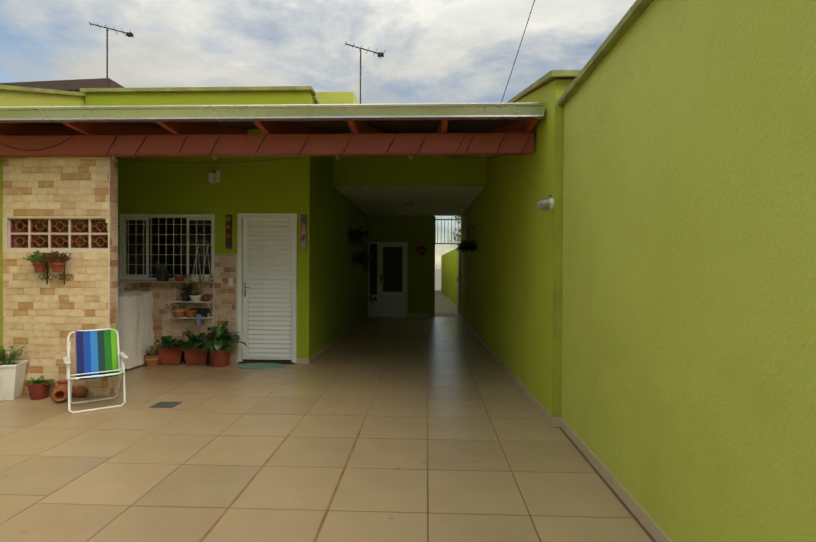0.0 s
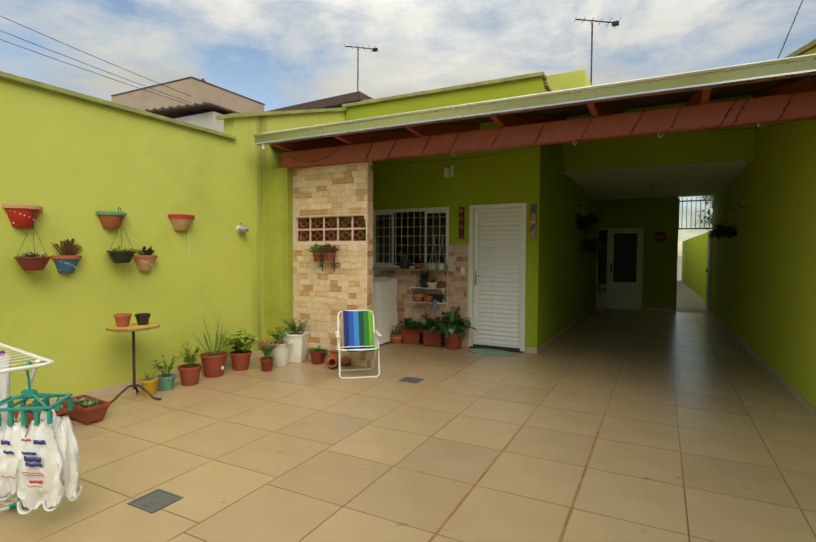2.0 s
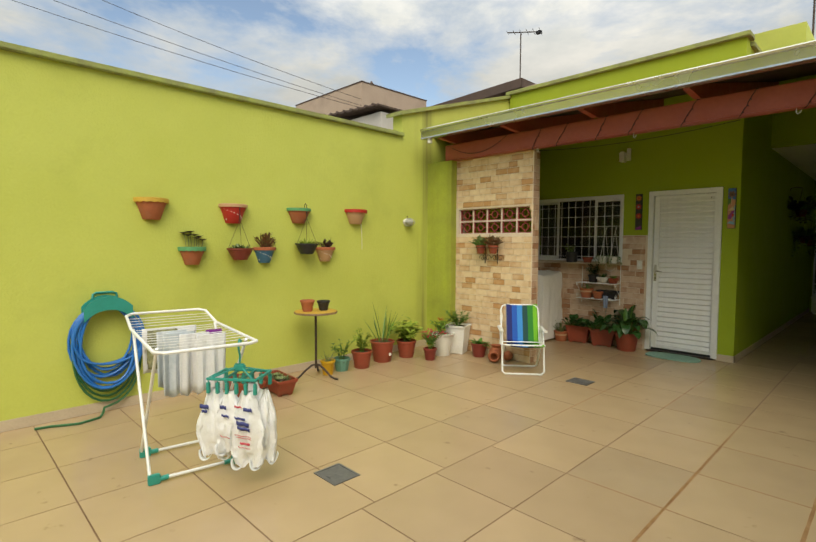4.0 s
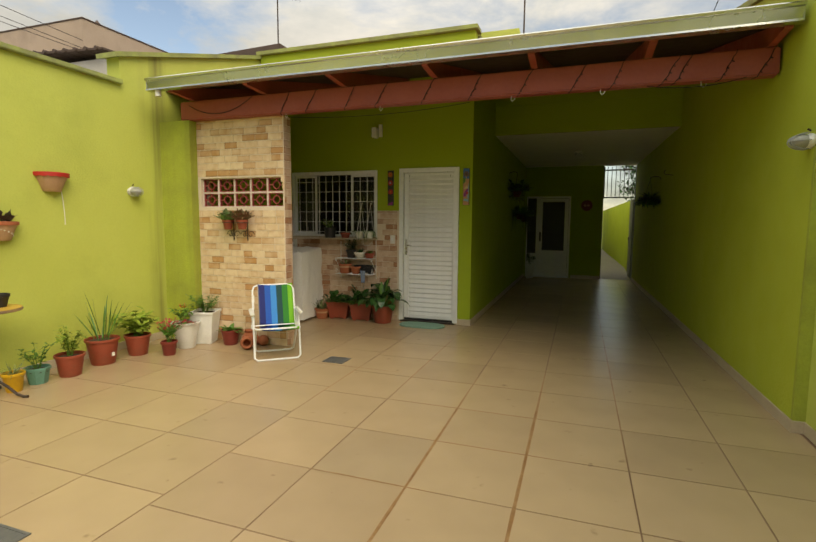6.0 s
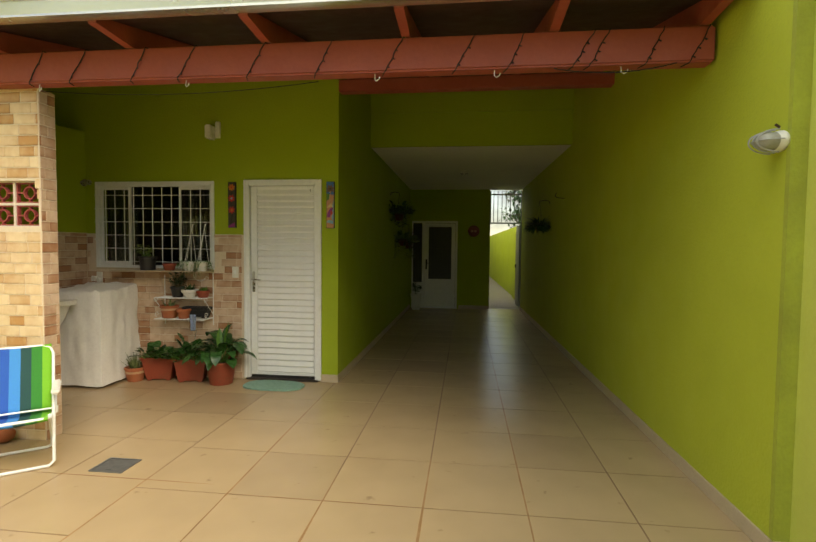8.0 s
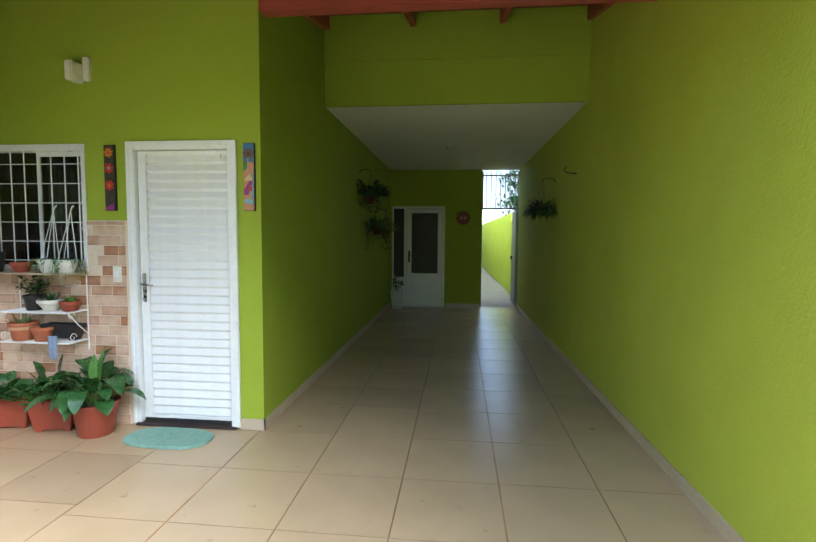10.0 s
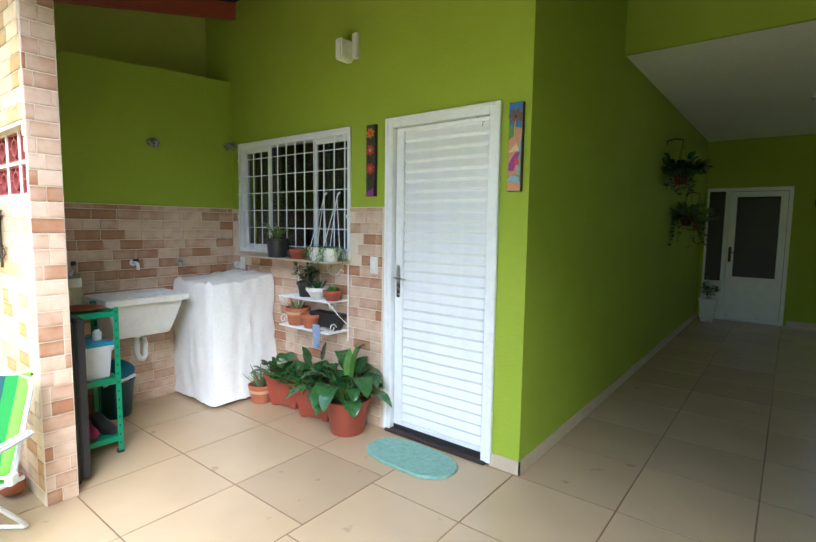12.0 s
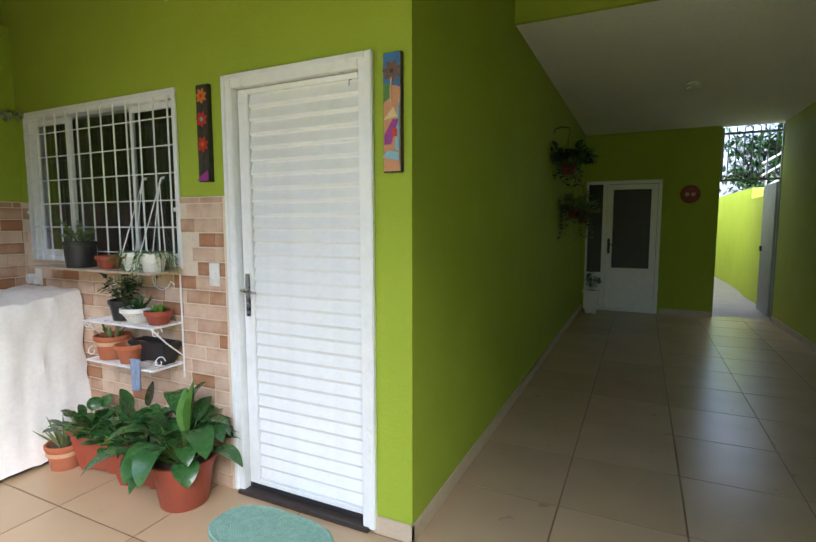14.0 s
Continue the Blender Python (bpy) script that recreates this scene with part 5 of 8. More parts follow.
def half_pot(y, z, w, h, mat, rim, label, dots=None, wave=False):
    """A half-round pot on the courtyard wall; z is its rim's height."""
    ob = empty("wall_pot", pose(LEFT, y, z - h), label, "wall pot", "wall pots")
    r = w / 2
    part("pot", turned([(r * 0.50, 0.0), (r * 0.55, 0.006), (r * 0.80, h * 0.55), (r * 0.97, h - 0.03), (r * 0.96, h - 0.004), (r * 0.86, h - 0.01), (r * 0.84, h - 0.035)], 22, half=True), mat, ob)
    bm = B()
    n = 26
    prev = None
    for i in range(n + 1):
        a = -math.pi / 2 + math.pi * i / n
        low = h - 0.032 - (0.010 * abs(math.sin(i * 0.9)) if wave else 0)
        ring = [bm.verts.new((rr * math.cos(a), rr * math.sin(a), zz)) for rr, zz in ((r * 0.93, low), (r + 0.007, low), (r + 0.009, h - 0.004), (r, h), (r * 0.9, h))]
        if prev:
            for k in range(4):
                bm.faces.new((prev[k], prev[k + 1], ring[k + 1], ring[k]))
        prev = ring
    part("rim", bm, rim, ob, "painted scalloped rim" if wave else "painted rim")
    part("soil", turned([(r * 0.84, h - 0.04), (0.002, h - 0.03)], 18, half=True), SOIL, ob, "dark potting soil")
    if dots:
        bm = B()
        for k in range(9):
            a = -1.2 + 2.4 * ((k * 0.38) % 1.0)
            zz = h * (0.2 + 0.55 * ((k * 0.62) % 1.0))
            rr = r * (0.53 + 0.44 * zz / h) + 0.002
            bmesh.ops.create_uvsphere(bm, u_segments=8, v_segments=5, radius=0.006, matrix=Matrix.Translation((rr * math.cos(a), rr * math.sin(a), zz)))
        tagged(part("dots", bm, dots, ob, "white painted dots"), kind="stuff")
    return ob


rg = random.Random(21)
half_pot(1.41, 1.825, 0.27, 0.19, CLAY, YELLOW_GLAZE, "terracotta half pot with a yellow scalloped rim", wave=True)
q2 = half_pot(2.16, 1.815, 0.27, 0.19, RED_GLAZE, SAND_GLAZE, "red dotted half pot with a sand rim", WHITE_DOT)
q3 = half_pot(2.91, 1.815, 0.27, 0.165, CLAY, GREEN_GLAZE, "terracotta half pot with a mint green rim")
half_pot(3.70, 1.842, 0.29, 0.175, SAND_GLAZE, RED_GLAZE, "pale terracotta half pot with a red scalloped rim", wave=True)
r1 = half_pot(1.755, 1.395, 0.24, 0.17, CLAY, GREEN_GLAZE, "terracotta half pot with mint rim and dark succulent", wave=True)
for k in range(7):
    y0 = (k - 3) * 0.022
    tip = Vector((0.05 + rg.uniform(-0.02, 0.03), y0 * 1.25, 0.17 + rg.uniform(0.05, 0.15)))
    part("stem", tubes([(0.05, y0, 0.14), tip.lerp(Vector((0.05, y0, 0.14)), 0.5) + Vector((0.01, 0, 0)), tip], r=0.003, seg=5), LEAF_GREY, r1)
    fo = B()
    for j in range(11):
        a = j * 2.4
        leaf(fo, tip, (math.cos(a), math.sin(a), 0.5), 0.05, 0.032, 0.2, 0.3, 3)
    part("rosette", fo, PURPLE_LEAF, r1, "dark purple leaf rosette")
r3 = half_pot(2.495, 1.39, 0.23, 0.165, BLUE_GLAZE, CLAY, "blue dotted half pot with reddish succulent", WHITE_DOT)
foliage(r3, LEAF_RED, rg, 0.14, 70, 0.05, 0.03, 0.42, 1.0, 0.2, 0.045, stems=0.13, at=(0.05, 0), segs=4, full=0.65)
r5 = half_pot(3.255, 1.39, 0.24, 0.165, SAND_GLAZE, CLAY, "sand coloured dotted half pot with dark succulent", WHITE_DOT)
foliage(r5, PURPLE_LEAF, rg, 0.14, 50, 0.045, 0.034, 0.45, 1.0, 0.2, 0.045, stems=0.08, full=0.65, at=(0.05, 0), segs=3)


def hung_bowl(y, z, mat, label, plant):
    ob = empty("hanging_pot", pose(LEFT + 0.125, y, z - 0.115), label, "hanging pot", "hanging pots")
    part("pot", turned([(0.065, 0), (0.07, 0.006), (0.10, 0.06), (0.118, 0.10), (0.128, 0.102), (0.128, 0.115), (0.115, 0.115), (0.108, 0.085)], 26), mat, ob)
    soil(ob, 0.107, 0.092)
    for k in range(3):
        a = 2 * math.pi * k / 3 + 0.5
        part("hanger_wire", tubes([(0.12 * math.cos(a), 0.12 * math.sin(a), 0.11), (0.0, 0.0, 0.40)], r=0.0018, seg=5), IRON, ob)
    part("hook", tubes([(0, 0, 0.40), (0.005, 0, 0.46), (0.0, 0, 0.535), (-0.02, 0, 0.548), (-0.04, 0, 0.535), (-0.042, 0, 0.50)], r=0.004, seg=6), BLACK_PL, ob)
    foliage(ob, plant, rg, 0.09, 60, 0.085, 0.03, 0.75, 0.8, 0.4, 0.08, segs=4)
    return ob


hung_bowl(2.175, 1.38, DARK_TERRA, "dark red bowl planter hanging on wires", LEAF_GREY)
hung_bowl(2.94, 1.43, BLACK_PL, "black bowl planter hanging on wires", LEAF_LIGHT)
tagged(part("wall_string", tubes(arc((LEFT + 0.02, 3.76, 1.815), (LEFT + 0.02, 3.80, 1.36), 0.012, 10, (0, 1, 0)), r=0.003, seg=6), WHITE_DOT), "thin white cord hanging down the green wall", "string")

# round iron table with two pots
TX, TY = -4.70, 2.90
tb = empty("bistro_table", pose(TX, TY, 0), "small round table with painted top and iron legs", "table")
part("tabletop", turned([(0.17, 0.69), (0.225, 0.692), (0.23, 0.70), (0.225, 0.712), (0.17, 0.716), (0.002, 0.716)], 36), TABLE_TOP, tb)
part("edge_band", turned([(0.188, 0.7165), (0.222, 0.7155), (0.221, 0.713), (0.188, 0.714)], 36), YELLOW_GLAZE, tb, "yellow painted border")
part("post", turned([(0.013, 0.10), (0.013, 0.66), (0.05, 0.675), (0.05, 0.69)], 14), IRON, tb)
for k in range(3):
    a = 2 * math.pi * k / 3 + 0.35
    c, s = math.cos(a), math.sin(a)
    part("leg", tubes([(0.0, 0.0, 0.14), (0.05 * c, 0.05 * s, 0.135), (0.12 * c, 0.12 * s, 0.09), (0.19 * c, 0.19 * s, 0.03), (0.24 * c, 0.24 * s, 0.012), (0.275 * c, 0.275 * s, 0.012)], r=0.011, seg=8), IRON, tb)
p = round_pot(pose(TX - 0.02, TY - 0.09, 0.7175), 0.05, 0.072, 0.12, CLAY, "small terracotta pot with dry succulent on the table")
foliage(p, LEAF_RED, rg, 0.095, 16, 0.035, 0.02, 0.7, 0.6, 0.2, 0.04, segs=3)
round_pot(pose(TX + 0.02, TY + 0.085, 0.7175), 0.045, 0.065, 0.105, BLACK_PL, "small black plastic pot of soil on the table")

# pots along the courtyard wall
for x, y, turn in ((-4.51, 2.34, -4), (-4.62, 2.05, 2)):
    p = box_planter(pose(x, y, 0, 0, 0, turn), 0.32, 0.14, 0.42, 0.19, 0.16, TERRA, "terracotta plastic trough with low grey succulents", "wall foot pots")
    foliage(p, LEAF_GREY, rg, 0.135, 90, 0.055, 0.016, 0.9, 0.5, 0.4, 0.08, segs=3, at=(-0.08, 0))
    foliage(p, LEAF_GREY, rg, 0.135, 90, 0.055, 0.016, 0.9, 0.5, 0.4, 0.08, segs=3, at=(0.08, 0))
p = round_pot(pose(-4.71, 3.06, 0), 0.055, 0.078, 0.16, YELLOW_PL, "yellow plastic pot with wispy green herb", group="wall foot pots")
foliage(p, LEAF_GREY, rg, 0.13, 40, 0.15, 0.006, 0.8, 0.8, 0.6, 0.04, segs=4)
p = round_pot(pose(-4.74, 3.27, 0), 0.07, 0.095, 0.145, TEAL_POT, "dusty teal plastic pot with light green seedlings", group="wall foot pots", seg=8)
bush(p, LEAF, rg, 0.12, 0.14, 0.26, 120, 0.055, 0.02, 9, LEAF)
p = round_pot(pose(-4.69, 3.52, 0), 0.085, 0.118, 0.20, TERRA, "terracotta plastic pot with upright leafy herb", group="wall foot pots")
bush(p, LEAF_LIGHT, rg, 0.17, 0.13, 0.32, 200, 0.055, 0.028, 12, LEAF)
p = round_pot(pose(-4.76, 3.90, 0), 0.105, 0.148, 0.255, TERRA, "large terracotta plastic pot of tall thin spring onions", group="wall foot pots")
foliage(p, LEAF, rg, 0.22, 14, 0.52, 0.02, 0.26, 1.0, 0.25, 0.08, segs=7, tip=0.35)
part("price_label", boxes((0.142, 0.146, -0.02, 0.01, 0.09, 0.125)), WHITE_DOT, p, "white paper label")
p = round_pot(pose(-4.72, 4.27, 0), 0.09, 0.125, 0.215, TERRA, "terracotta plastic pot with bushy yellow-green basil", group="wall foot pots")
bush(p, LEAF_LIGHT, rg, 0.18, 0.24, 0.29, 260, 0.095, 0.052, 18, LEAF)
p = round_pot(pose(-4.40, 4.37, 0), 0.06, 0.08, 0.15, DARK_TERRA, "small dark red pot with a crimson flowering plant", group="wall foot pots")
bush(p, LEAF, rg, 0.12, 0.10, 0.22, 60, 0.05, 0.025, 8, LEAF)
foliage(p, PETAL, rg, 0.20, 80, 0.028, 0.024, 0.55, 1.0, 0.3, 0.03, "flowers", "crimson flower clusters", segs=3, stems=0.16)
p = round_pot(pose(-4.47, 4.68, 0), 0.095, 0.15, 0.29, OFFWHITE, "large white plastic pot with a chilli plant and red flowers", group="wall foot pots")
bush(p, LEAF, rg, 0.26, 0.13, 0.26, 90, 0.075, 0.032, 8, LEAF, at=(-0.05, 0.02))
foliage(p, PETAL, rg, 0.27, 40, 0.026, 0.022, 0.9, 0.5, 0.3, 0.04, "flowers", "crimson flowers", segs=3, stems=0.05, at=(0.09, -0.06))
foliage(p, PAINT_ORANGE, rg, 0.44, 12, 0.05, 0.011, 0.5, 1.0, 0.0, 0.06, "peppers", "orange chilli peppers", segs=3, at=(-0.06, 0.02))
ob = empty("potted_plant", pose(-4.42, 4.93, 0, 0, 0, 20), "tall square white planter with feathery green plant", "potted plant", "wall foot pots")
bm = B()
trough(bm, 0.19, 0.19, 0.27, 0.27, 0.375, 0.004)
part("pot", bm, OFFWHITE, ob)
part("soil", boxes((-0.115, 0.115, -0.115, 0.115, 0.31, 0.35), bevel=0.006), SOIL, ob, "dark potting soil")
bush(ob, LEAF, rg, 0.345, 0.19, 0.24, 340, 0.055, 0.018, 18, LEAF)
p = round_pot(pose(-4.10, 4.965, 0), 0.075, 0.105, 0.175, DARK_TERRA, "dark red pot with broad light green leaves", group="wall foot pots")
foliage(p, LEAF, rg, 0.15, 44, 0.12, 0.055, 0.95, 0.55, 0.6, 0.05, segs=5)
URN = [(0.055, 0), (0.06, 0.006), (0.10, 0.06), (0.112, 0.10), (0.10, 0.15), (0.07, 0.18), (0.064, 0.195), (0.08, 0.215), (0.084, 0.222), (0.074, 0.222), (0.056, 0.19), (0.06, 0.17), (0.09, 0.12), (0.06, 0.03), (0.002, 0.025)]
for m, lab in ((pose(-3.86, 5.0, 0.0) @ Matrix.Scale(0.8, 4), "upright terracotta urn beside the tiled screen"), (pose(-3.77, 4.83, 0.076, 82, 0, 35), "small terracotta urn lying on its side")):
    u = tagged(part("clay_urn", turned(URN, 28), CLAY), lab, "urn", "clay urns")
    u.matrix_basis = m if "upright" in lab else m @ Matrix.Scale(0.66, 4) @ Matrix.Translation((0, 0, -0.11))
u2 = tagged(part("clay_urn", turned(URN, 28), CLAY), "terracotta urn lying behind the striped chair", "urn", "clay urns")
u2.matrix_basis = pose(-3.71, 5.03, 0.064, 84, 0, -70) @ Matrix.Scale(0.55, 4) @ Matrix.Translation((0, 0, -0.11))

# two small pots on iron brackets
for x, rr, mat_, lab in ((-4.12, 0.058, LEAF_GREY, "small red pot with grey-green succulent on a scroll bracket"), (-3.93, 0.062, LEAF_RED, "small red pot with reddish succulent on a scroll bracket")):
    p = round_pot(pose(x, SY0 - 0.10, 1.315), 0.042, rr, 0.105, TERRA, lab, group="bracket pots")
    foliage(p, mat_, rg, 0.085, 110, 0.034, 0.03, 0.7, 0.9, 0.3, 0.05, segs=4, stems=0.11, full=0.6)
    br = empty("pot_bracket", pose(x, SY0 + 0.002, 1.305), "black wrought-iron scroll bracket holding a pot", "bracket", "pot brackets")
    part("ring", tubes([((rr + 0.006) * math.cos(a), -0.10 + (rr + 0.006) * math.sin(a), 0.085) for a in [2 * math.pi * i / 24 for i in range(25)]], r=0.004, seg=6), IRON, br)
    part("back_bar", tubes([(0, -0.006, -0.12), (0, -0.006, 0.20)], r=0.006), IRON, br)
    part("arm", tubes([(0, -0.006, 0.085), (0, -0.04, 0.085)], r=0.005), IRON, br)
    for s in (-1, 1):
        part("scroll", tubes([(s * (0.045 - 0.035 * (i / 16)) * math.cos(i * 0.42) + s * 0.045, -0.008, -0.05 + (0.045 - 0.035 * (i / 16)) * math.sin(i * 0.42)) for i in range(17)], r=0.0035, seg=6), IRON, br)
    part("scroll", tubes([(0, -0.012 - 0.05 * math.sin(i * 0.3) * (1 - i / 26), -0.03 - 0.03 * math.cos(i * 0.3)) for i in range(18)], r=0.0035, seg=6), IRON, br)

# plants by the house front
p = round_pot(pose(-3.885, 6.69, 0), 0.078, 0.10, 0.15, CLAY, "striped terracotta pot with small aloe", group="house front pots")
part("stripe", turned([(0.0935, 0.085), (0.0965, 0.086), (0.0995, 0.108), (0.0965, 0.109)], 28), SAND_GLAZE, p, "cream painted stripe")
foliage(p, LEAF_GREY, rg, 0.12, 22, 0.19, 0.022, 0.45, 1.0, -0.05, 0.05, segs=5, fold=0.5)
for x, y, turn, lab, big in ((-3.655, 6.78, 12, "terracotta trough with round glossy leaves", 0), (-3.29, 6.77, 14, "terracotta trough with dark fleshy leaves", 1)):
    p = box_planter(pose(x, y, 0, 0, 0, turn), 0.25, 0.13, 0.33, 0.185, 0.25, TERRA, lab, "house front pots")
    foliage(p, LEAF_DARK, rg, 0.215, 34, 0.082, 0.074, 0.85, 0.75, 0.7, 0.07, segs=6, stems=0.12, at=(-0.07, -0.02), full=0.5, fold=0.12)
    foliage(p, LEAF_DARK, rg, 0.215, 34, 0.082, 0.074, 0.85, 0.75, 0.7, 0.07, segs=6, stems=0.12, at=(0.07, -0.02), full=0.5, fold=0.12)
    if big:
        foliage(p, LEAF_DARK, rg, 0.22, 10, 0.13, 0.10, 0.45, 1.0, 0.7, 0.06, segs=6, stems=0.2, full=0.55, fold=0.12)
p = round_pot(pose(-2.94, 6.73, 0), 0.115, 0.158, 0.245, TERRA, "big terracotta pot with a peace lily of broad drooping leaves", group="house front pots")
foliage(p, LEAF_DARK, rg, 0.21, 34, 0.22, 0.115, 0.75, 1.0, 2.2, 0.06, segs=8, stems=0.19, fold=0.2, full=0.9)
foliage(p, LEAF_DARK, rg, 0.21, 6, 0.26, 0.13, 0.5, 1.0, 2.6, 0.04, "young_leaves", "lighter young leaves", segs=8, stems=0.24, fold=0.14, full=0.75)
foliage(p, LEAF, rg, 0.21, 2, 0.30, 0.09, 0.14, 1.0, 0.15, 0.02, "upright_leaf", "tall pale upright leaf", segs=7, stems=0.26, fold=0.4)

# wall rack with small pots
rk = empty("wire_rack", pose(0, FRONT - 0.012, 0), "white wrought wire rack with two shelves on the tiled wall", "plant rack")
K0, K1, KD = -3.68, -3.12, 0.20
for z in (0.66, 0.885):
    bm = B()
    tube(bm, [(K0, -0.01, z), (K0, -KD, z), (K1, -KD, z), (K1, -0.01, z)], 0.005, 6, closed=True)
    sh = part("shelf", bm, WHITE_METAL, rk)
    for i in range(1, 9):
        y = -0.01 - (KD - 0.01) * i / 9
        part("shelf_wire", tubes([(K0, y, z), (K1, y, z)], r=0.0025, seg=5), WHITE_METAL, sh)
for x in (K0, K1):
    part("upright", tubes([(x, -0.008, 0.58), (x, -0.008, 1.15 if x == K1 else 1.12)], r=0.005), WHITE_METAL, rk)
    part("brace", tubes([(x, -KD, 0.885), (x, -KD * 0.55, 0.79), (x, -0.01, 0.70)], r=0.004), WHITE_METAL, rk)
    part("scroll", tubes([(x, -KD + 0.03 + (0.035 - 0.026 * i / 16) * math.cos(i * 0.42), 0.86 + (0.035 - 0.026 * i / 16) * math.sin(i * 0.42)) for i in range(17)], r=0.003, seg=6), WHITE_METAL, rk)
    part("scroll", tubes([(x, -KD + 0.04 + (0.035 - 0.026 * i / 16) * math.cos(i * 0.42), 0.70 + (0.035 - 0.026 * i / 16) * math.sin(i * 0.42)) for i in range(17)], r=0.003, seg=6), WHITE_METAL, rk)
part("top_scroll", tubes([(K1 - 0.25 + 0.05 * math.cos(i * 0.4) * (1 - i / 26) + i * 0.009, -0.008, 1.09 + 0.05 * math.sin(i * 0.4) * (1 - i / 30)) for i in range(24)], r=0.003, seg=6), WHITE_METAL, rk)
part("top_scroll", tubes([(K1 - 0.30 - 0.05 * math.cos(i * 0.4) * (1 - i / 26) - i * 0.009, -0.008, 1.08 + 0.05 * math.sin(i * 0.4) * (1 - i / 30)) for i in range(24)], r=0.003, seg=6), WHITE_METAL, rk)
RY = FRONT - 0.012 - 0.105
p = round_pot(pose(-3.47, RY, 0.891), 0.052, 0.07, 0.115, BLACK_PL, "black pot with a small leafy bonsai-like plant", group="rack pots")
bush(p, LEAF_DARK, rg, 0.09, 0.12, 0.20, 170, 0.05, 0.028, 12)
p = round_pot(pose(-3.32, RY - 0.02, 0.891), 0.045, 0.082, 0.085, OFFWHITE, "small white pot with spiky haworthia", group="rack pots")
foliage(p, LEAF_DARK, rg, 0.07, 34, 0.09, 0.016, 0.7, 0.9, -0.1, 0.04, segs=4)
p = round_pot(pose(-3.18, RY, 0.891), 0.05, 0.066, 0.075, TERRA, "small terracotta pot with low rosettes", group="rack pots")
foliage(p, LEAF, rg, 0.06, 34, 0.06, 0.02, 0.8, 0.7, 0.1, 0.04, segs=3)
p = round_pot(pose(-3.56, RY - 0.01, 0.666), 0.07, 0.092, 0.135, CLAY, "terracotta pot with cream stripe and thin succulents", group="rack pots")
part("stripe", turned([(0.086, 0.082), (0.0895, 0.083), (0.092, 0.104), (0.089, 0.105)], 28), SAND_GLAZE, p, "cream painted stripe")
foliage(p, LEAF_GREY, rg, 0.11, 18, 0.11, 0.016, 0.6, 0.9, 0.0, 0.05, segs=4)
p = round_pot(pose(-3.385, RY - 0.03, 0.666), 0.05, 0.074, 0.105, CLAY, "small plain terracotta pot", group="rack pots")
foliage(p, LEAF_GREY, rg, 0.08, 10, 0.04, 0.012, 0.8, 0.6, 0.0, 0.04, segs=3)
p = box_planter(pose(-3.27, RY + 0.035, 0.666), 0.24, 0.08, 0.28, 0.10, 0.12, BLACK_PL, "black plastic trough on the lower rack shelf", "rack pots")
bm = B()
n1, n2 = 8, 10
grid = [[bm.verts.new((-0.035 + 0.07 * i / n1 * (1 - 0.25 * (1 - j / n2)) + 0.01 * (1 - j / n2), -0.006 - 0.012 * math.sin(i * 1.7) * (1 - j / n2 * 0.6), -0.17 * (1 - j / n2))) for i in range(n1 + 1)] for j in range(n2 + 1)]
for j in range(n2):
    for i in range(n1):
        bm.faces.new((grid[j][i], grid[j][i + 1], grid[j + 1][i + 1], grid[j + 1][i]))
cloth = tagged(part("hanging_cloth", bm, DENIM), "small pale blue cloth hanging from the rack", "cloth")
cloth.matrix_basis = pose(-3.235, FRONT - 0.012 - KD - 0.006, 0.72, 0, 0, 8)
cloth.modifiers.new("thick", "SOLIDIFY").thickness = 0.004

# pots on the sill, behind and before the bars
SYI = FRONT - 0.125
p = round_pot(pose(-3.80, FRONT - 0.13, WZ0 - 0.016), 0.075, 0.088, 0.15, BLACK_PL, "black pot with bright green herb on the window sill", group="sill pots")
bush(p, LEAF_LIGHT, rg, 0.12, 0.12, 0.17, 160, 0.035, 0.02, 12, LEAF, lean=-0.05)
p2 = round_pot(pose(-3.56, FRONT - 0.12, WZ0 - 0.016), 0.05, 0.066, 0.075, TERRA, "small terracotta pot on the window sill", group="sill pots")
for x in (-3.33, -3.19):
    p = round_pot(pose(x, FRONT - 0.125, WZ0 - 0.016), 0.05, 0.07, 0.10, OFFWHITE, "white hanging pot with trailing plant before the window", group="sill pots")
    trailing(p, LEAF, rg, 0.09, 0.06, 18, 0.2, 0.04, 0.012, 0.04)
    for a in (0.4, 2.5, 4.6):
        part("hanger", tubes([(0.068 * math.cos(a), 0.068 * math.sin(a), 0.095), (0.0, 0.06, 0.46)], r=0.003, seg=5), WHITE_METAL, p)
    part("hook", tubes([(0.0, 0.06, 0.46), (0.012, 0.062, 0.49), (0.006, 0.085, 0.50), (-0.012, 0.095, 0.49)], r=0.005, seg=6), WHITE_METAL, p)
ledge = tagged(part("pot_ledge", boxes((WX0 + 0.3, WX1 + 0.01, FRONT - 0.21, FRONT - 0.012, WZ0 - 0.028, WZ0 - 0.0165), bevel=0.003), SKIRT), "narrow beige tile ledge under the window carrying small pots", "ledge")

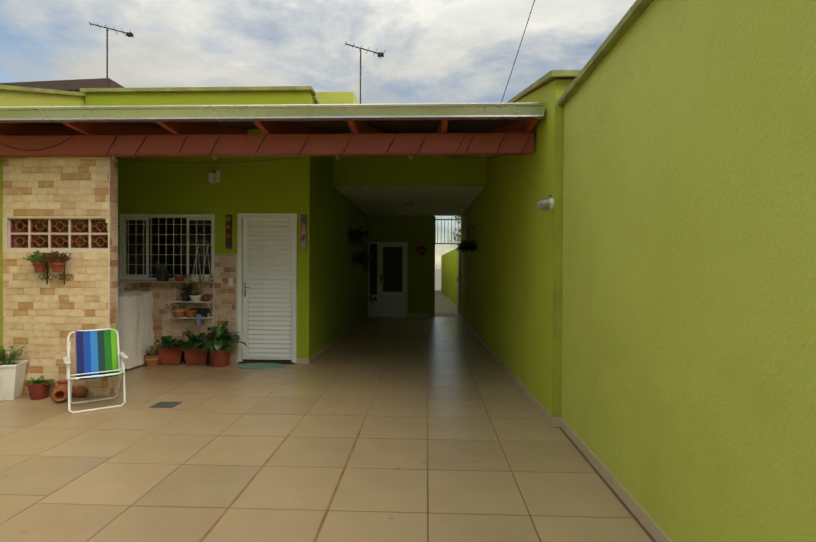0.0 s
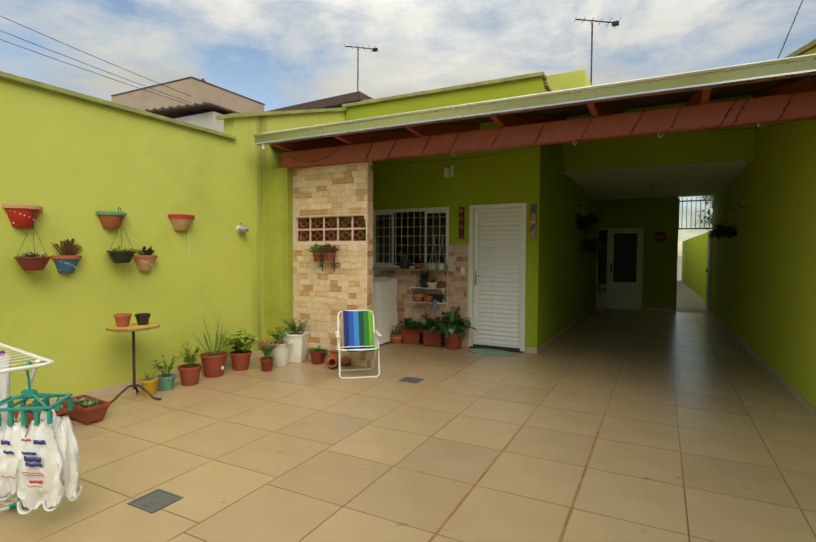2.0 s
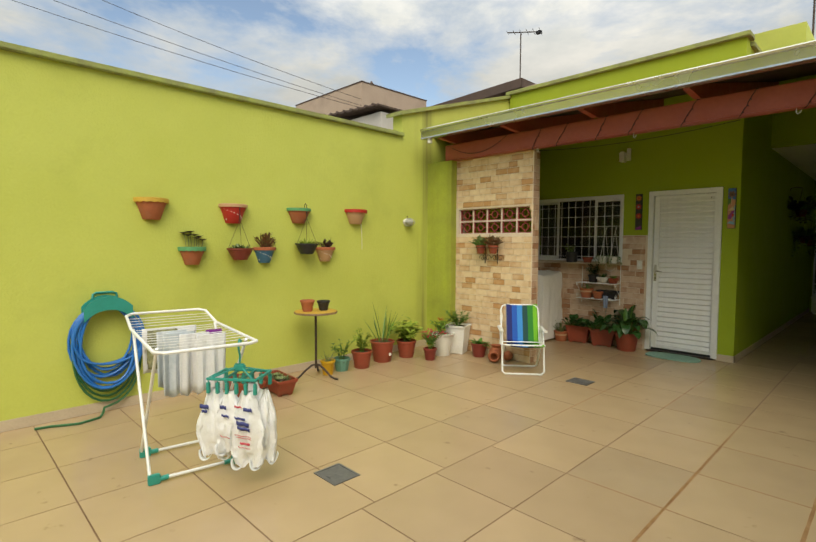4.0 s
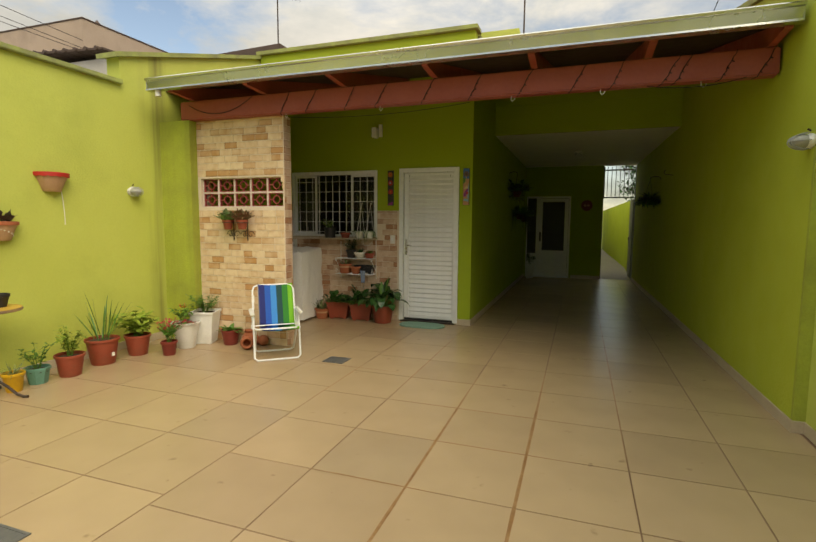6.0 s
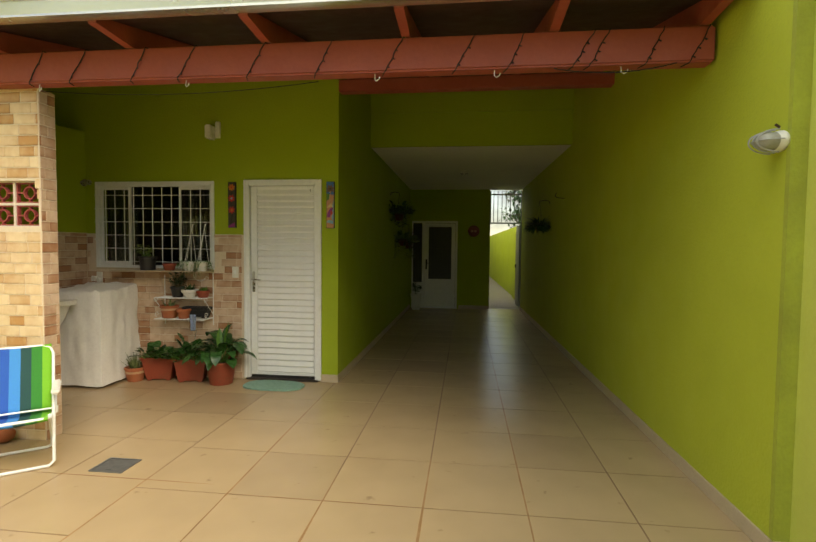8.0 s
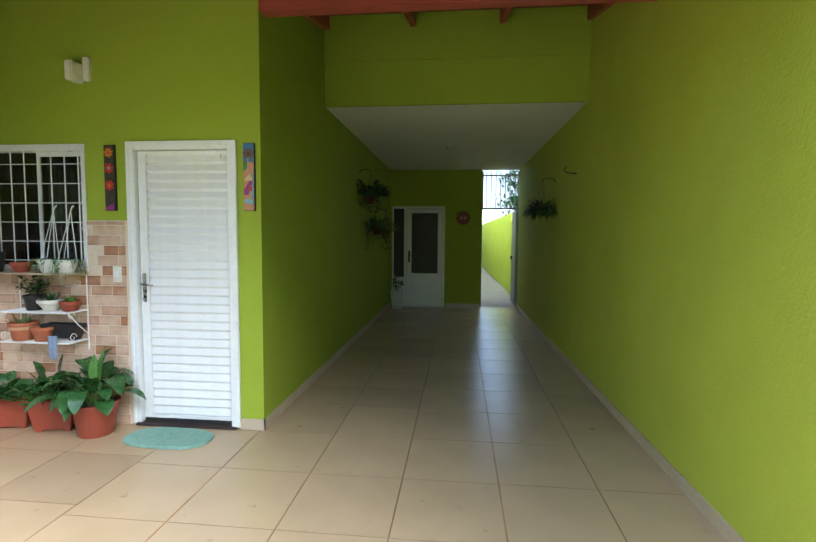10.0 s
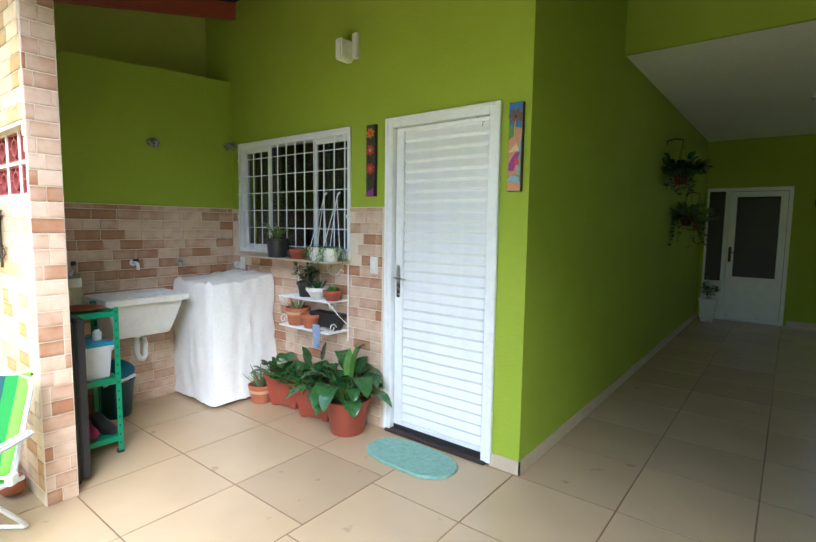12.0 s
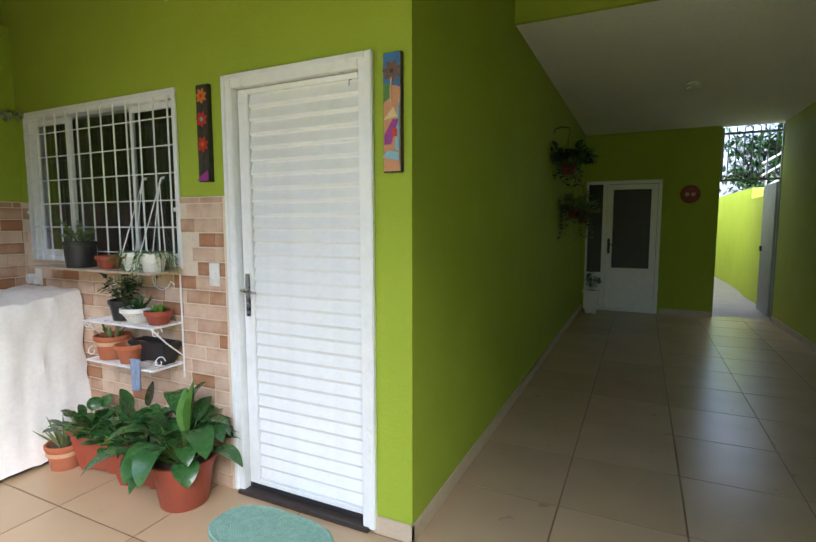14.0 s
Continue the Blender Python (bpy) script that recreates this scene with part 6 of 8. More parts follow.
# passage plants
def wall_basket(m, mat, label, w, bars=True):
    ob = empty("wall_basket", m, label, "hanging plant", "passage hanging plants")
    part("pot", turned([(0.05, -0.12), (0.055, -0.115), (0.085, -0.01), (0.09, 0), (0.08, 0), (0.075, -0.03)], 22), DARK_TERRA, ob)
    soil(ob, 0.075, -0.022)
    part("bracket", tubes([(-0.16, 0, 0.32), (-0.15, 0, 0.36), (-0.08, 0, 0.38), (0.0, 0, 0.36), (0.0, 0, 0.33)], r=0.006), IRON, ob)
    for k in range(3):
        a = 2 * math.pi * k / 3
        part("hanger_wire", tubes([(0.085 * math.cos(a), 0.085 * math.sin(a), 0), (0, 0, 0.33)], r=0.002, seg=5), IRON, ob)
    return ob


hb = wall_basket(pose(HOUSE_X + 0.16, 10.45, 2.04), LEAF_DARK, "hanging basket of dark round leaves on the passage wall", 0.3)
foliage(hb, LEAF_DARK, rg, -0.02, 150, 0.11, 0.08, 1.0, 0.5, 0.9, 0.09, segs=5, stems=0.17, full=0.6)
trailing(hb, LEAF_DARK, rg, 0.0, 0.08, 20, 0.30, 0.05, 0.04, 0.05)
hb = wall_basket(pose(HOUSE_X + 0.16, 11.0, 1.60), LEAF, "hanging basket with trailing variegated vine", 0.3)
foliage(hb, LEAF, rg, -0.02, 90, 0.10, 0.065, 1.0, 0.6, 0.9, 0.1, segs=5, stems=0.16)
trailing(hb, LEAF_DARK, rg, 0.0, 0.09, 24, 0.45, 0.055, 0.045, 0.10)
hb = wall_basket(pose(HOUSE_X + 0.16, 11.9, 1.55), LEAF, "small hanging basket with yellowish vine", 0.3)
foliage(hb, LEAF_LIGHT, rg, -0.02, 50, 0.11, 0.05, 1.0, 0.7, 0.6, 0.08, segs=4, stems=0.12)
fern = wall_basket(pose(right_x(10.1) - 0.17, 10.1, 1.86, 0, 0, 180), LEAF_DARK, "hanging basket of a dense dark fern", 0.4)
foliage(fern, LEAF_DARK, rg, -0.03, 330, 0.27, 0.026, 1.0, 0.4, 1.5, 0.07, segs=6, tip=0.3)
hk = tagged(part("wall_hook", tubes([(right_x(9.05), 9.05, 2.16), (right_x(9.05) - 0.10, 9.05, 2.17), (right_x(9.05) - 0.13, 9.05, 2.20), (right_x(9.05) - 0.11, 9.05, 2.24)], r=0.006), IRON), "empty iron plant hook on the passage wall", "hook")
ob = empty("potted_plant", pose(-1.55, 13.25, 0), "tall square white planter with dark glossy leaves", "potted plant")
bm = B()
trough(bm, 0.16, 0.16, 0.23, 0.23, 0.37, 0.004)
part("pot", bm, OFFWHITE, ob)
part("soil", boxes((-0.095, 0.095, -0.095, 0.095, 0.31, 0.35), bevel=0.006), SOIL, ob, "dark potting soil")
bush(ob, LEAF_DARK, rg, 0.34, 0.17, 0.38, 90, 0.09, 0.045, 8, LEAF_DARK)


# ---- floor fittings ----
for x0, x1, y0, y1, lab in ((-2.77, -2.545, 4.70, 4.90, "grey square metal floor drain"), (-2.86, -2.64, 1.645, 1.84, "grey square inspection cover in the tiles")):
    d = empty("floor_drain", pose((x0 + x1) / 2, (y0 + y1) / 2, 0.001), lab, "floor drain", "floor drains")
    w, h = (x1 - x0) / 2, (y1 - y0) / 2
    part("frame", boxes((-w, w, -h, -h + 0.014, 0, 0.006), (-w, w, h - 0.014, h, 0, 0.006), (-w, -w + 0.014, -h + 0.014, h - 0.014, 0, 0.006), (w - 0.014, w, -h + 0.014, h - 0.014, 0, 0.006)), DRAIN, d)
    part("cover", boxes((-w + 0.015, w - 0.015, -h + 0.015, h - 0.015, 0, 0.004)), DRAIN, d)
    part("lift_slot", boxes((-0.02, 0.02, -h + 0.03, -h + 0.036, 0.004, 0.0048)), BLACK_PL, d, "dark lifting slot")

bm = B()
n = 44
out = []
for i in range(n):
    a = 2 * math.pi * i / n
    c, s = math.cos(a), math.sin(a)
    out.append((math.copysign(abs(c) ** 0.7, c) * 0.315, math.copysign(abs(s) ** 0.75, s) * 0.165))
rings = [[bm.verts.new((x * k + rnd(-0.003, 0.003), y * k + rnd(-0.003, 0.003), z + rnd(0, 0.002))) for x, y in out] for k, z in ((1.0, 0.0), (1.0, 0.012), (0.965, 0.019), (0.92, 0.015), (0.75, 0.016), (0.5, 0.017), (0.2, 0.016))]
for a, b in zip(rings, rings[1:]):
    for i in range(n):
        bm.faces.new((a[i], a[(i + 1) % n], b[(i + 1) % n], b[i]))
bm.faces.new(rings[-1])
bm.faces.new(list(reversed(rings[0])))
mat_ob = tagged(part("door_mat", bm, MAT_PILE), "aqua oval bath-style mat on the floor before the door", "door mat")
mat_ob.matrix_basis = pose(-2.35, 6.69, 0.002, 0, 0, -1)

# ---- laundry corner ----
wm = empty("washing_machine", pose(-4.30, 6.63, 0), "washing machine under a wrinkled white fitted cover", "washing machine")
bm = B()
W, D, H = 0.60, 0.56, 0.95
rows_, cols_ = 16, 64
prev = None
wr = random.Random(9)
lev = []
for j in range(rows_ + 1):
    z = 0.025 + (H - 0.025) * j / rows_
    ring = []
    for i in range(cols_):
        a = 2 * math.pi * i / cols_
        c, s = math.cos(a), math.sin(a)
        k = 1.0 / max(abs(c), abs(s))
        x, y = c * k, s * k
        rr = max(0.0, abs(x) + abs(y) - 1.97) * 0.5
        x, y = x * (1 - rr), y * (1 - rr)
        flare = 0.012 * (1 - j / rows_) * (1 + 0.4 * math.sin(i * 0.9) * math.cos(i * 0.37))
        rip = 0.005 * math.sin(z * 23 + i * 0.5) * math.sin(i * 0.61 + 1.3) + 0.007 * noise.noise((i * 0.35, z * 3, 1.7)) + 0.011 * noise.noise((i * 0.55, z * 6, 5.2)) + 0.009 * noise.noise((i * 1.3, z * 15, 2.2))
        ring.append(bm.verts.new((x * (W / 2 + flare + rip), y * (D / 2 + flare + rip), z + (0.005 * math.sin(i * 0.55) if j == 0 else 0))))
    lev.append(ring)
top = []
for k, dz in ((0.97, 0.022), (0.8, 0.035), (0.55, 0.05), (0.25, 0.055)):
    ring = []
    for i, v in enumerate(lev[-1]):
        y = v.co.y * k
        ring.append(bm.verts.new((v.co.x * k, y, H + dz + 0.07 * max(0.0, y / D + 0.12) + 0.032 * noise.noise((v.co.x * k * 14, y * 14, 3.1)))))
    lev.append(ring)
for a, b in zip(lev, lev[1:]):
    for i in range(cols_):
        bm.faces.new((a[i], a[(i + 1) % cols_], b[(i + 1) % cols_], b[i]))
bm.faces.new(lev[-1])
part("cover", bm, COVER, wm, "wrinkled white vinyl cover")
part("cover_flap", boxes((-0.20, 0.24, -0.275, -0.262, 0.86, 0.935), bevel=0.005), COVER, wm, "folded front flap")
for sx in (-1, 1):
    for sy in (-1, 1):
        part("foot", turned([(0.018, 0), (0.022, 0.004), (0.022, 0.06)], 12, (sx * 0.225, sy * 0.225, 0)), BLACK_PL, wm)
part("body", boxes((-0.24, 0.24, -0.24, 0.24, 0.055, 0.86), bevel=0.01), OFFWHITE, wm)

tk = empty("laundry_sink", pose(LAUNDRY + 0.012, 5.975, 0), "white plastic laundry sink on the tiled wall", "sink")
bm = B()


def rect(bm, x0, x1, w, z, n=6, r=0.03):
    """A rounded rectangle ring from the wall outwards."""
    pts = []
    for cx, cy, a0 in ((x1 - r, w / 2 - r, 0), (x0 + r, w / 2 - r, 90), (x0 + r, -w / 2 + r, 180), (x1 - r, -w / 2 + r, 270)):
        for i in range(n):
            a = radians(a0 + 90 * i / (n - 1))
            pts.append(bm.verts.new((cx + r * math.cos(a), cy + r * math.sin(a), z)))
    return pts


lv = [rect(bm, 0.06, 0.30, 0.40, 0.60), rect(bm, 0.02, 0.36, 0.46, 0.72), rect(bm, 0.01, 0.40, 0.52, 0.85), rect(bm, 0.0, 0.44, 0.585, 0.858), rect(bm, 0.0, 0.445, 0.59, 0.90), rect(bm, 0.012, 0.432, 0.565, 0.905), rect(bm, 0.05, 0.40, 0.51, 0.885), rect(bm, 0.06, 0.36, 0.44, 0.72), rect(bm, 0.09, 0.28, 0.36, 0.64)]
for a, b in zip(lv, lv[1:]):
    for i in range(len(a)):
        bm.faces.new((a[i], a[(i + 1) % len(a)], b[(i + 1) % len(b)], b[i]))
bm.faces.new(list(reversed(lv[0])))
bm.faces.new(lv[-1])
part("basin", bm, OFFWHITE, tk)
part("drain_pipe", tubes([(0.17, 0.0, 0.60), (0.17, 0.0, 0.44), (0.165, 0.02, 0.40), (0.15, 0.05, 0.385), (0.135, 0.075, 0.41), (0.13, 0.08, 0.50), (0.11, 0.08, 0.53), (0.0, 0.08, 0.53)], r=0.02, seg=12), OFFWHITE, tk, "white plastic trap")
part("nut", turned([(0.028, 0), (0.03, 0.01), (0.028, 0.03)], 12, (0.17, 0, 0.565)), OFFWHITE, tk)
for y, dark, lab in ((6.04, True, "white plastic wall tap over the sink"), (6.40, False, "grey metal wall tap over the washing machine")):
    tp = empty("wall_tap", pose(LAUNDRY + 0.012, y, 1.12), lab, "tap", "wall taps")
    m1 = WHITE_METAL if dark else CHROME
    part("flange", lathe(B(), [(0.024, 0), (0.024, 0.006), (0.012, 0.01)], 14, m=pose(0, 0, 0, 0, 90, 0)), m1, tp)
    part("spout", tubes([(0, 0, 0), (0.07, 0, 0), (0.09, 0, -0.012), (0.095, 0, -0.05)], r=0.011, seg=10), m1, tp)
    part("handle", boxes((0.05, 0.075, -0.024, 0.024, 0.016, 0.034), bevel=0.006), BLACK_PL if dark else CHROME, tp)

gr = empty("metal_shelf", pose(-3.975, 5.455, 0), "green painted slotted steel shelf with three tiers", "shelf")
hx, hy = 0.185, 0.155
bm = None
for sx in (-1, 1):
    for sy in (-1, 1):
        bm = B()
        x, y = sx * hx, sy * hy
        box(bm, *sorted((x, x - sx * 0.03)), *sorted((y, y - sy * 0.003)), 0.0, 0.92)
        box(bm, *sorted((x, x - sx * 0.003)), *sorted((y - sy * 0.003, y - sy * 0.03)), 0.0, 0.92)
        post = part("post", bm, GREEN_RACK, gr)
        part("foot", boxes((*sorted((x + sx * 0.002, x - sx * 0.032)), *sorted((y + sy * 0.002, y - sy * 0.032)), 0.0, 0.02), bevel=0.002), BLACK_PL, post, "black plastic foot")
        bmh = B()
        for z in [0.06 + 0.055 * i for i in range(16)]:
            box(bmh, *sorted((x + sx * 0.0006, x)), *sorted((y - sy * 0.012, y - sy * 0.02)), z, z + 0.014)
        tagged(part("slots", bmh, BLACK_PL, post, "dark bolt slots"), kind="stuff")
for z in (0.11, 0.48, 0.895):
    part("shelf_panel", boxes((-hx + 0.004, hx - 0.004, -hy + 0.004, hy - 0.004, z + 0.0, z + 0.004), (-hx + 0.0035, -hx + 0.008, -hy + 0.004, hy - 0.004, z - 0.03, z), (hx - 0.008, hx - 0.0035, -hy + 0.004, hy - 0.004, z - 0.03, z),
                              (-hx + 0.008, hx - 0.008, -hy + 0.0035, -hy + 0.007, z - 0.03, z), (-hx + 0.008, hx - 0.008, hy - 0.007, hy - 0.0035, z - 0.03, z)), GREEN_RACK, gr)
GX_, GY_ = -3.975, 5.455
bx = empty("storage_box", pose(GX_ + 0.03, GY_ + 0.01, 0.485), "frosted plastic box with blue lid and cleaning bottles", "storage box")
bm = B()
trough(bm, 0.22, 0.20, 0.25, 0.235, 0.20, 0.0)
part("box", bm, CLEAR_BOX, bx)
part("lid", boxes((-0.135, 0.135, -0.127, 0.127, 0.201, 0.222), bevel=0.006), material("sky_blue_plastic", (0.03, 0.30, 0.50), rough=0.4), bx, "bright sky-blue lid")
for x, y, hgt, mt, lab in ((0.03, -0.06, 0.10, RED_GLAZE, "red bottle standing on a box"), (0.02, 0.07, 0.08, OFFWHITE, "white spray bottle standing on a box"), (-0.05, -0.02, 0.13, BLACK_PL, "dark bottle standing on a box")):
    bo = empty("cleaning_bottle", pose(GX_ + 0.03 + x, GY_ + 0.01 + y, 0.708), lab, "bottle", "cleaning bottles")
    part("body", turned([(0.024, 0), (0.026, 0.004), (0.026, hgt * 0.6), (0.012, hgt * 0.8), (0.012, hgt * 0.86)], 16), mt, bo)
    part("cap", turned([(0.014, hgt * 0.86), (0.014, hgt), (0.002, hgt)], 12), BLACK_PL if mt is not OFFWHITE else TEAL_PL, bo)
bt = empty("glass_bottle", pose(GX_ - 0.10, GY_ + 0.02, 0.900), "clear glass bottle with a white label and black cap", "bottle")
part("body", turned([(0.034, 0), (0.037, 0.006), (0.037, 0.17), (0.03, 0.20), (0.013, 0.235), (0.013, 0.27)], 20), BOTTLE, bt)
part("label", turned([(0.0375, 0.13), (0.0378, 0.131), (0.0378, 0.185), (0.034, 0.186)], 20), WHITE_DOT, bt, "white paper label")
part("cap", turned([(0.015, 0.265), (0.015, 0.29), (0.002, 0.29)], 12), BLACK_PL, bt)
tagged(part("clay_saucer", turned([(0.09, 0), (0.115, 0.016), (0.122, 0.018), (0.115, 0.02), (0.085, 0.008), (0.002, 0.008)], 28), CLAY), "terracotta saucer lying on the green shelf", "saucer").location = (GX_ + 0.05, GY_ - 0.0, 0.900)


def shoe(m, upper, sole, label):
    ob = empty("shoe", m, label, "shoe", "shoes on the shelf")
    sec = [(0.0, 0.030, 0.075), (0.03, 0.036, 0.09), (0.08, 0.036, 0.075), (0.13, 0.040, 0.06), (0.18, 0.045, 0.045), (0.23, 0.040, 0.035), (0.262, 0.018, 0.022)]
    for nm, mt, lo, hi in (("upper", upper, 0.02, 1.0), ("sole", sole, 0.0, None)):
        bm = B()
        rings = []
        for x, w, h in sec:
            top = 0.022 if hi is None else h
            ww = w + (0.004 if hi is None else 0)
            rings.append([bm.verts.new((x, ww * math.cos(a), lo + (top - lo) * (0.5 + 0.5 * math.sin(a)) if hi else 0.011 + 0.011 * math.sin(a))) for a in [2 * math.pi * k / 12 for k in range(12)]])
        for a, b in zip(rings, rings[1:]):
            for k in range(12):
                bm.faces.new((a[k], a[(k + 1) % 12], b[(k + 1) % 12], b[k]))
        bm.faces.new(rings[0])
        bm.faces.new(list(reversed(rings[-1])))
        part(nm, bm, mt, ob)
    part("laces", tubes(*[[(0.10 + 0.022 * k, -0.022, 0.062 - 0.006 * k), (0.105 + 0.022 * k, 0, 0.071 - 0.006 * k), (0.10 + 0.022 * k, 0.022, 0.062 - 0.006 * k)] for k in range(3)], r=0.003, seg=5), sole, ob)


shoe(pose(GX_ - 0.10, GY_ - 0.085, 0.115, 0, 0, 4), BLACK_PL, PINK, "black sports shoe with pink sole on the shelf")
shoe(pose(GX_ - 0.10, GY_ + 0.015, 0.115, 0, 0, -3), PINK, BLACK_PL, "pink and black sports shoe on the shelf")
shoe(pose(GX_ - 0.11, GY_ + 0.10, 0.115, 0, 0, 2), BLACK_PL, BLACK_PL, "black shoe on the bottom shelf")
tagged(part("folding_board", boxes((-3.66, -3.54, 5.256, 5.272, 0.02, 0.90), (-3.66, -3.54, 5.30, 5.345, 0.03, 0.92), (-3.65, -3.63, 5.272, 5.30, 0.0, 0.9), (-3.57, -3.55, 5.272, 5.30, 0.0, 0.9), bevel=0.007), BLACK_PL), "dark folded board standing behind the tiled screen", "folding board")
bk = empty("bucket", pose(-4.46, 5.82, 0) @ Matrix.Scale(0.9, 4), "dark teal bucket with a teal cloth over it", "bucket")
part("body", turned([(0.11, 0), (0.115, 0.006), (0.145, 0.29), (0.152, 0.292), (0.152, 0.305), (0.14, 0.305), (0.135, 0.26)], 28), material("dark_teal_plastic", (0.006, 0.045, 0.055), rough=0.4), bk)
bm = B()
bmesh.ops.create_uvsphere(bm, u_segments=22, v_segments=12, radius=0.15)
for v in bm.verts:
    n_ = noise.noise(v.co * 9) * 0.03
    v.co = Vector((v.co.x * 0.98, v.co.y * 0.95, v.co.z * 0.62)) * (1 + n_ * 3)
    v.co.z += 0.37
part("cloth", bm, material("teal_cloth", (0.012, 0.13, 0.19), rough=0.9, bump=0.4), bk, "crumpled teal cloth")
part("rag", tubes([(0.10, -0.12, 0.30), (0.13, 0.0, 0.315), (0.10, 0.12, 0.335)], r=0.016, seg=8), CLOTH_W, bk, "white rag at the rim")

# ---- striped folding chair ----
CH = pose(-3.215, 4.595, 0, 0, 0, 40.0) @ Matrix.Diagonal((0.96, 0.97, 0.95, 1))
ch = empty("folding_chair", CH, "low folding beach chair with blue and green striped fabric", "chair")
w2 = 0.235
part("front_leg", tubes([(-w2, 0.12, 0.50), (-w2, 0.06, 0.30), (-w2, 0.0, 0.04), (-w2 + 0.03, -0.005, 0.012), (w2 - 0.03, -0.005, 0.012), (w2, 0.0, 0.04), (w2, 0.06, 0.30), (w2, 0.12, 0.50)], r=0.0105, seg=10), WHITE_METAL, ch)
part("rear_leg", tubes([(-w2 + 0.025, 0.10, 0.33), (-w2 + 0.025, 0.30, 0.10), (-w2 + 0.03, 0.36, 0.03), (-w2 + 0.06, 0.375, 0.012), (w2 - 0.06, 0.375, 0.012), (w2 - 0.03, 0.36, 0.03), (w2 - 0.025, 0.30, 0.10), (w2 - 0.025, 0.10, 0.33)], r=0.0105, seg=10), WHITE_METAL, ch)
part("back_frame", tubes([(-w2 + 0.012, 0.27, 0.30), (-w2 + 0.012, 0.34, 0.50), (-w2 + 0.012, 0.415, 0.70), (-w2 + 0.03, 0.432, 0.745), (-w2 + 0.08, 0.44, 0.76), (w2 - 0.08, 0.44, 0.76), (w2 - 0.03, 0.432, 0.745), (w2 - 0.012, 0.415, 0.70), (w2 - 0.012, 0.34, 0.50), (w2 - 0.012, 0.27, 0.30)], r=0.0105, seg=10), WHITE_METAL, ch)
part("seat_frame", tubes([(-w2 + 0.012, 0.33, 0.29), (-w2 + 0.012, -0.06, 0.36), (-w2 + 0.05, -0.10, 0.365), (w2 - 0.05, -0.10, 0.365), (w2 - 0.012, -0.06, 0.36), (w2 - 0.012, 0.33, 0.29)], r=0.0105, seg=10), WHITE_METAL, ch)
part("cross_rod", tubes([(-w2, 0.245, 0.335), (w2, 0.245, 0.335)], r=0.007), WHITE_METAL, ch)
for s in (-1, 1):
    part("armrest", boxes((s * (w2 + 0.012) - 0.024, s * (w2 + 0.012) + 0.024, 0.02, 0.36, 0.487, 0.515), bevel=0.009), OFFWHITE, ch, "white plastic armrest")
    part("hinge", boxes((s * w2 - 0.017, s * w2 + 0.017, 0.225, 0.275, 0.30, 0.352), bevel=0.006), OFFWHITE, ch, "white plastic hinge")
    part("arm_strut", tubes([(s * (w2 + 0.004), 0.30, 0.49), (s * (w2 + 0.004), 0.24, 0.33)], r=0.007), WHITE_METAL, ch)


def sling(pts, name, x0=-0.165, x1=0.212):
    bm = B()
    cols = 14
    rows_ = []
    for y, z in pts:
        rows_.append([bm.verts.new((x0 + (x1 - x0) * i / cols, y, z - 0.012 * math.sin(math.pi * i / cols))) for i in range(cols + 1)])
    for a, b in zip(rows_, rows_[1:]):
        for i in range(cols):
            bm.faces.new((a[i], a[i + 1], b[i + 1], b[i]))
    o = part(name, bm, CHAIR_FABRIC, ch, "striped blue and green fabric")
    o.modifiers.new("thick", "SOLIDIFY").thickness = 0.003
    return o


sling([(0.452, 0.755), (0.442, 0.772), (0.430, 0.768), (0.405, 0.69), (0.365, 0.59), (0.325, 0.48), (0.285, 0.37), (0.262, 0.315)], "back_sling")
sling([(0.262, 0.315), (0.20, 0.312), (0.12, 0.322), (0.04, 0.338), (-0.04, 0.358), (-0.095, 0.378), (-0.113, 0.366), (-0.105, 0.352)], "seat_sling")
part("tag", boxes((-0.235, -0.205, 0.37, 0.373, 0.58, 0.66), bevel=0.001), WHITE_DOT, ch, "white sewn label")

# ---- hose on its holder ----
hs = empty("garden_hose", pose(LEFT, 1.03, 0), "coiled blue garden hose with green hose on a teal holder", "garden hose")


def prism(bm, outline, x0, x1):
    """An outline in y and z drawn out from x0 to x1."""
    a = [bm.verts.new((x0, y, z)) for y, z in outline]
    b = [bm.verts.new((x1, y, z)) for y, z in outline]
    for k in range(len(a)):
        bm.faces.new((a[k], a[(k + 1) % len(a)], b[(k + 1) % len(b)], b[k]))
    bm.faces.new(a)
    bm.faces.new(list(reversed(b)))


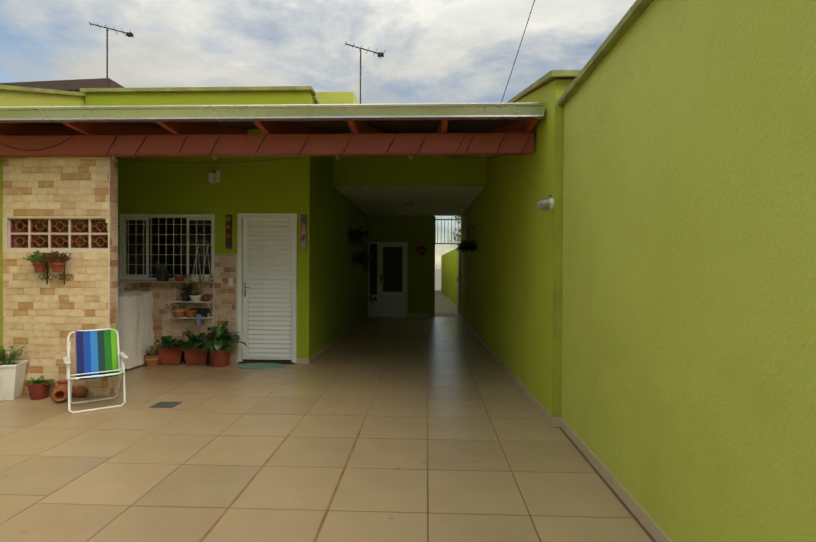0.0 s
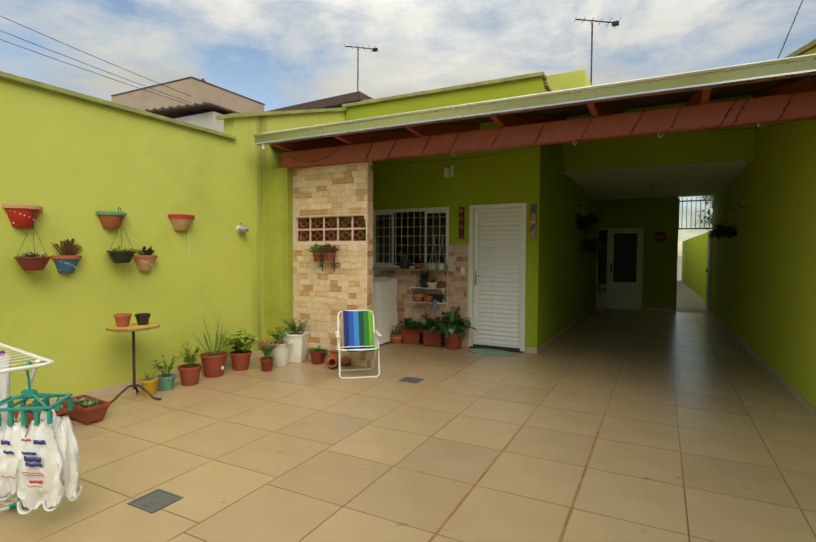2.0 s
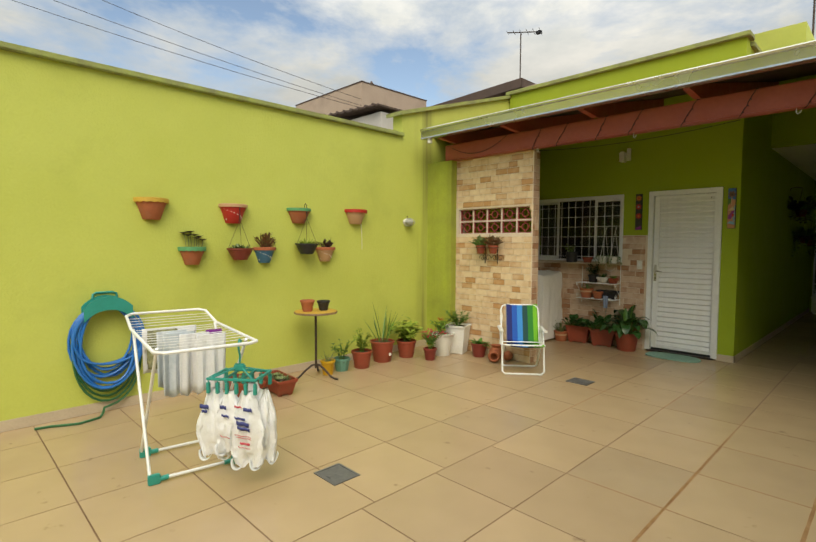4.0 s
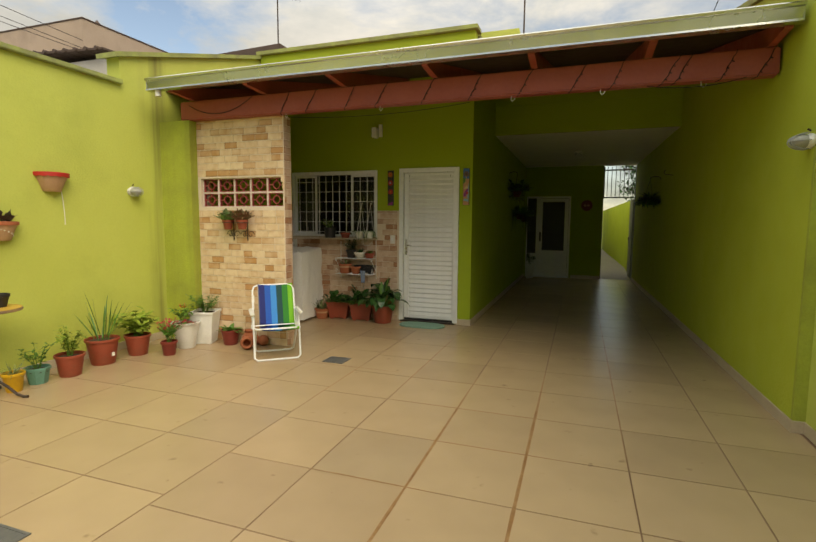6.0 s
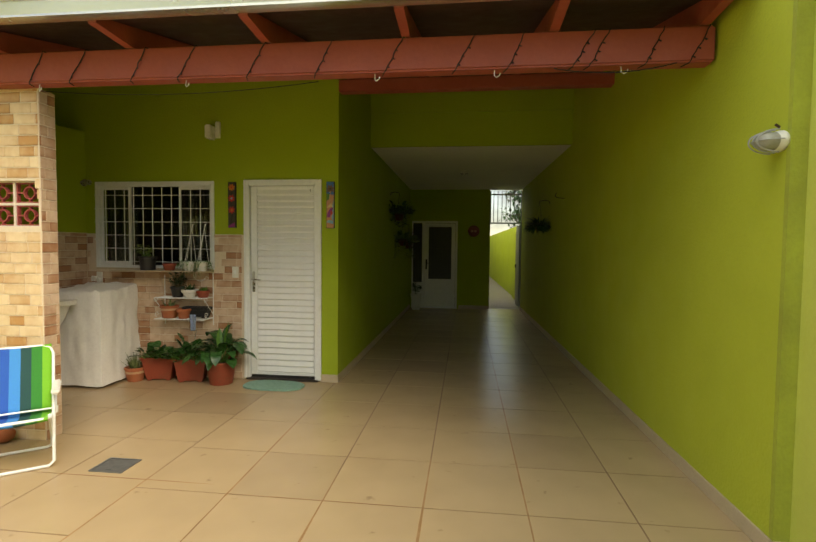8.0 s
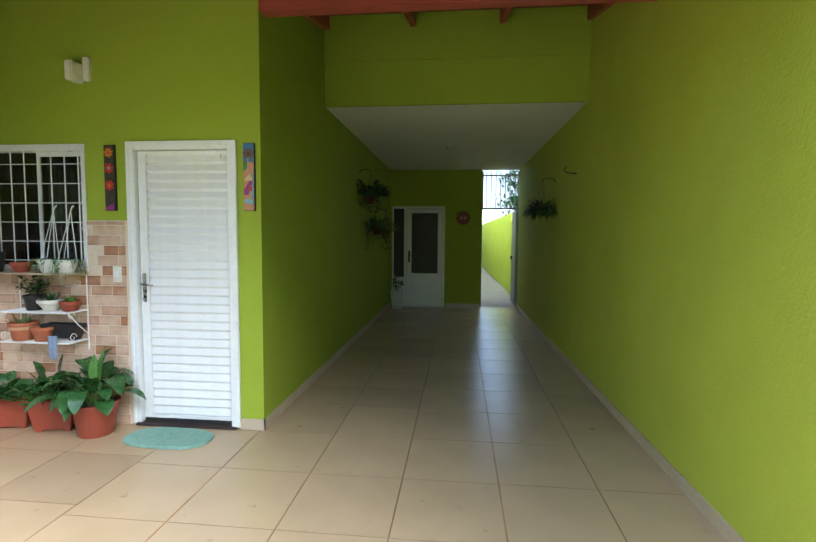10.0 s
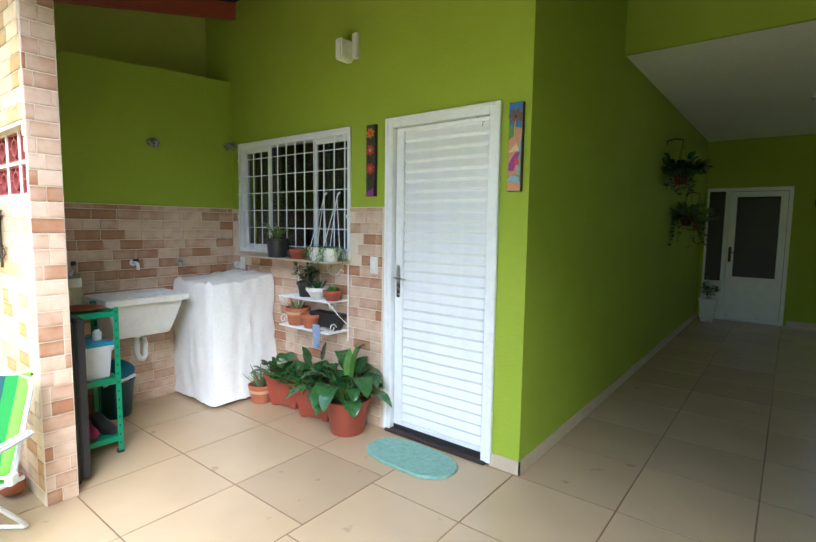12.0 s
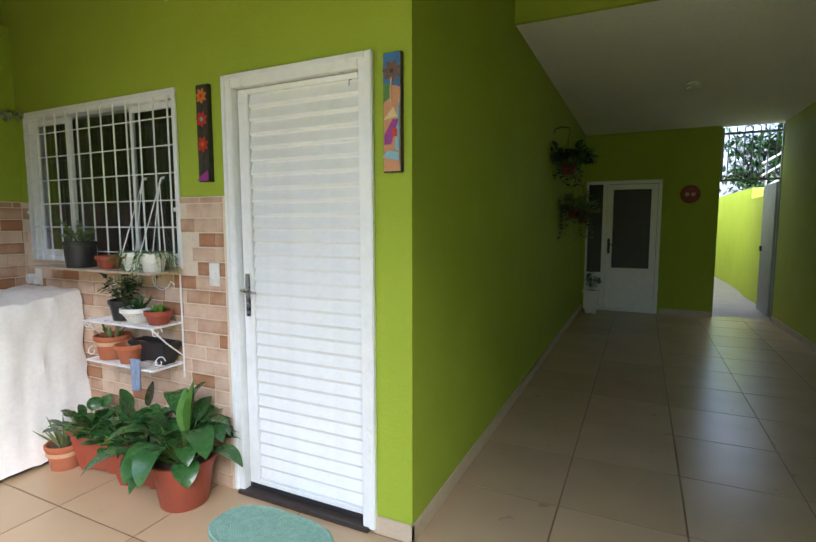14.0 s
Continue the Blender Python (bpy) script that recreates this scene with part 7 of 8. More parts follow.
bm = B()
bow = [(-0.17 + 0.34 * k / 14, 1.0) for k in range(15)]
over = lambda y, top: top - 0.085 * (abs(y) / 0.17) ** 2.2
prism(bm, [(y, over(y, 0.905)) for y, _ in bow] + [(y, over(y, 0.89)) for y, _ in reversed(bow)], 0.012, 0.125)
prism(bm, [(y, over(y, 0.99)) for y, _ in bow] + [(y, over(y, 0.88)) for y, _ in reversed(bow)], 0.0, 0.012)
prism(bm, [(y * 1.04, over(y, 0.985)) for y, _ in bow] + [(y * 1.04, over(y, 0.875)) for y, _ in reversed(bow)], 0.125, 0.138)
tube(bm, [(0.008, -0.09, 0.96), (0.008, -0.085, 1.0), (0.008, -0.06, 1.012), (0.008, 0.06, 1.012), (0.008, 0.085, 1.0), (0.008, 0.09, 0.96)], 0.010, 8)
part("holder", bm, TEAL_PL, hs, "teal plastic hose holder")
hr = random.Random(3)
bm = B()
pts = []
turns, per = 13, 26
for k in range(turns * per):
    a = 2 * math.pi * k / per
    t_ = k // per
    rz = 0.295 + 0.045 * math.sin(t_ * 2.1) + 0.012 * math.sin(a * 2 + t_)
    ry = 0.225 + 0.035 * math.sin(t_ * 1.3)
    zc = 0.905 - rz
    pts.append((0.065 + 0.035 * math.sin(t_ * 1.9 + 0.3 * math.sin(a)), ry * math.sin(a) + 0.012 * math.sin(t_ * 3.0), zc + rz * math.cos(a)))
tube(bm, pts, 0.0105, 8)
part("blue_hose", bm, BLUE_HOSE, hs, "coiled blue hose")
bm = B()
pts = []
for k in range(int(3.5 * per)):
    a = 2 * math.pi * k / per
    t_ = k // per
    pts.append((0.022 + 0.008 * t_, (0.22 + 0.012 * t_) * math.sin(a), 0.895 - (0.36 + 0.02 * t_) + (0.36 + 0.02 * t_) * math.cos(a)))
pts += [(0.07, -0.04, 0.05), (0.12, -0.06, 0.03), (0.16, -0.08, 0.018), (0.20, -0.10, 0.016), (0.24, -0.25, 0.014), (0.20, -0.34, 0.014), (0.16, -0.42, 0.014), (0.14, -0.52, 0.014)]
tube(bm, pts, 0.0095, 8)
part("green_hose", bm, GREEN_HOSE, hs, "green hose below the blue coil")

# ---- drying rack with washing, clip hanger and bags ----
RK = pose(-3.485, 1.145, 0, 0, 0, -8)
rk2 = empty("drying_rack", RK, "white folding clothes drying rack with teal feet", "drying rack")
HY, TZ = 0.275, 0.85
part("top_frame", tubes([(-0.42, -HY, TZ), (0.43, -HY, TZ), (0.47, -HY + 0.05, TZ), (0.47, HY - 0.05, TZ), (0.43, HY, TZ), (-0.42, HY, TZ)], r=0.010, seg=10), WHITE_METAL, rk2)
part("back_wing", tubes([(-0.42, -HY, TZ), (-0.70, -HY + 0.005, TZ + 0.056), (-0.74, -HY + 0.05, TZ + 0.064), (-0.74, HY - 0.05, TZ + 0.064), (-0.70, HY - 0.005, TZ + 0.056), (-0.42, HY, TZ)], r=0.010, seg=10), WHITE_METAL, rk2)
for i in range(9):
    x = -0.36 + 0.085 * i
    part("line", tubes(arc((x, -HY, TZ), (x, HY, TZ), 0.004, 6), r=0.0022, seg=5), WHITE_METAL, rk2)
for i in range(4):
    x = -0.63 + 0.055 * i
    part("line", tubes([(x, -HY, TZ + 0.064 * (-x - 0.42) / 0.32), (x, HY, TZ + 0.064 * (-x - 0.42) / 0.32)], r=0.0022, seg=5), WHITE_METAL, rk2)
for name, fx, tx, w in (("front_leg", 0.12, -0.42, HY - 0.012), ("rear_leg", -0.33, 0.33, HY - 0.03)):
    for s in (-1, 1):
        part(name, tubes([(fx, s * w, 0.035), (tx, s * w, TZ)], r=0.0095, seg=10), WHITE_METAL, rk2)
    part("foot_bar", tubes([(fx, -w, 0.026), (fx, w, 0.026)], r=0.0095, seg=10), WHITE_METAL, rk2)
    for s in (-1, 1):
        bm = B()
        tube(bm, [(fx, s * (w - 0.10), 0.026), (fx, s * (w + 0.004), 0.026)], 0.0155, 10)
        y0, y1 = sorted((s * (w - 0.055), s * (w + 0.012)))
        box(bm, fx - 0.016, fx + 0.016, y0, y1, 0.0, 0.06, 0.005)
        part("foot", bm, TEAL_PL, rk2, "teal plastic foot")


def drape(x, y0, y1, drop_a, drop_b, mat, label, seed, name="hanging_cloth"):
    """A cloth folded over one line of the rack, with soft pleats."""
    r_ = random.Random(seed)
    bm = B()
    prof = [(-0.012, -drop_a * k / 6) for k in range(6, 0, -1)] + [(-0.006, 0.004), (0.0, 0.006), (0.006, 0.004)] + [(0.012, -drop_b * k / 6) for k in range(1, 7)]
    cols = 16
    ph = r_.uniform(0, 6)
    grid = []
    for px, pz in prof:
        grid.append([bm.verts.new((x + px + (0.014 * math.sin(i * 1.1 + ph) + 0.01 * math.sin(i * 0.5 + 2 * ph)) * min(1.0, -pz / 0.2 if pz < 0 else 0), y0 + (y1 - y0) * i / cols * (1 - 0.10 * max(0, -pz)), TZ + pz + (0.012 * math.sin(i * 0.8 + ph) if pz < -0.25 else 0))) for i in range(cols + 1)])
    for a, b in zip(grid, grid[1:]):
        for i in range(cols):
            bm.faces.new((a[i], a[i + 1], b[i + 1], b[i]))
    o = tagged(part(name, bm, mat), label, "laundry", "washing on the rack")
    o.matrix_basis = RK
    o.modifiers.new("thick", "SOLIDIFY").thickness = 0.003


drape(-0.36, -0.22, 0.12, 0.30, 0.14, CLOTH_W, "white towel hung over the drying rack line", 1)
drape(-0.275, -0.20, -0.02, 0.22, 0.25, CLOTH_OLIVE, "olive printed cloth hung over the rack line", 2)
drape(-0.19, -0.16, 0.02, 0.34, 0.36, CLOTH_G, "grey-blue striped cloth on the rack line", 3)
drape(-0.105, -0.14, 0.05, 0.38, 0.40, CLOTH_G, "pale grey-blue cloth on the rack line", 4)
drape(-0.02, -0.06, 0.12, 0.35, 0.37, CLOTH_W, "white shirt cloth on the rack line", 5)
drape(0.065, 0.02, 0.20, 0.33, 0.36, CLOTH_W, "white cotton cloth on the rack line", 6)
drape(-0.10, 0.12, 0.22, 0.05, 0.06, CLOTH_P, "small purple cloth on the rack line", 7)

HG = pose(-3.06, 1.27, -0.012, 0, 0, 39)
hg = empty("clip_hanger", HG, "teal plastic clip hanger hooked on the drying rack", "clip hanger")
part("hook", tubes([(0.0, 0.01, 0.845), (0.0, 0.022, 0.868), (0.0, 0.0, 0.878), (0.0, -0.016, 0.86), (0.0, -0.012, 0.82), (0.0, 0.0, 0.79), (0.0, 0.0, 0.735)], r=0.006, seg=8), TEAL_PL, hg)
bm = B()
box(bm, -0.035, 0.035, -0.012, 0.012, 0.69, 0.735, 0.008)
for sx, sy in ((-1, -1), (1, -1), (-1, 1), (1, 1)):
    tube(bm, [(0.01 * sx, 0, 0.715), (0.12 * sx, 0.10 * sy, 0.672)], 0.005, 6)
part("hub", bm, TEAL_PL, hg)
bm = B()
for a in ((-0.15, 0.15, -0.115, -0.10), (-0.15, 0.15, 0.10, 0.115), (-0.15, -0.135, -0.10, 0.10), (0.135, 0.15, -0.10, 0.10), (-0.055, -0.045, -0.10, 0.10), (0.045, 0.055, -0.10, 0.10)):
    box(bm, a[0], a[1], a[2], a[3], 0.66, 0.675, 0.003)
part("hanger_frame", bm, TEAL_PL, hg)
for i in range(12):
    x = -0.14 + 0.28 * (i % 6) / 5
    y = -0.107 if i < 6 else 0.107
    bm = B()
    tube(bm, [(x, y, 0.66), (x, y, 0.645)], 0.003, 5)
    for s in (-1, 1):
        box(bm, x - 0.009, x + 0.009, y + s * 0.006 - 0.0045, y + s * 0.006 + 0.0045, 0.585, 0.648, 0.002)
    part("peg", bm, TEAL_PL, hg, "teal clothes peg")


def plastic_bag(x, y, turn, w, h, seed, prints, label):
    """A thin shopping bag pegged by its foot, its handle loops hanging below."""
    r_ = random.Random(seed)
    ob = empty("plastic_bag", HG @ pose(x, y, 0.602, 0, 0, turn), label, "plastic bag", "bags on the hanger")
    bm = B()
    rows_, cols_ = 22, 36
    grid = []
    for j in range(rows_ + 1):
        s = j / rows_
        half = w / 2 * (0.28 + 0.72 * min(1.0, s * 1.9) ** 0.8) * (1 - 0.22 * max(0, s - 0.7) / 0.3)
        deep = 0.035 * math.sin(math.pi * min(1.0, s * 0.9 + 0.05))
        ring = []
        for i in range(cols_):
            a = 2 * math.pi * i / cols_
            k = noise.noise((math.cos(a) * 1.8 + seed, math.sin(a) * 1.8, s * 4.0))
            k2 = noise.noise((math.cos(a) * 4.5 + seed, math.sin(a) * 4.5, s * 9.0))
            fold = 0.012 * math.sin(9 * half / w * math.cos(a) * 2 + seed) * min(1.0, 2 * s)
            ring.append(bm.verts.new((half * math.cos(a) * (1 + 0.24 * k + 0.1 * k2), deep * math.sin(a) * (1 + 0.9 * k) + 0.03 * k + 0.016 * k2 + fold, -h * s + 0.03 * k * s)))
        grid.append(ring)
    for a, b in zip(grid, grid[1:]):
        for i in range(cols_):
            bm.faces.new((a[i], a[(i + 1) % cols_], b[(i + 1) % cols_], b[i]))
    bm.faces.new(grid[0])
    part("sack", bm, BAG, ob, "thin creased white plastic")
    for s in (-1, 1):
        bm = B()
        c = s * w * 0.27
        loop = [(c + 0.036 * math.cos(t_), 0.012 * math.sin(t_ * 2), -h - 0.06 * math.sin(t_) + 0.035) for t_ in [math.pi * q / 12 for q in range(13)]]
        va = [bm.verts.new(Vector(p_) + Vector((0, -0.018, 0))) for p_ in loop]
        vb = [bm.verts.new(Vector(p_) + Vector((0, 0.018, 0))) for p_ in loop]
        for i in range(12):
            bm.faces.new((va[i], va[i + 1], vb[i + 1], vb[i]))
        o = part("handle", bm, BAG, ob)
        o.modifiers.new("thick", "SOLIDIFY").thickness = 0.002
    for mat, x0, x1, z0, z1 in prints:
        bm = B()
        n_ = 5
        pts = []
        for i in range(n_ + 1):
            xx = x0 + (x1 - x0) * i / n_
            for zz in (z0, z1):
                pts.append(bm.verts.new((xx, -0.055 - 0.004 * math.sin(i * 1.3), zz - 0.22 * (xx - x0) + 0.0025 * math.sin(i * 2.3 + seed + 40 * zz))))
        for i in range(n_):
            bm.faces.new((pts[2 * i], pts[2 * i + 2], pts[2 * i + 3], pts[2 * i + 1]))
        o = part("printed_bar", bm, mat, ob, "unreadable printed lettering")
        o.modifiers.new("thick", "SOLIDIFY").thickness = 0.002


plastic_bag(-0.125, -0.06, 10, 0.21, 0.40, 2, [(INK_BLUE, -0.07, -0.02, -0.10, -0.075), (INK_BLUE, -0.06, -0.03, -0.125, -0.108)], "white plastic shopping bag pegged to the hanger")
plastic_bag(-0.02, -0.09, -6, 0.19, 0.36, 5, [(INK_BLUE, -0.03, 0.01, -0.09, -0.07), (INK_BLUE, -0.02, 0.025, -0.135, -0.122), (INK_RED, -0.03, 0.03, -0.25, -0.247)], "white plastic bag with blue print on the hanger")
plastic_bag(0.085, -0.10, 4, 0.20, 0.43, 8, [(INK_RED, -0.05, -0.01, -0.075, -0.065), (INK_BLUE, 0.0, 0.05, -0.095, -0.075), (INK_BLUE, -0.05, 0.01, -0.14, -0.128), (INK_BLUE, -0.04, 0.03, -0.175, -0.152), (INK_BLUE, -0.035, 0.035, -0.20, -0.182), (INK_RED, -0.05, 0.04, -0.232, -0.229), (INK_RED, -0.04, 0.04, -0.245, -0.242), (INK_RED, -0.02, 0.035, -0.285, -0.272), (INK_RED, -0.03, 0.035, -0.302, -0.299)], "white plastic bag with navy and red print")
plastic_bag(0.16, -0.03, 35, 0.15, 0.43, 11, [], "plain white plastic bag pegged to the hanger")
plastic_bag(0.04, 0.09, 0, 0.17, 0.38, 14, [], "crumpled white plastic bag at the back of the hanger")


# ---- beyond the walls ----
nb1 = empty("neighbour_house", pose(-13.95, 11.06, 0), "beige rendered two-storey neighbour house with flat roof", "house")
part("wall", boxes((-4.3, 0, 0, 3.3, 0, 7.1)), STUCCO, nb1)
part("roof_edge", boxes((-4.32, 0.02, -0.02, 3.32, 7.1, 7.14), bevel=0.006), BROWN_ROOF, nb1, "dark weathered roof edge")
part("vent_pipe", turned([(0.05, 7.2), (0.05, 7.5), (0.09, 7.5), (0.02, 7.6)], 10, (-0.9, 1.2, 0)), BROWN_ROOF, nb1)
nb2 = empty("neighbour_house", pose(-10.7, 9.0, 0), "low white neighbour house with a tiled eave", "house")
part("wall", boxes((-2.6, 0, 0.1, 1.6, 0, 5.1)), material("dirty_white_render", (0.58, 0.56, 0.52), (0.45, 0.43, 0.4), rough=0.9, scale=1.2, fine=30, bump=0.3), nb2, "off-white rendered wall")
part("side_wall", boxes((-0.2, 0.05, 1.6, 2.6, 0, 4.75)), STUCCO, nb2)
bm = B()
for v in box(bm, -2.8, 0.12, -0.12, 1.7, 5.2, 5.26, 0.01):
    v.co.z += -v.co.x * 0.05
part("roof", bm, BROWN_ROOF, nb2, "dark tiled eave")
for i in range(9):
    t_ = B()
    x_ = -2.7 + i * 0.33
    lathe(t_, [(0.05, 0), (0.05, 0.5)], 8, m=pose(x_, -0.16, 5.24 - x_ * 0.05, -90, 0, 0))
    part("roof_tile", t_, BROWN_ROOF, nb2)
dish = empty("satellite_dish", pose(-10.65, 10.75, 4.75), "grey satellite dish on the neighbour roof edge", "satellite dish")
part("reflector", lathe(B(), [(0.36, 0.10), (0.35, 0.1), (0.22, 0.03), (0.002, 0.0)], 22, m=pose(0, 0, 0.35, 70, 0, 30)), GREY_PAINT, dish)
part("mast", tubes([(0, 0, 0), (0, 0, 0.36)], r=0.025), GREY_PAINT, dish)
nb3 = empty("neighbour_house", pose(-8.0, 12.0, 0), "neighbour house with a long dark brown roof fascia", "house")
part("wall", boxes((-9, 0, 0.2, 6, 0, 5.3)), STUCCO, nb3)
bm = B()
for v in box(bm, -10, -0.05, 0.0, 6, 5.82, 6.1, 0.02):
    v.co.z += v.co.x * 0.035
part("roof", bm, BROWN_ROOF, nb3, "dark brown roof fascia")
part("gable_end", boxes((-0.05, 0.35, 0.1, 6, 5.3, 5.85), bevel=0.02), STUCCO, nb3)


def antenna(x, y, z, top, label, arms=True):
    ob = empty("tv_antenna", pose(x, y, z), label, "antenna", "roof antennas")
    part("mast", tubes([(0, 0, 0), (0, 0, top)], r=0.018), IRON, ob)
    if arms:
        part("boom", tubes([(-0.35, -0.15, top + 0.08), (0.52, 0.2, top - 0.04)], r=0.016), IRON, ob)
        for k in range(6):
            s = k / 5
            px, py, pz = -0.35 + 0.87 * s, -0.15 + 0.35 * s, top + 0.08 - 0.12 * s
            L = 0.12 + 0.03 * k
            part("element", tubes([(px - 0.35 * L, py + 0.9 * L, pz), (px + 0.35 * L, py - 0.9 * L, pz)], r=0.006, seg=5), IRON, ob)
        part("dipole_box", boxes((0.40, 0.55, 0.13, 0.24, top - 0.09, top - 0.01), bevel=0.01), BLACK_PL, ob)
    return ob


antenna(-1.72, 12.0, 2.97, 3.75, "thin television antenna on a roof mast")
antenna(-8.3, 12.3, 6.0, 1.45, "television antenna on the neighbour roof")
for k, (a, b, sag) in enumerate((((-17.6, 1.5, 8.0), (-13.97, 11.06, 6.2), 0.1), ((-17.6, 2.2, 8.35), (-13.97, 11.06, 6.28), 0.1), ((-17.6, 2.6, 8.9), (-13.97, 11.06, 6.5), 0.12))):
    tagged(part("overhead_cable", tubes(arc(a, b, sag, 12), r=0.008, seg=5), CABLE), "black overhead service cable against the sky", "cable", "overhead cables")
tagged(part("overhead_cable", tubes(arc((1.12, 8.4, 3.99), (1.75, 4.6, 6.6), 0.05, 8), r=0.006, seg=5), CABLE), "thin cable rising from the passage roof", "cable", "overhead cables")

# tree and stair rail beyond the gate
tr = empty("tree", pose(3.55, 25, 0), "leafy dark green tree beyond the gate", "tree")
bm = B()
tube(bm, [(0, 0, 0), (0.05, 0, 1.2), (-0.05, 0.1, 2.4), (0.1, 0, 3.6), (0.0, 0, 5.0)], 0.16, 10, taper=0.05)
part("trunk", bm, BARK, tr)
tg = random.Random(77)
leaves = B()
for k in range(16):
    a = k * 2.4
    z0 = 1.9 + 0.2 * k
    p0 = Vector((0, 0, z0))
    p2 = Vector((math.cos(a) * tg.uniform(0.8, 2.1), math.sin(a) * tg.uniform(0.8, 1.8), z0 + tg.uniform(0.2, 1.3)))
    part("limb", tubes([p0, p0.lerp(p2, 0.5) + Vector((0, 0, 0.18)), p2], r=0.035, seg=6), BARK, tr)
    for c in range(5):
        cc = p0.lerp(p2, 0.45 + 0.15 * c) + Vector((tg.gauss(0, 0.18), tg.gauss(0, 0.18), tg.gauss(0, 0.18)))
        for q in range(80):
            v = cc + Vector((tg.gauss(0, 0.27), tg.gauss(0, 0.27), tg.gauss(0, 0.2)))
            leaf(leaves, v, (tg.gauss(0, 1), tg.gauss(0, 1), tg.gauss(0, 0.5)), 0.24, 0.12, 0.4, 0.2, 2)
tagged(part("crown", leaves, LEAF_DARK, tr), kind="stuff")
srl = empty("stair_rail", pose(1.35, 17.6, 0), "pale grey sloping stair handrail beyond the boundary wall", "handrail")
for z in (2.55, 2.85, 3.1):
    part("rail", tubes([(0.0, 0, z - 0.45), (1.6, 1.6, z + 0.55)], r=0.022), GREY_PAINT, srl)
for k in range(4):
    x = 0.1 + 0.45 * k
    part("post", tubes([(x, x, 1.3), (x, x, 2.75 + 0.62 * x)], r=0.02), GREY_PAINT, srl)
setting("wall_stair_base", boxes((1.3, 3.6, 17.5, 19.6, 0, 1.95)), material("brick_red_render", (0.22, 0.07, 0.045), rough=0.9, scale=3, fine=30, bump=0.3), "dark red rendered stair base beyond the wall", "wall")


# ---- pieces of the cladding and the floor ----
def piece_mesh(name, sx, sy, sz, edge, mat, axis):
    """A slab with chamfered front edges; axis: the direction in which its face looks."""
    bm = B()
    a, b = sx / 2, sy / 2
    lo = [bm.verts.new((x, y, 0)) for x, y in ((-a, -b), (a, -b), (a, b), (-a, b))]
    hi = [bm.verts.new((x, y, sz)) for x, y in ((-a + edge, -b + edge), (a - edge, -b + edge), (a - edge, b - edge), (-a + edge, b - edge))]
    bm.faces.new(hi)
    for i in range(4):
        bm.faces.new((lo[i], lo[(i + 1) % 4], hi[(i + 1) % 4], hi[i]))
    turn = {"z": Matrix.Identity(4), "-y": pose(0, 0, 0, 90, 0, 0), "x": pose(0, 0, 0, 90, 0, 90)}[axis]
    bmesh.ops.transform(bm, matrix=turn, verts=bm.verts[:])
    bmesh.ops.recalc_face_normals(bm, faces=bm.faces[:])
    me = bpy.data.meshes.new(name)
    bm.to_mesh(me)
    bm.free()
    me.materials.append(mat)
    return me


BRICK_H = 0.0765
brick_meshes = {}


def brick_run(parent, axis, mat, u0, u1, z0, z1, fixed, skip, seed):
    """Staggered courses of brick pieces over a rectangle; skip(ua, ub, za, zb) is true where an opening lies."""
    rg = random.Random(seed)
    z, row = z0, 0
    while z < z1 - 0.01:
        h = min(BRICK_H, z1 - z)
        u = u0 - rg.choice((0.0, 0.06, 0.1, 0.13))
        while u < u1 - 0.008:
            w = rg.choice((0.17, 0.17, 0.17, 0.115))
            a, b = max(u, u0), min(u + w, u1)
            u += w
            if b - a < 0.012 or skip(a, b, z, z + h):
                continue
            key = (axis, mat.name, round(b - a, 2), round(h, 3))
            if key not in brick_meshes:
                brick_meshes[key] = piece_mesh("brick", round(b - a, 2) - 0.005, round(h, 3) - 0.005, 0.0035, 0.0015, mat, axis)
            ob = new("brick", brick_meshes[key])
            c, zc = (a + b) / 2, z + h / 2
            ob.location = (c, fixed, zc) if axis == "-y" else (fixed, c, zc)
            ob.parent = parent
        z += BRICK_H
        row += 1


no_skip = lambda a, b, c, d: False
brick_run(screen_wall, "-y", BRICK, SX_0, SX_1, 0.0, 2.545, SY0 + 0.008, lambda a, b, c, d: c < LZ1 - 0.03 and d > LZ0 + 0.03 and a < LX1 - 0.03, 3)
brick_run(screen_side, "x", BRICK_PINK, SY0 + 0.01, SY1 - 0.002, 0.0, 2.545, SX_1 + 0.006, no_skip, 5)
brick_run(clad_side, "x", BRICK_PINK, SY1 + 0.01, FRONT - 0.012, 0.0, 1.567, LAUNDRY + 0.008, no_skip, 8)
brick_run(clad_back, "-y", BRICK_PINK, LAUNDRY + 0.014, DX0 - 0.035, 0.0, 1.562, FRONT - 0.008, lambda a, b, c, d: d > WZ0 - 0.02 and b > WX0 + 0.02 and a < WX1 - 0.02, 11)

PITCH_X, PITCH_Y = 0.572, 0.59
tile_mesh = piece_mesh("floor_tile", PITCH_X - 0.008, PITCH_Y - 0.008, 0.0025, 0.0002, FLOOR_TILE, "z")
grey_mesh = piece_mesh("floor_tile", PITCH_X - 0.008, PITCH_Y - 0.008, 0.0025, 0.0002, FLOOR_TILE_GREY, "z")
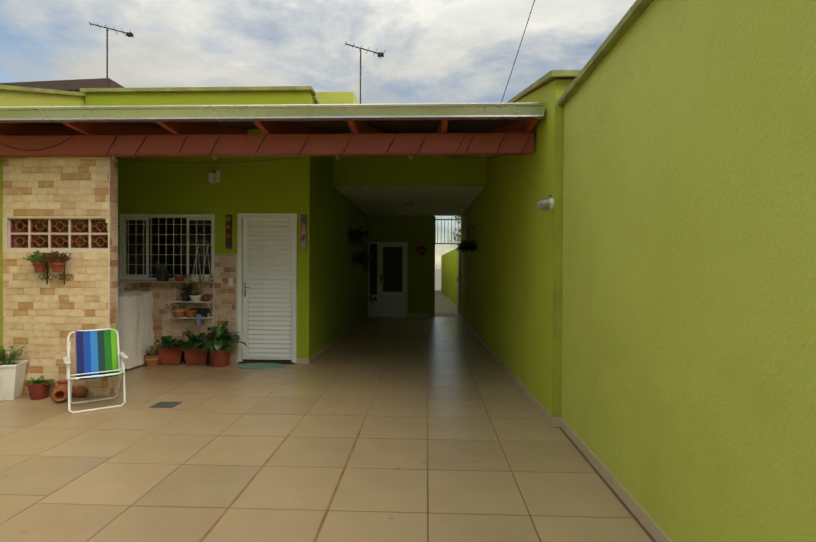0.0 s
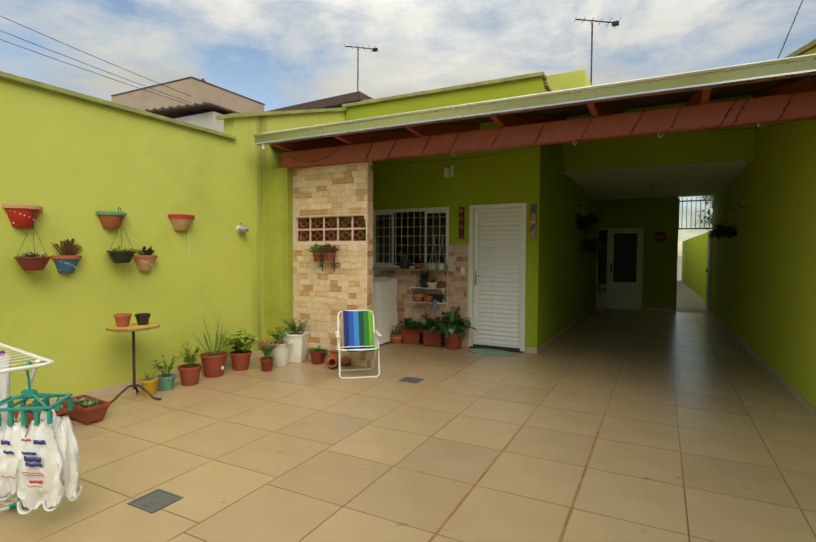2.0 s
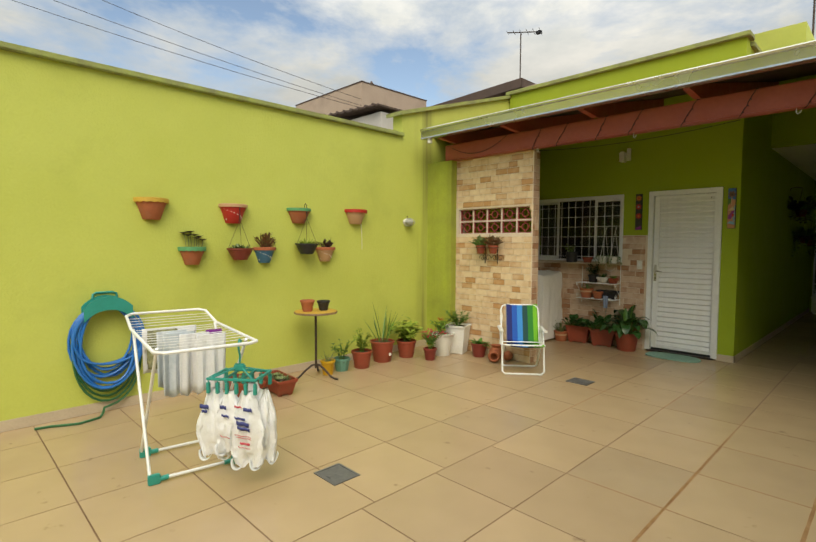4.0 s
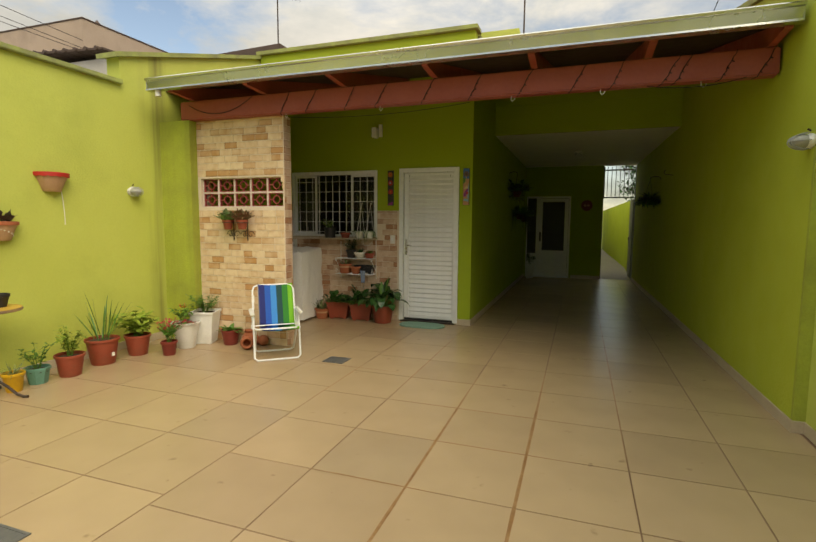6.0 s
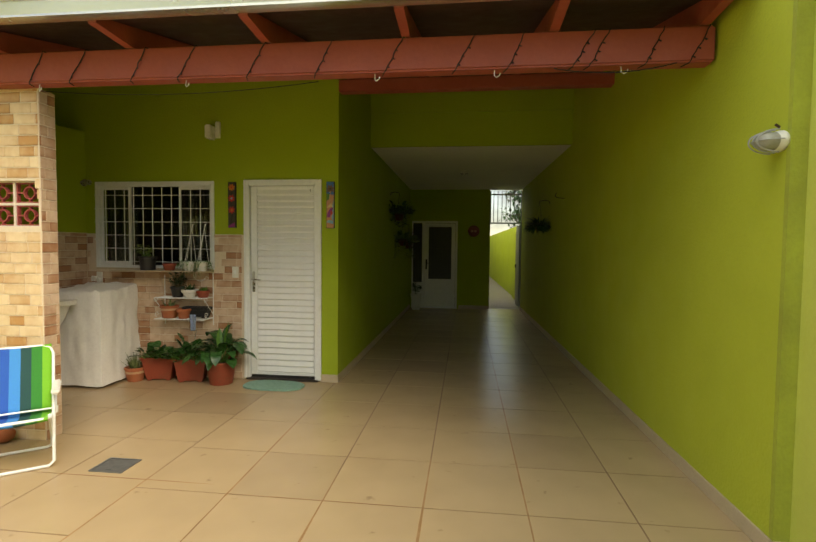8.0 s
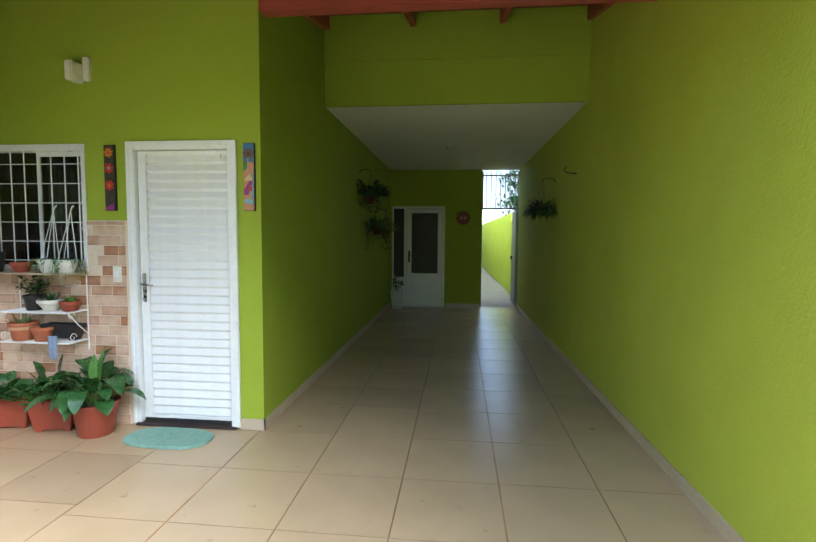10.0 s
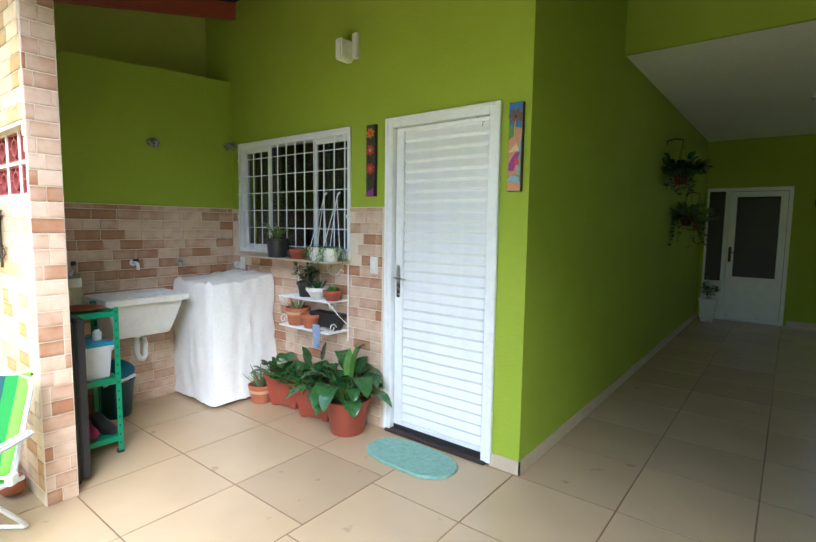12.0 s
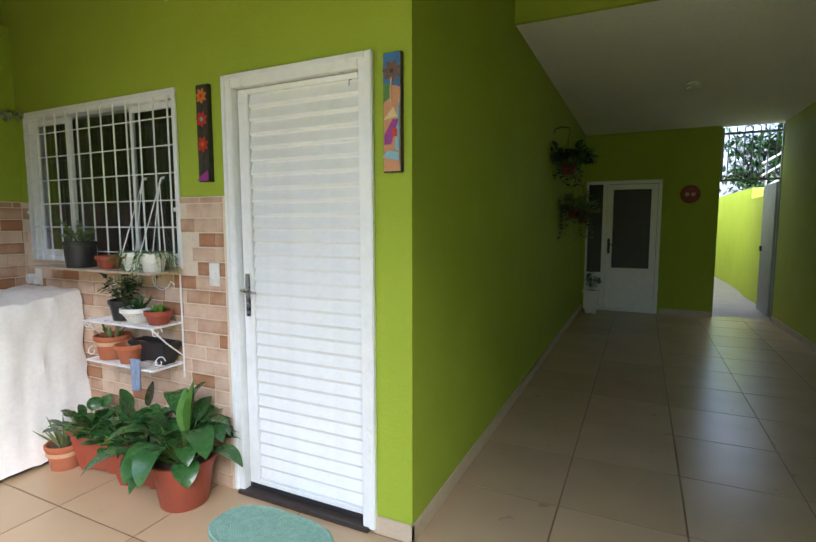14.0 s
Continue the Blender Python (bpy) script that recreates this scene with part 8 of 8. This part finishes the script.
# tiles of a greyer batch, by column and row
GREY_TILES = {(-5, -5), (-3, -5)}
edge_meshes = {}
for i in range(-9, 3):
    xa, xb = -0.05 + PITCH_X * (i), -0.05 + PITCH_X * (i + 1)
    start = 5.735 if xa > -2.4 else 5.83
    for j in range(-12, 14):
        ya, yb = start + PITCH_Y * j, start + PITCH_Y * (j + 1)
        a0, a1 = max(xa, -5.05), min(xb, 1.12)
        b0, b1 = ya, min(yb, 13.74)
        if a1 - a0 < 0.03 or b1 - b0 < 0.03 or (b0 > FRONT + 0.1 and a1 < HOUSE_X):
            continue
        if abs((a1 - a0) - PITCH_X) < 1e-6 and abs((b1 - b0) - PITCH_Y) < 1e-6:
            me = tile_mesh if (i, j) not in GREY_TILES else grey_mesh
        else:
            key = (round(a1 - a0, 3), round(b1 - b0, 3))
            if key not in edge_meshes:
                edge_meshes[key] = piece_mesh("floor_tile", key[0] - 0.008, key[1] - 0.008, 0.0025, 0.0002, FLOOR_TILE, "z")
            me = edge_meshes[key]
        ob = new("floor_tile", me)
        ob.location = ((a0 + a1) / 2, (b0 + b1) / 2, -0.0015)
        ob.parent = floor_slab

# rust-stained joints where water stands
for axis, at, a0, a1, wide in (("y", -0.05 - 2 * PITCH_X, 0.9, 4.9, 0.017), ("y", -0.05 - PITCH_X, 0.9, 5.2, 0.019), ("y", -0.05 - 3 * PITCH_X, 4.0, 6.4, 0.011), ("y", -0.05, 3.4, 9.0, 0.010),
                               ("x", 5.735 - 3 * PITCH_Y, -1.76, -0.34, 0.011), ("x", 5.735 - 4 * PITCH_Y, -1.3, -0.32, 0.011), ("x", 5.735 - 5 * PITCH_Y, -1.76, -1.0, 0.010),
                               ("x", 5.735 - 2 * PITCH_Y, -1.76, -0.6, 0.008), ("x", 5.83 - 2 * PITCH_Y, -3.0, -1.9, 0.010), ("y", -0.05 - 4 * PITCH_X, 3.5, 4.9, 0.010)):
    bm = B()
    n = 40
    ring = []
    rj = random.Random(int(at * 1000) + 7)
    for k in range(n + 1):
        u = a0 + (a1 - a0) * k / n
        fade = min(1.0, 4.0 * k / n, 4.0 * (n - k) / n)
        w = wide / 2 * (0.25 + 0.75 * fade) * rj.uniform(0.8, 1.15)
        ring.append([bm.verts.new((at + q, u, 0.0018) if axis == "y" else (u, at + q, 0.0020)) for q in (-w, w)])
    for q, r in zip(ring, ring[1:]):
        bm.faces.new((q[0], q[1], r[1], r[0]))
    part("joint_stain", bm, RUST, floor_slab, smooth=False)
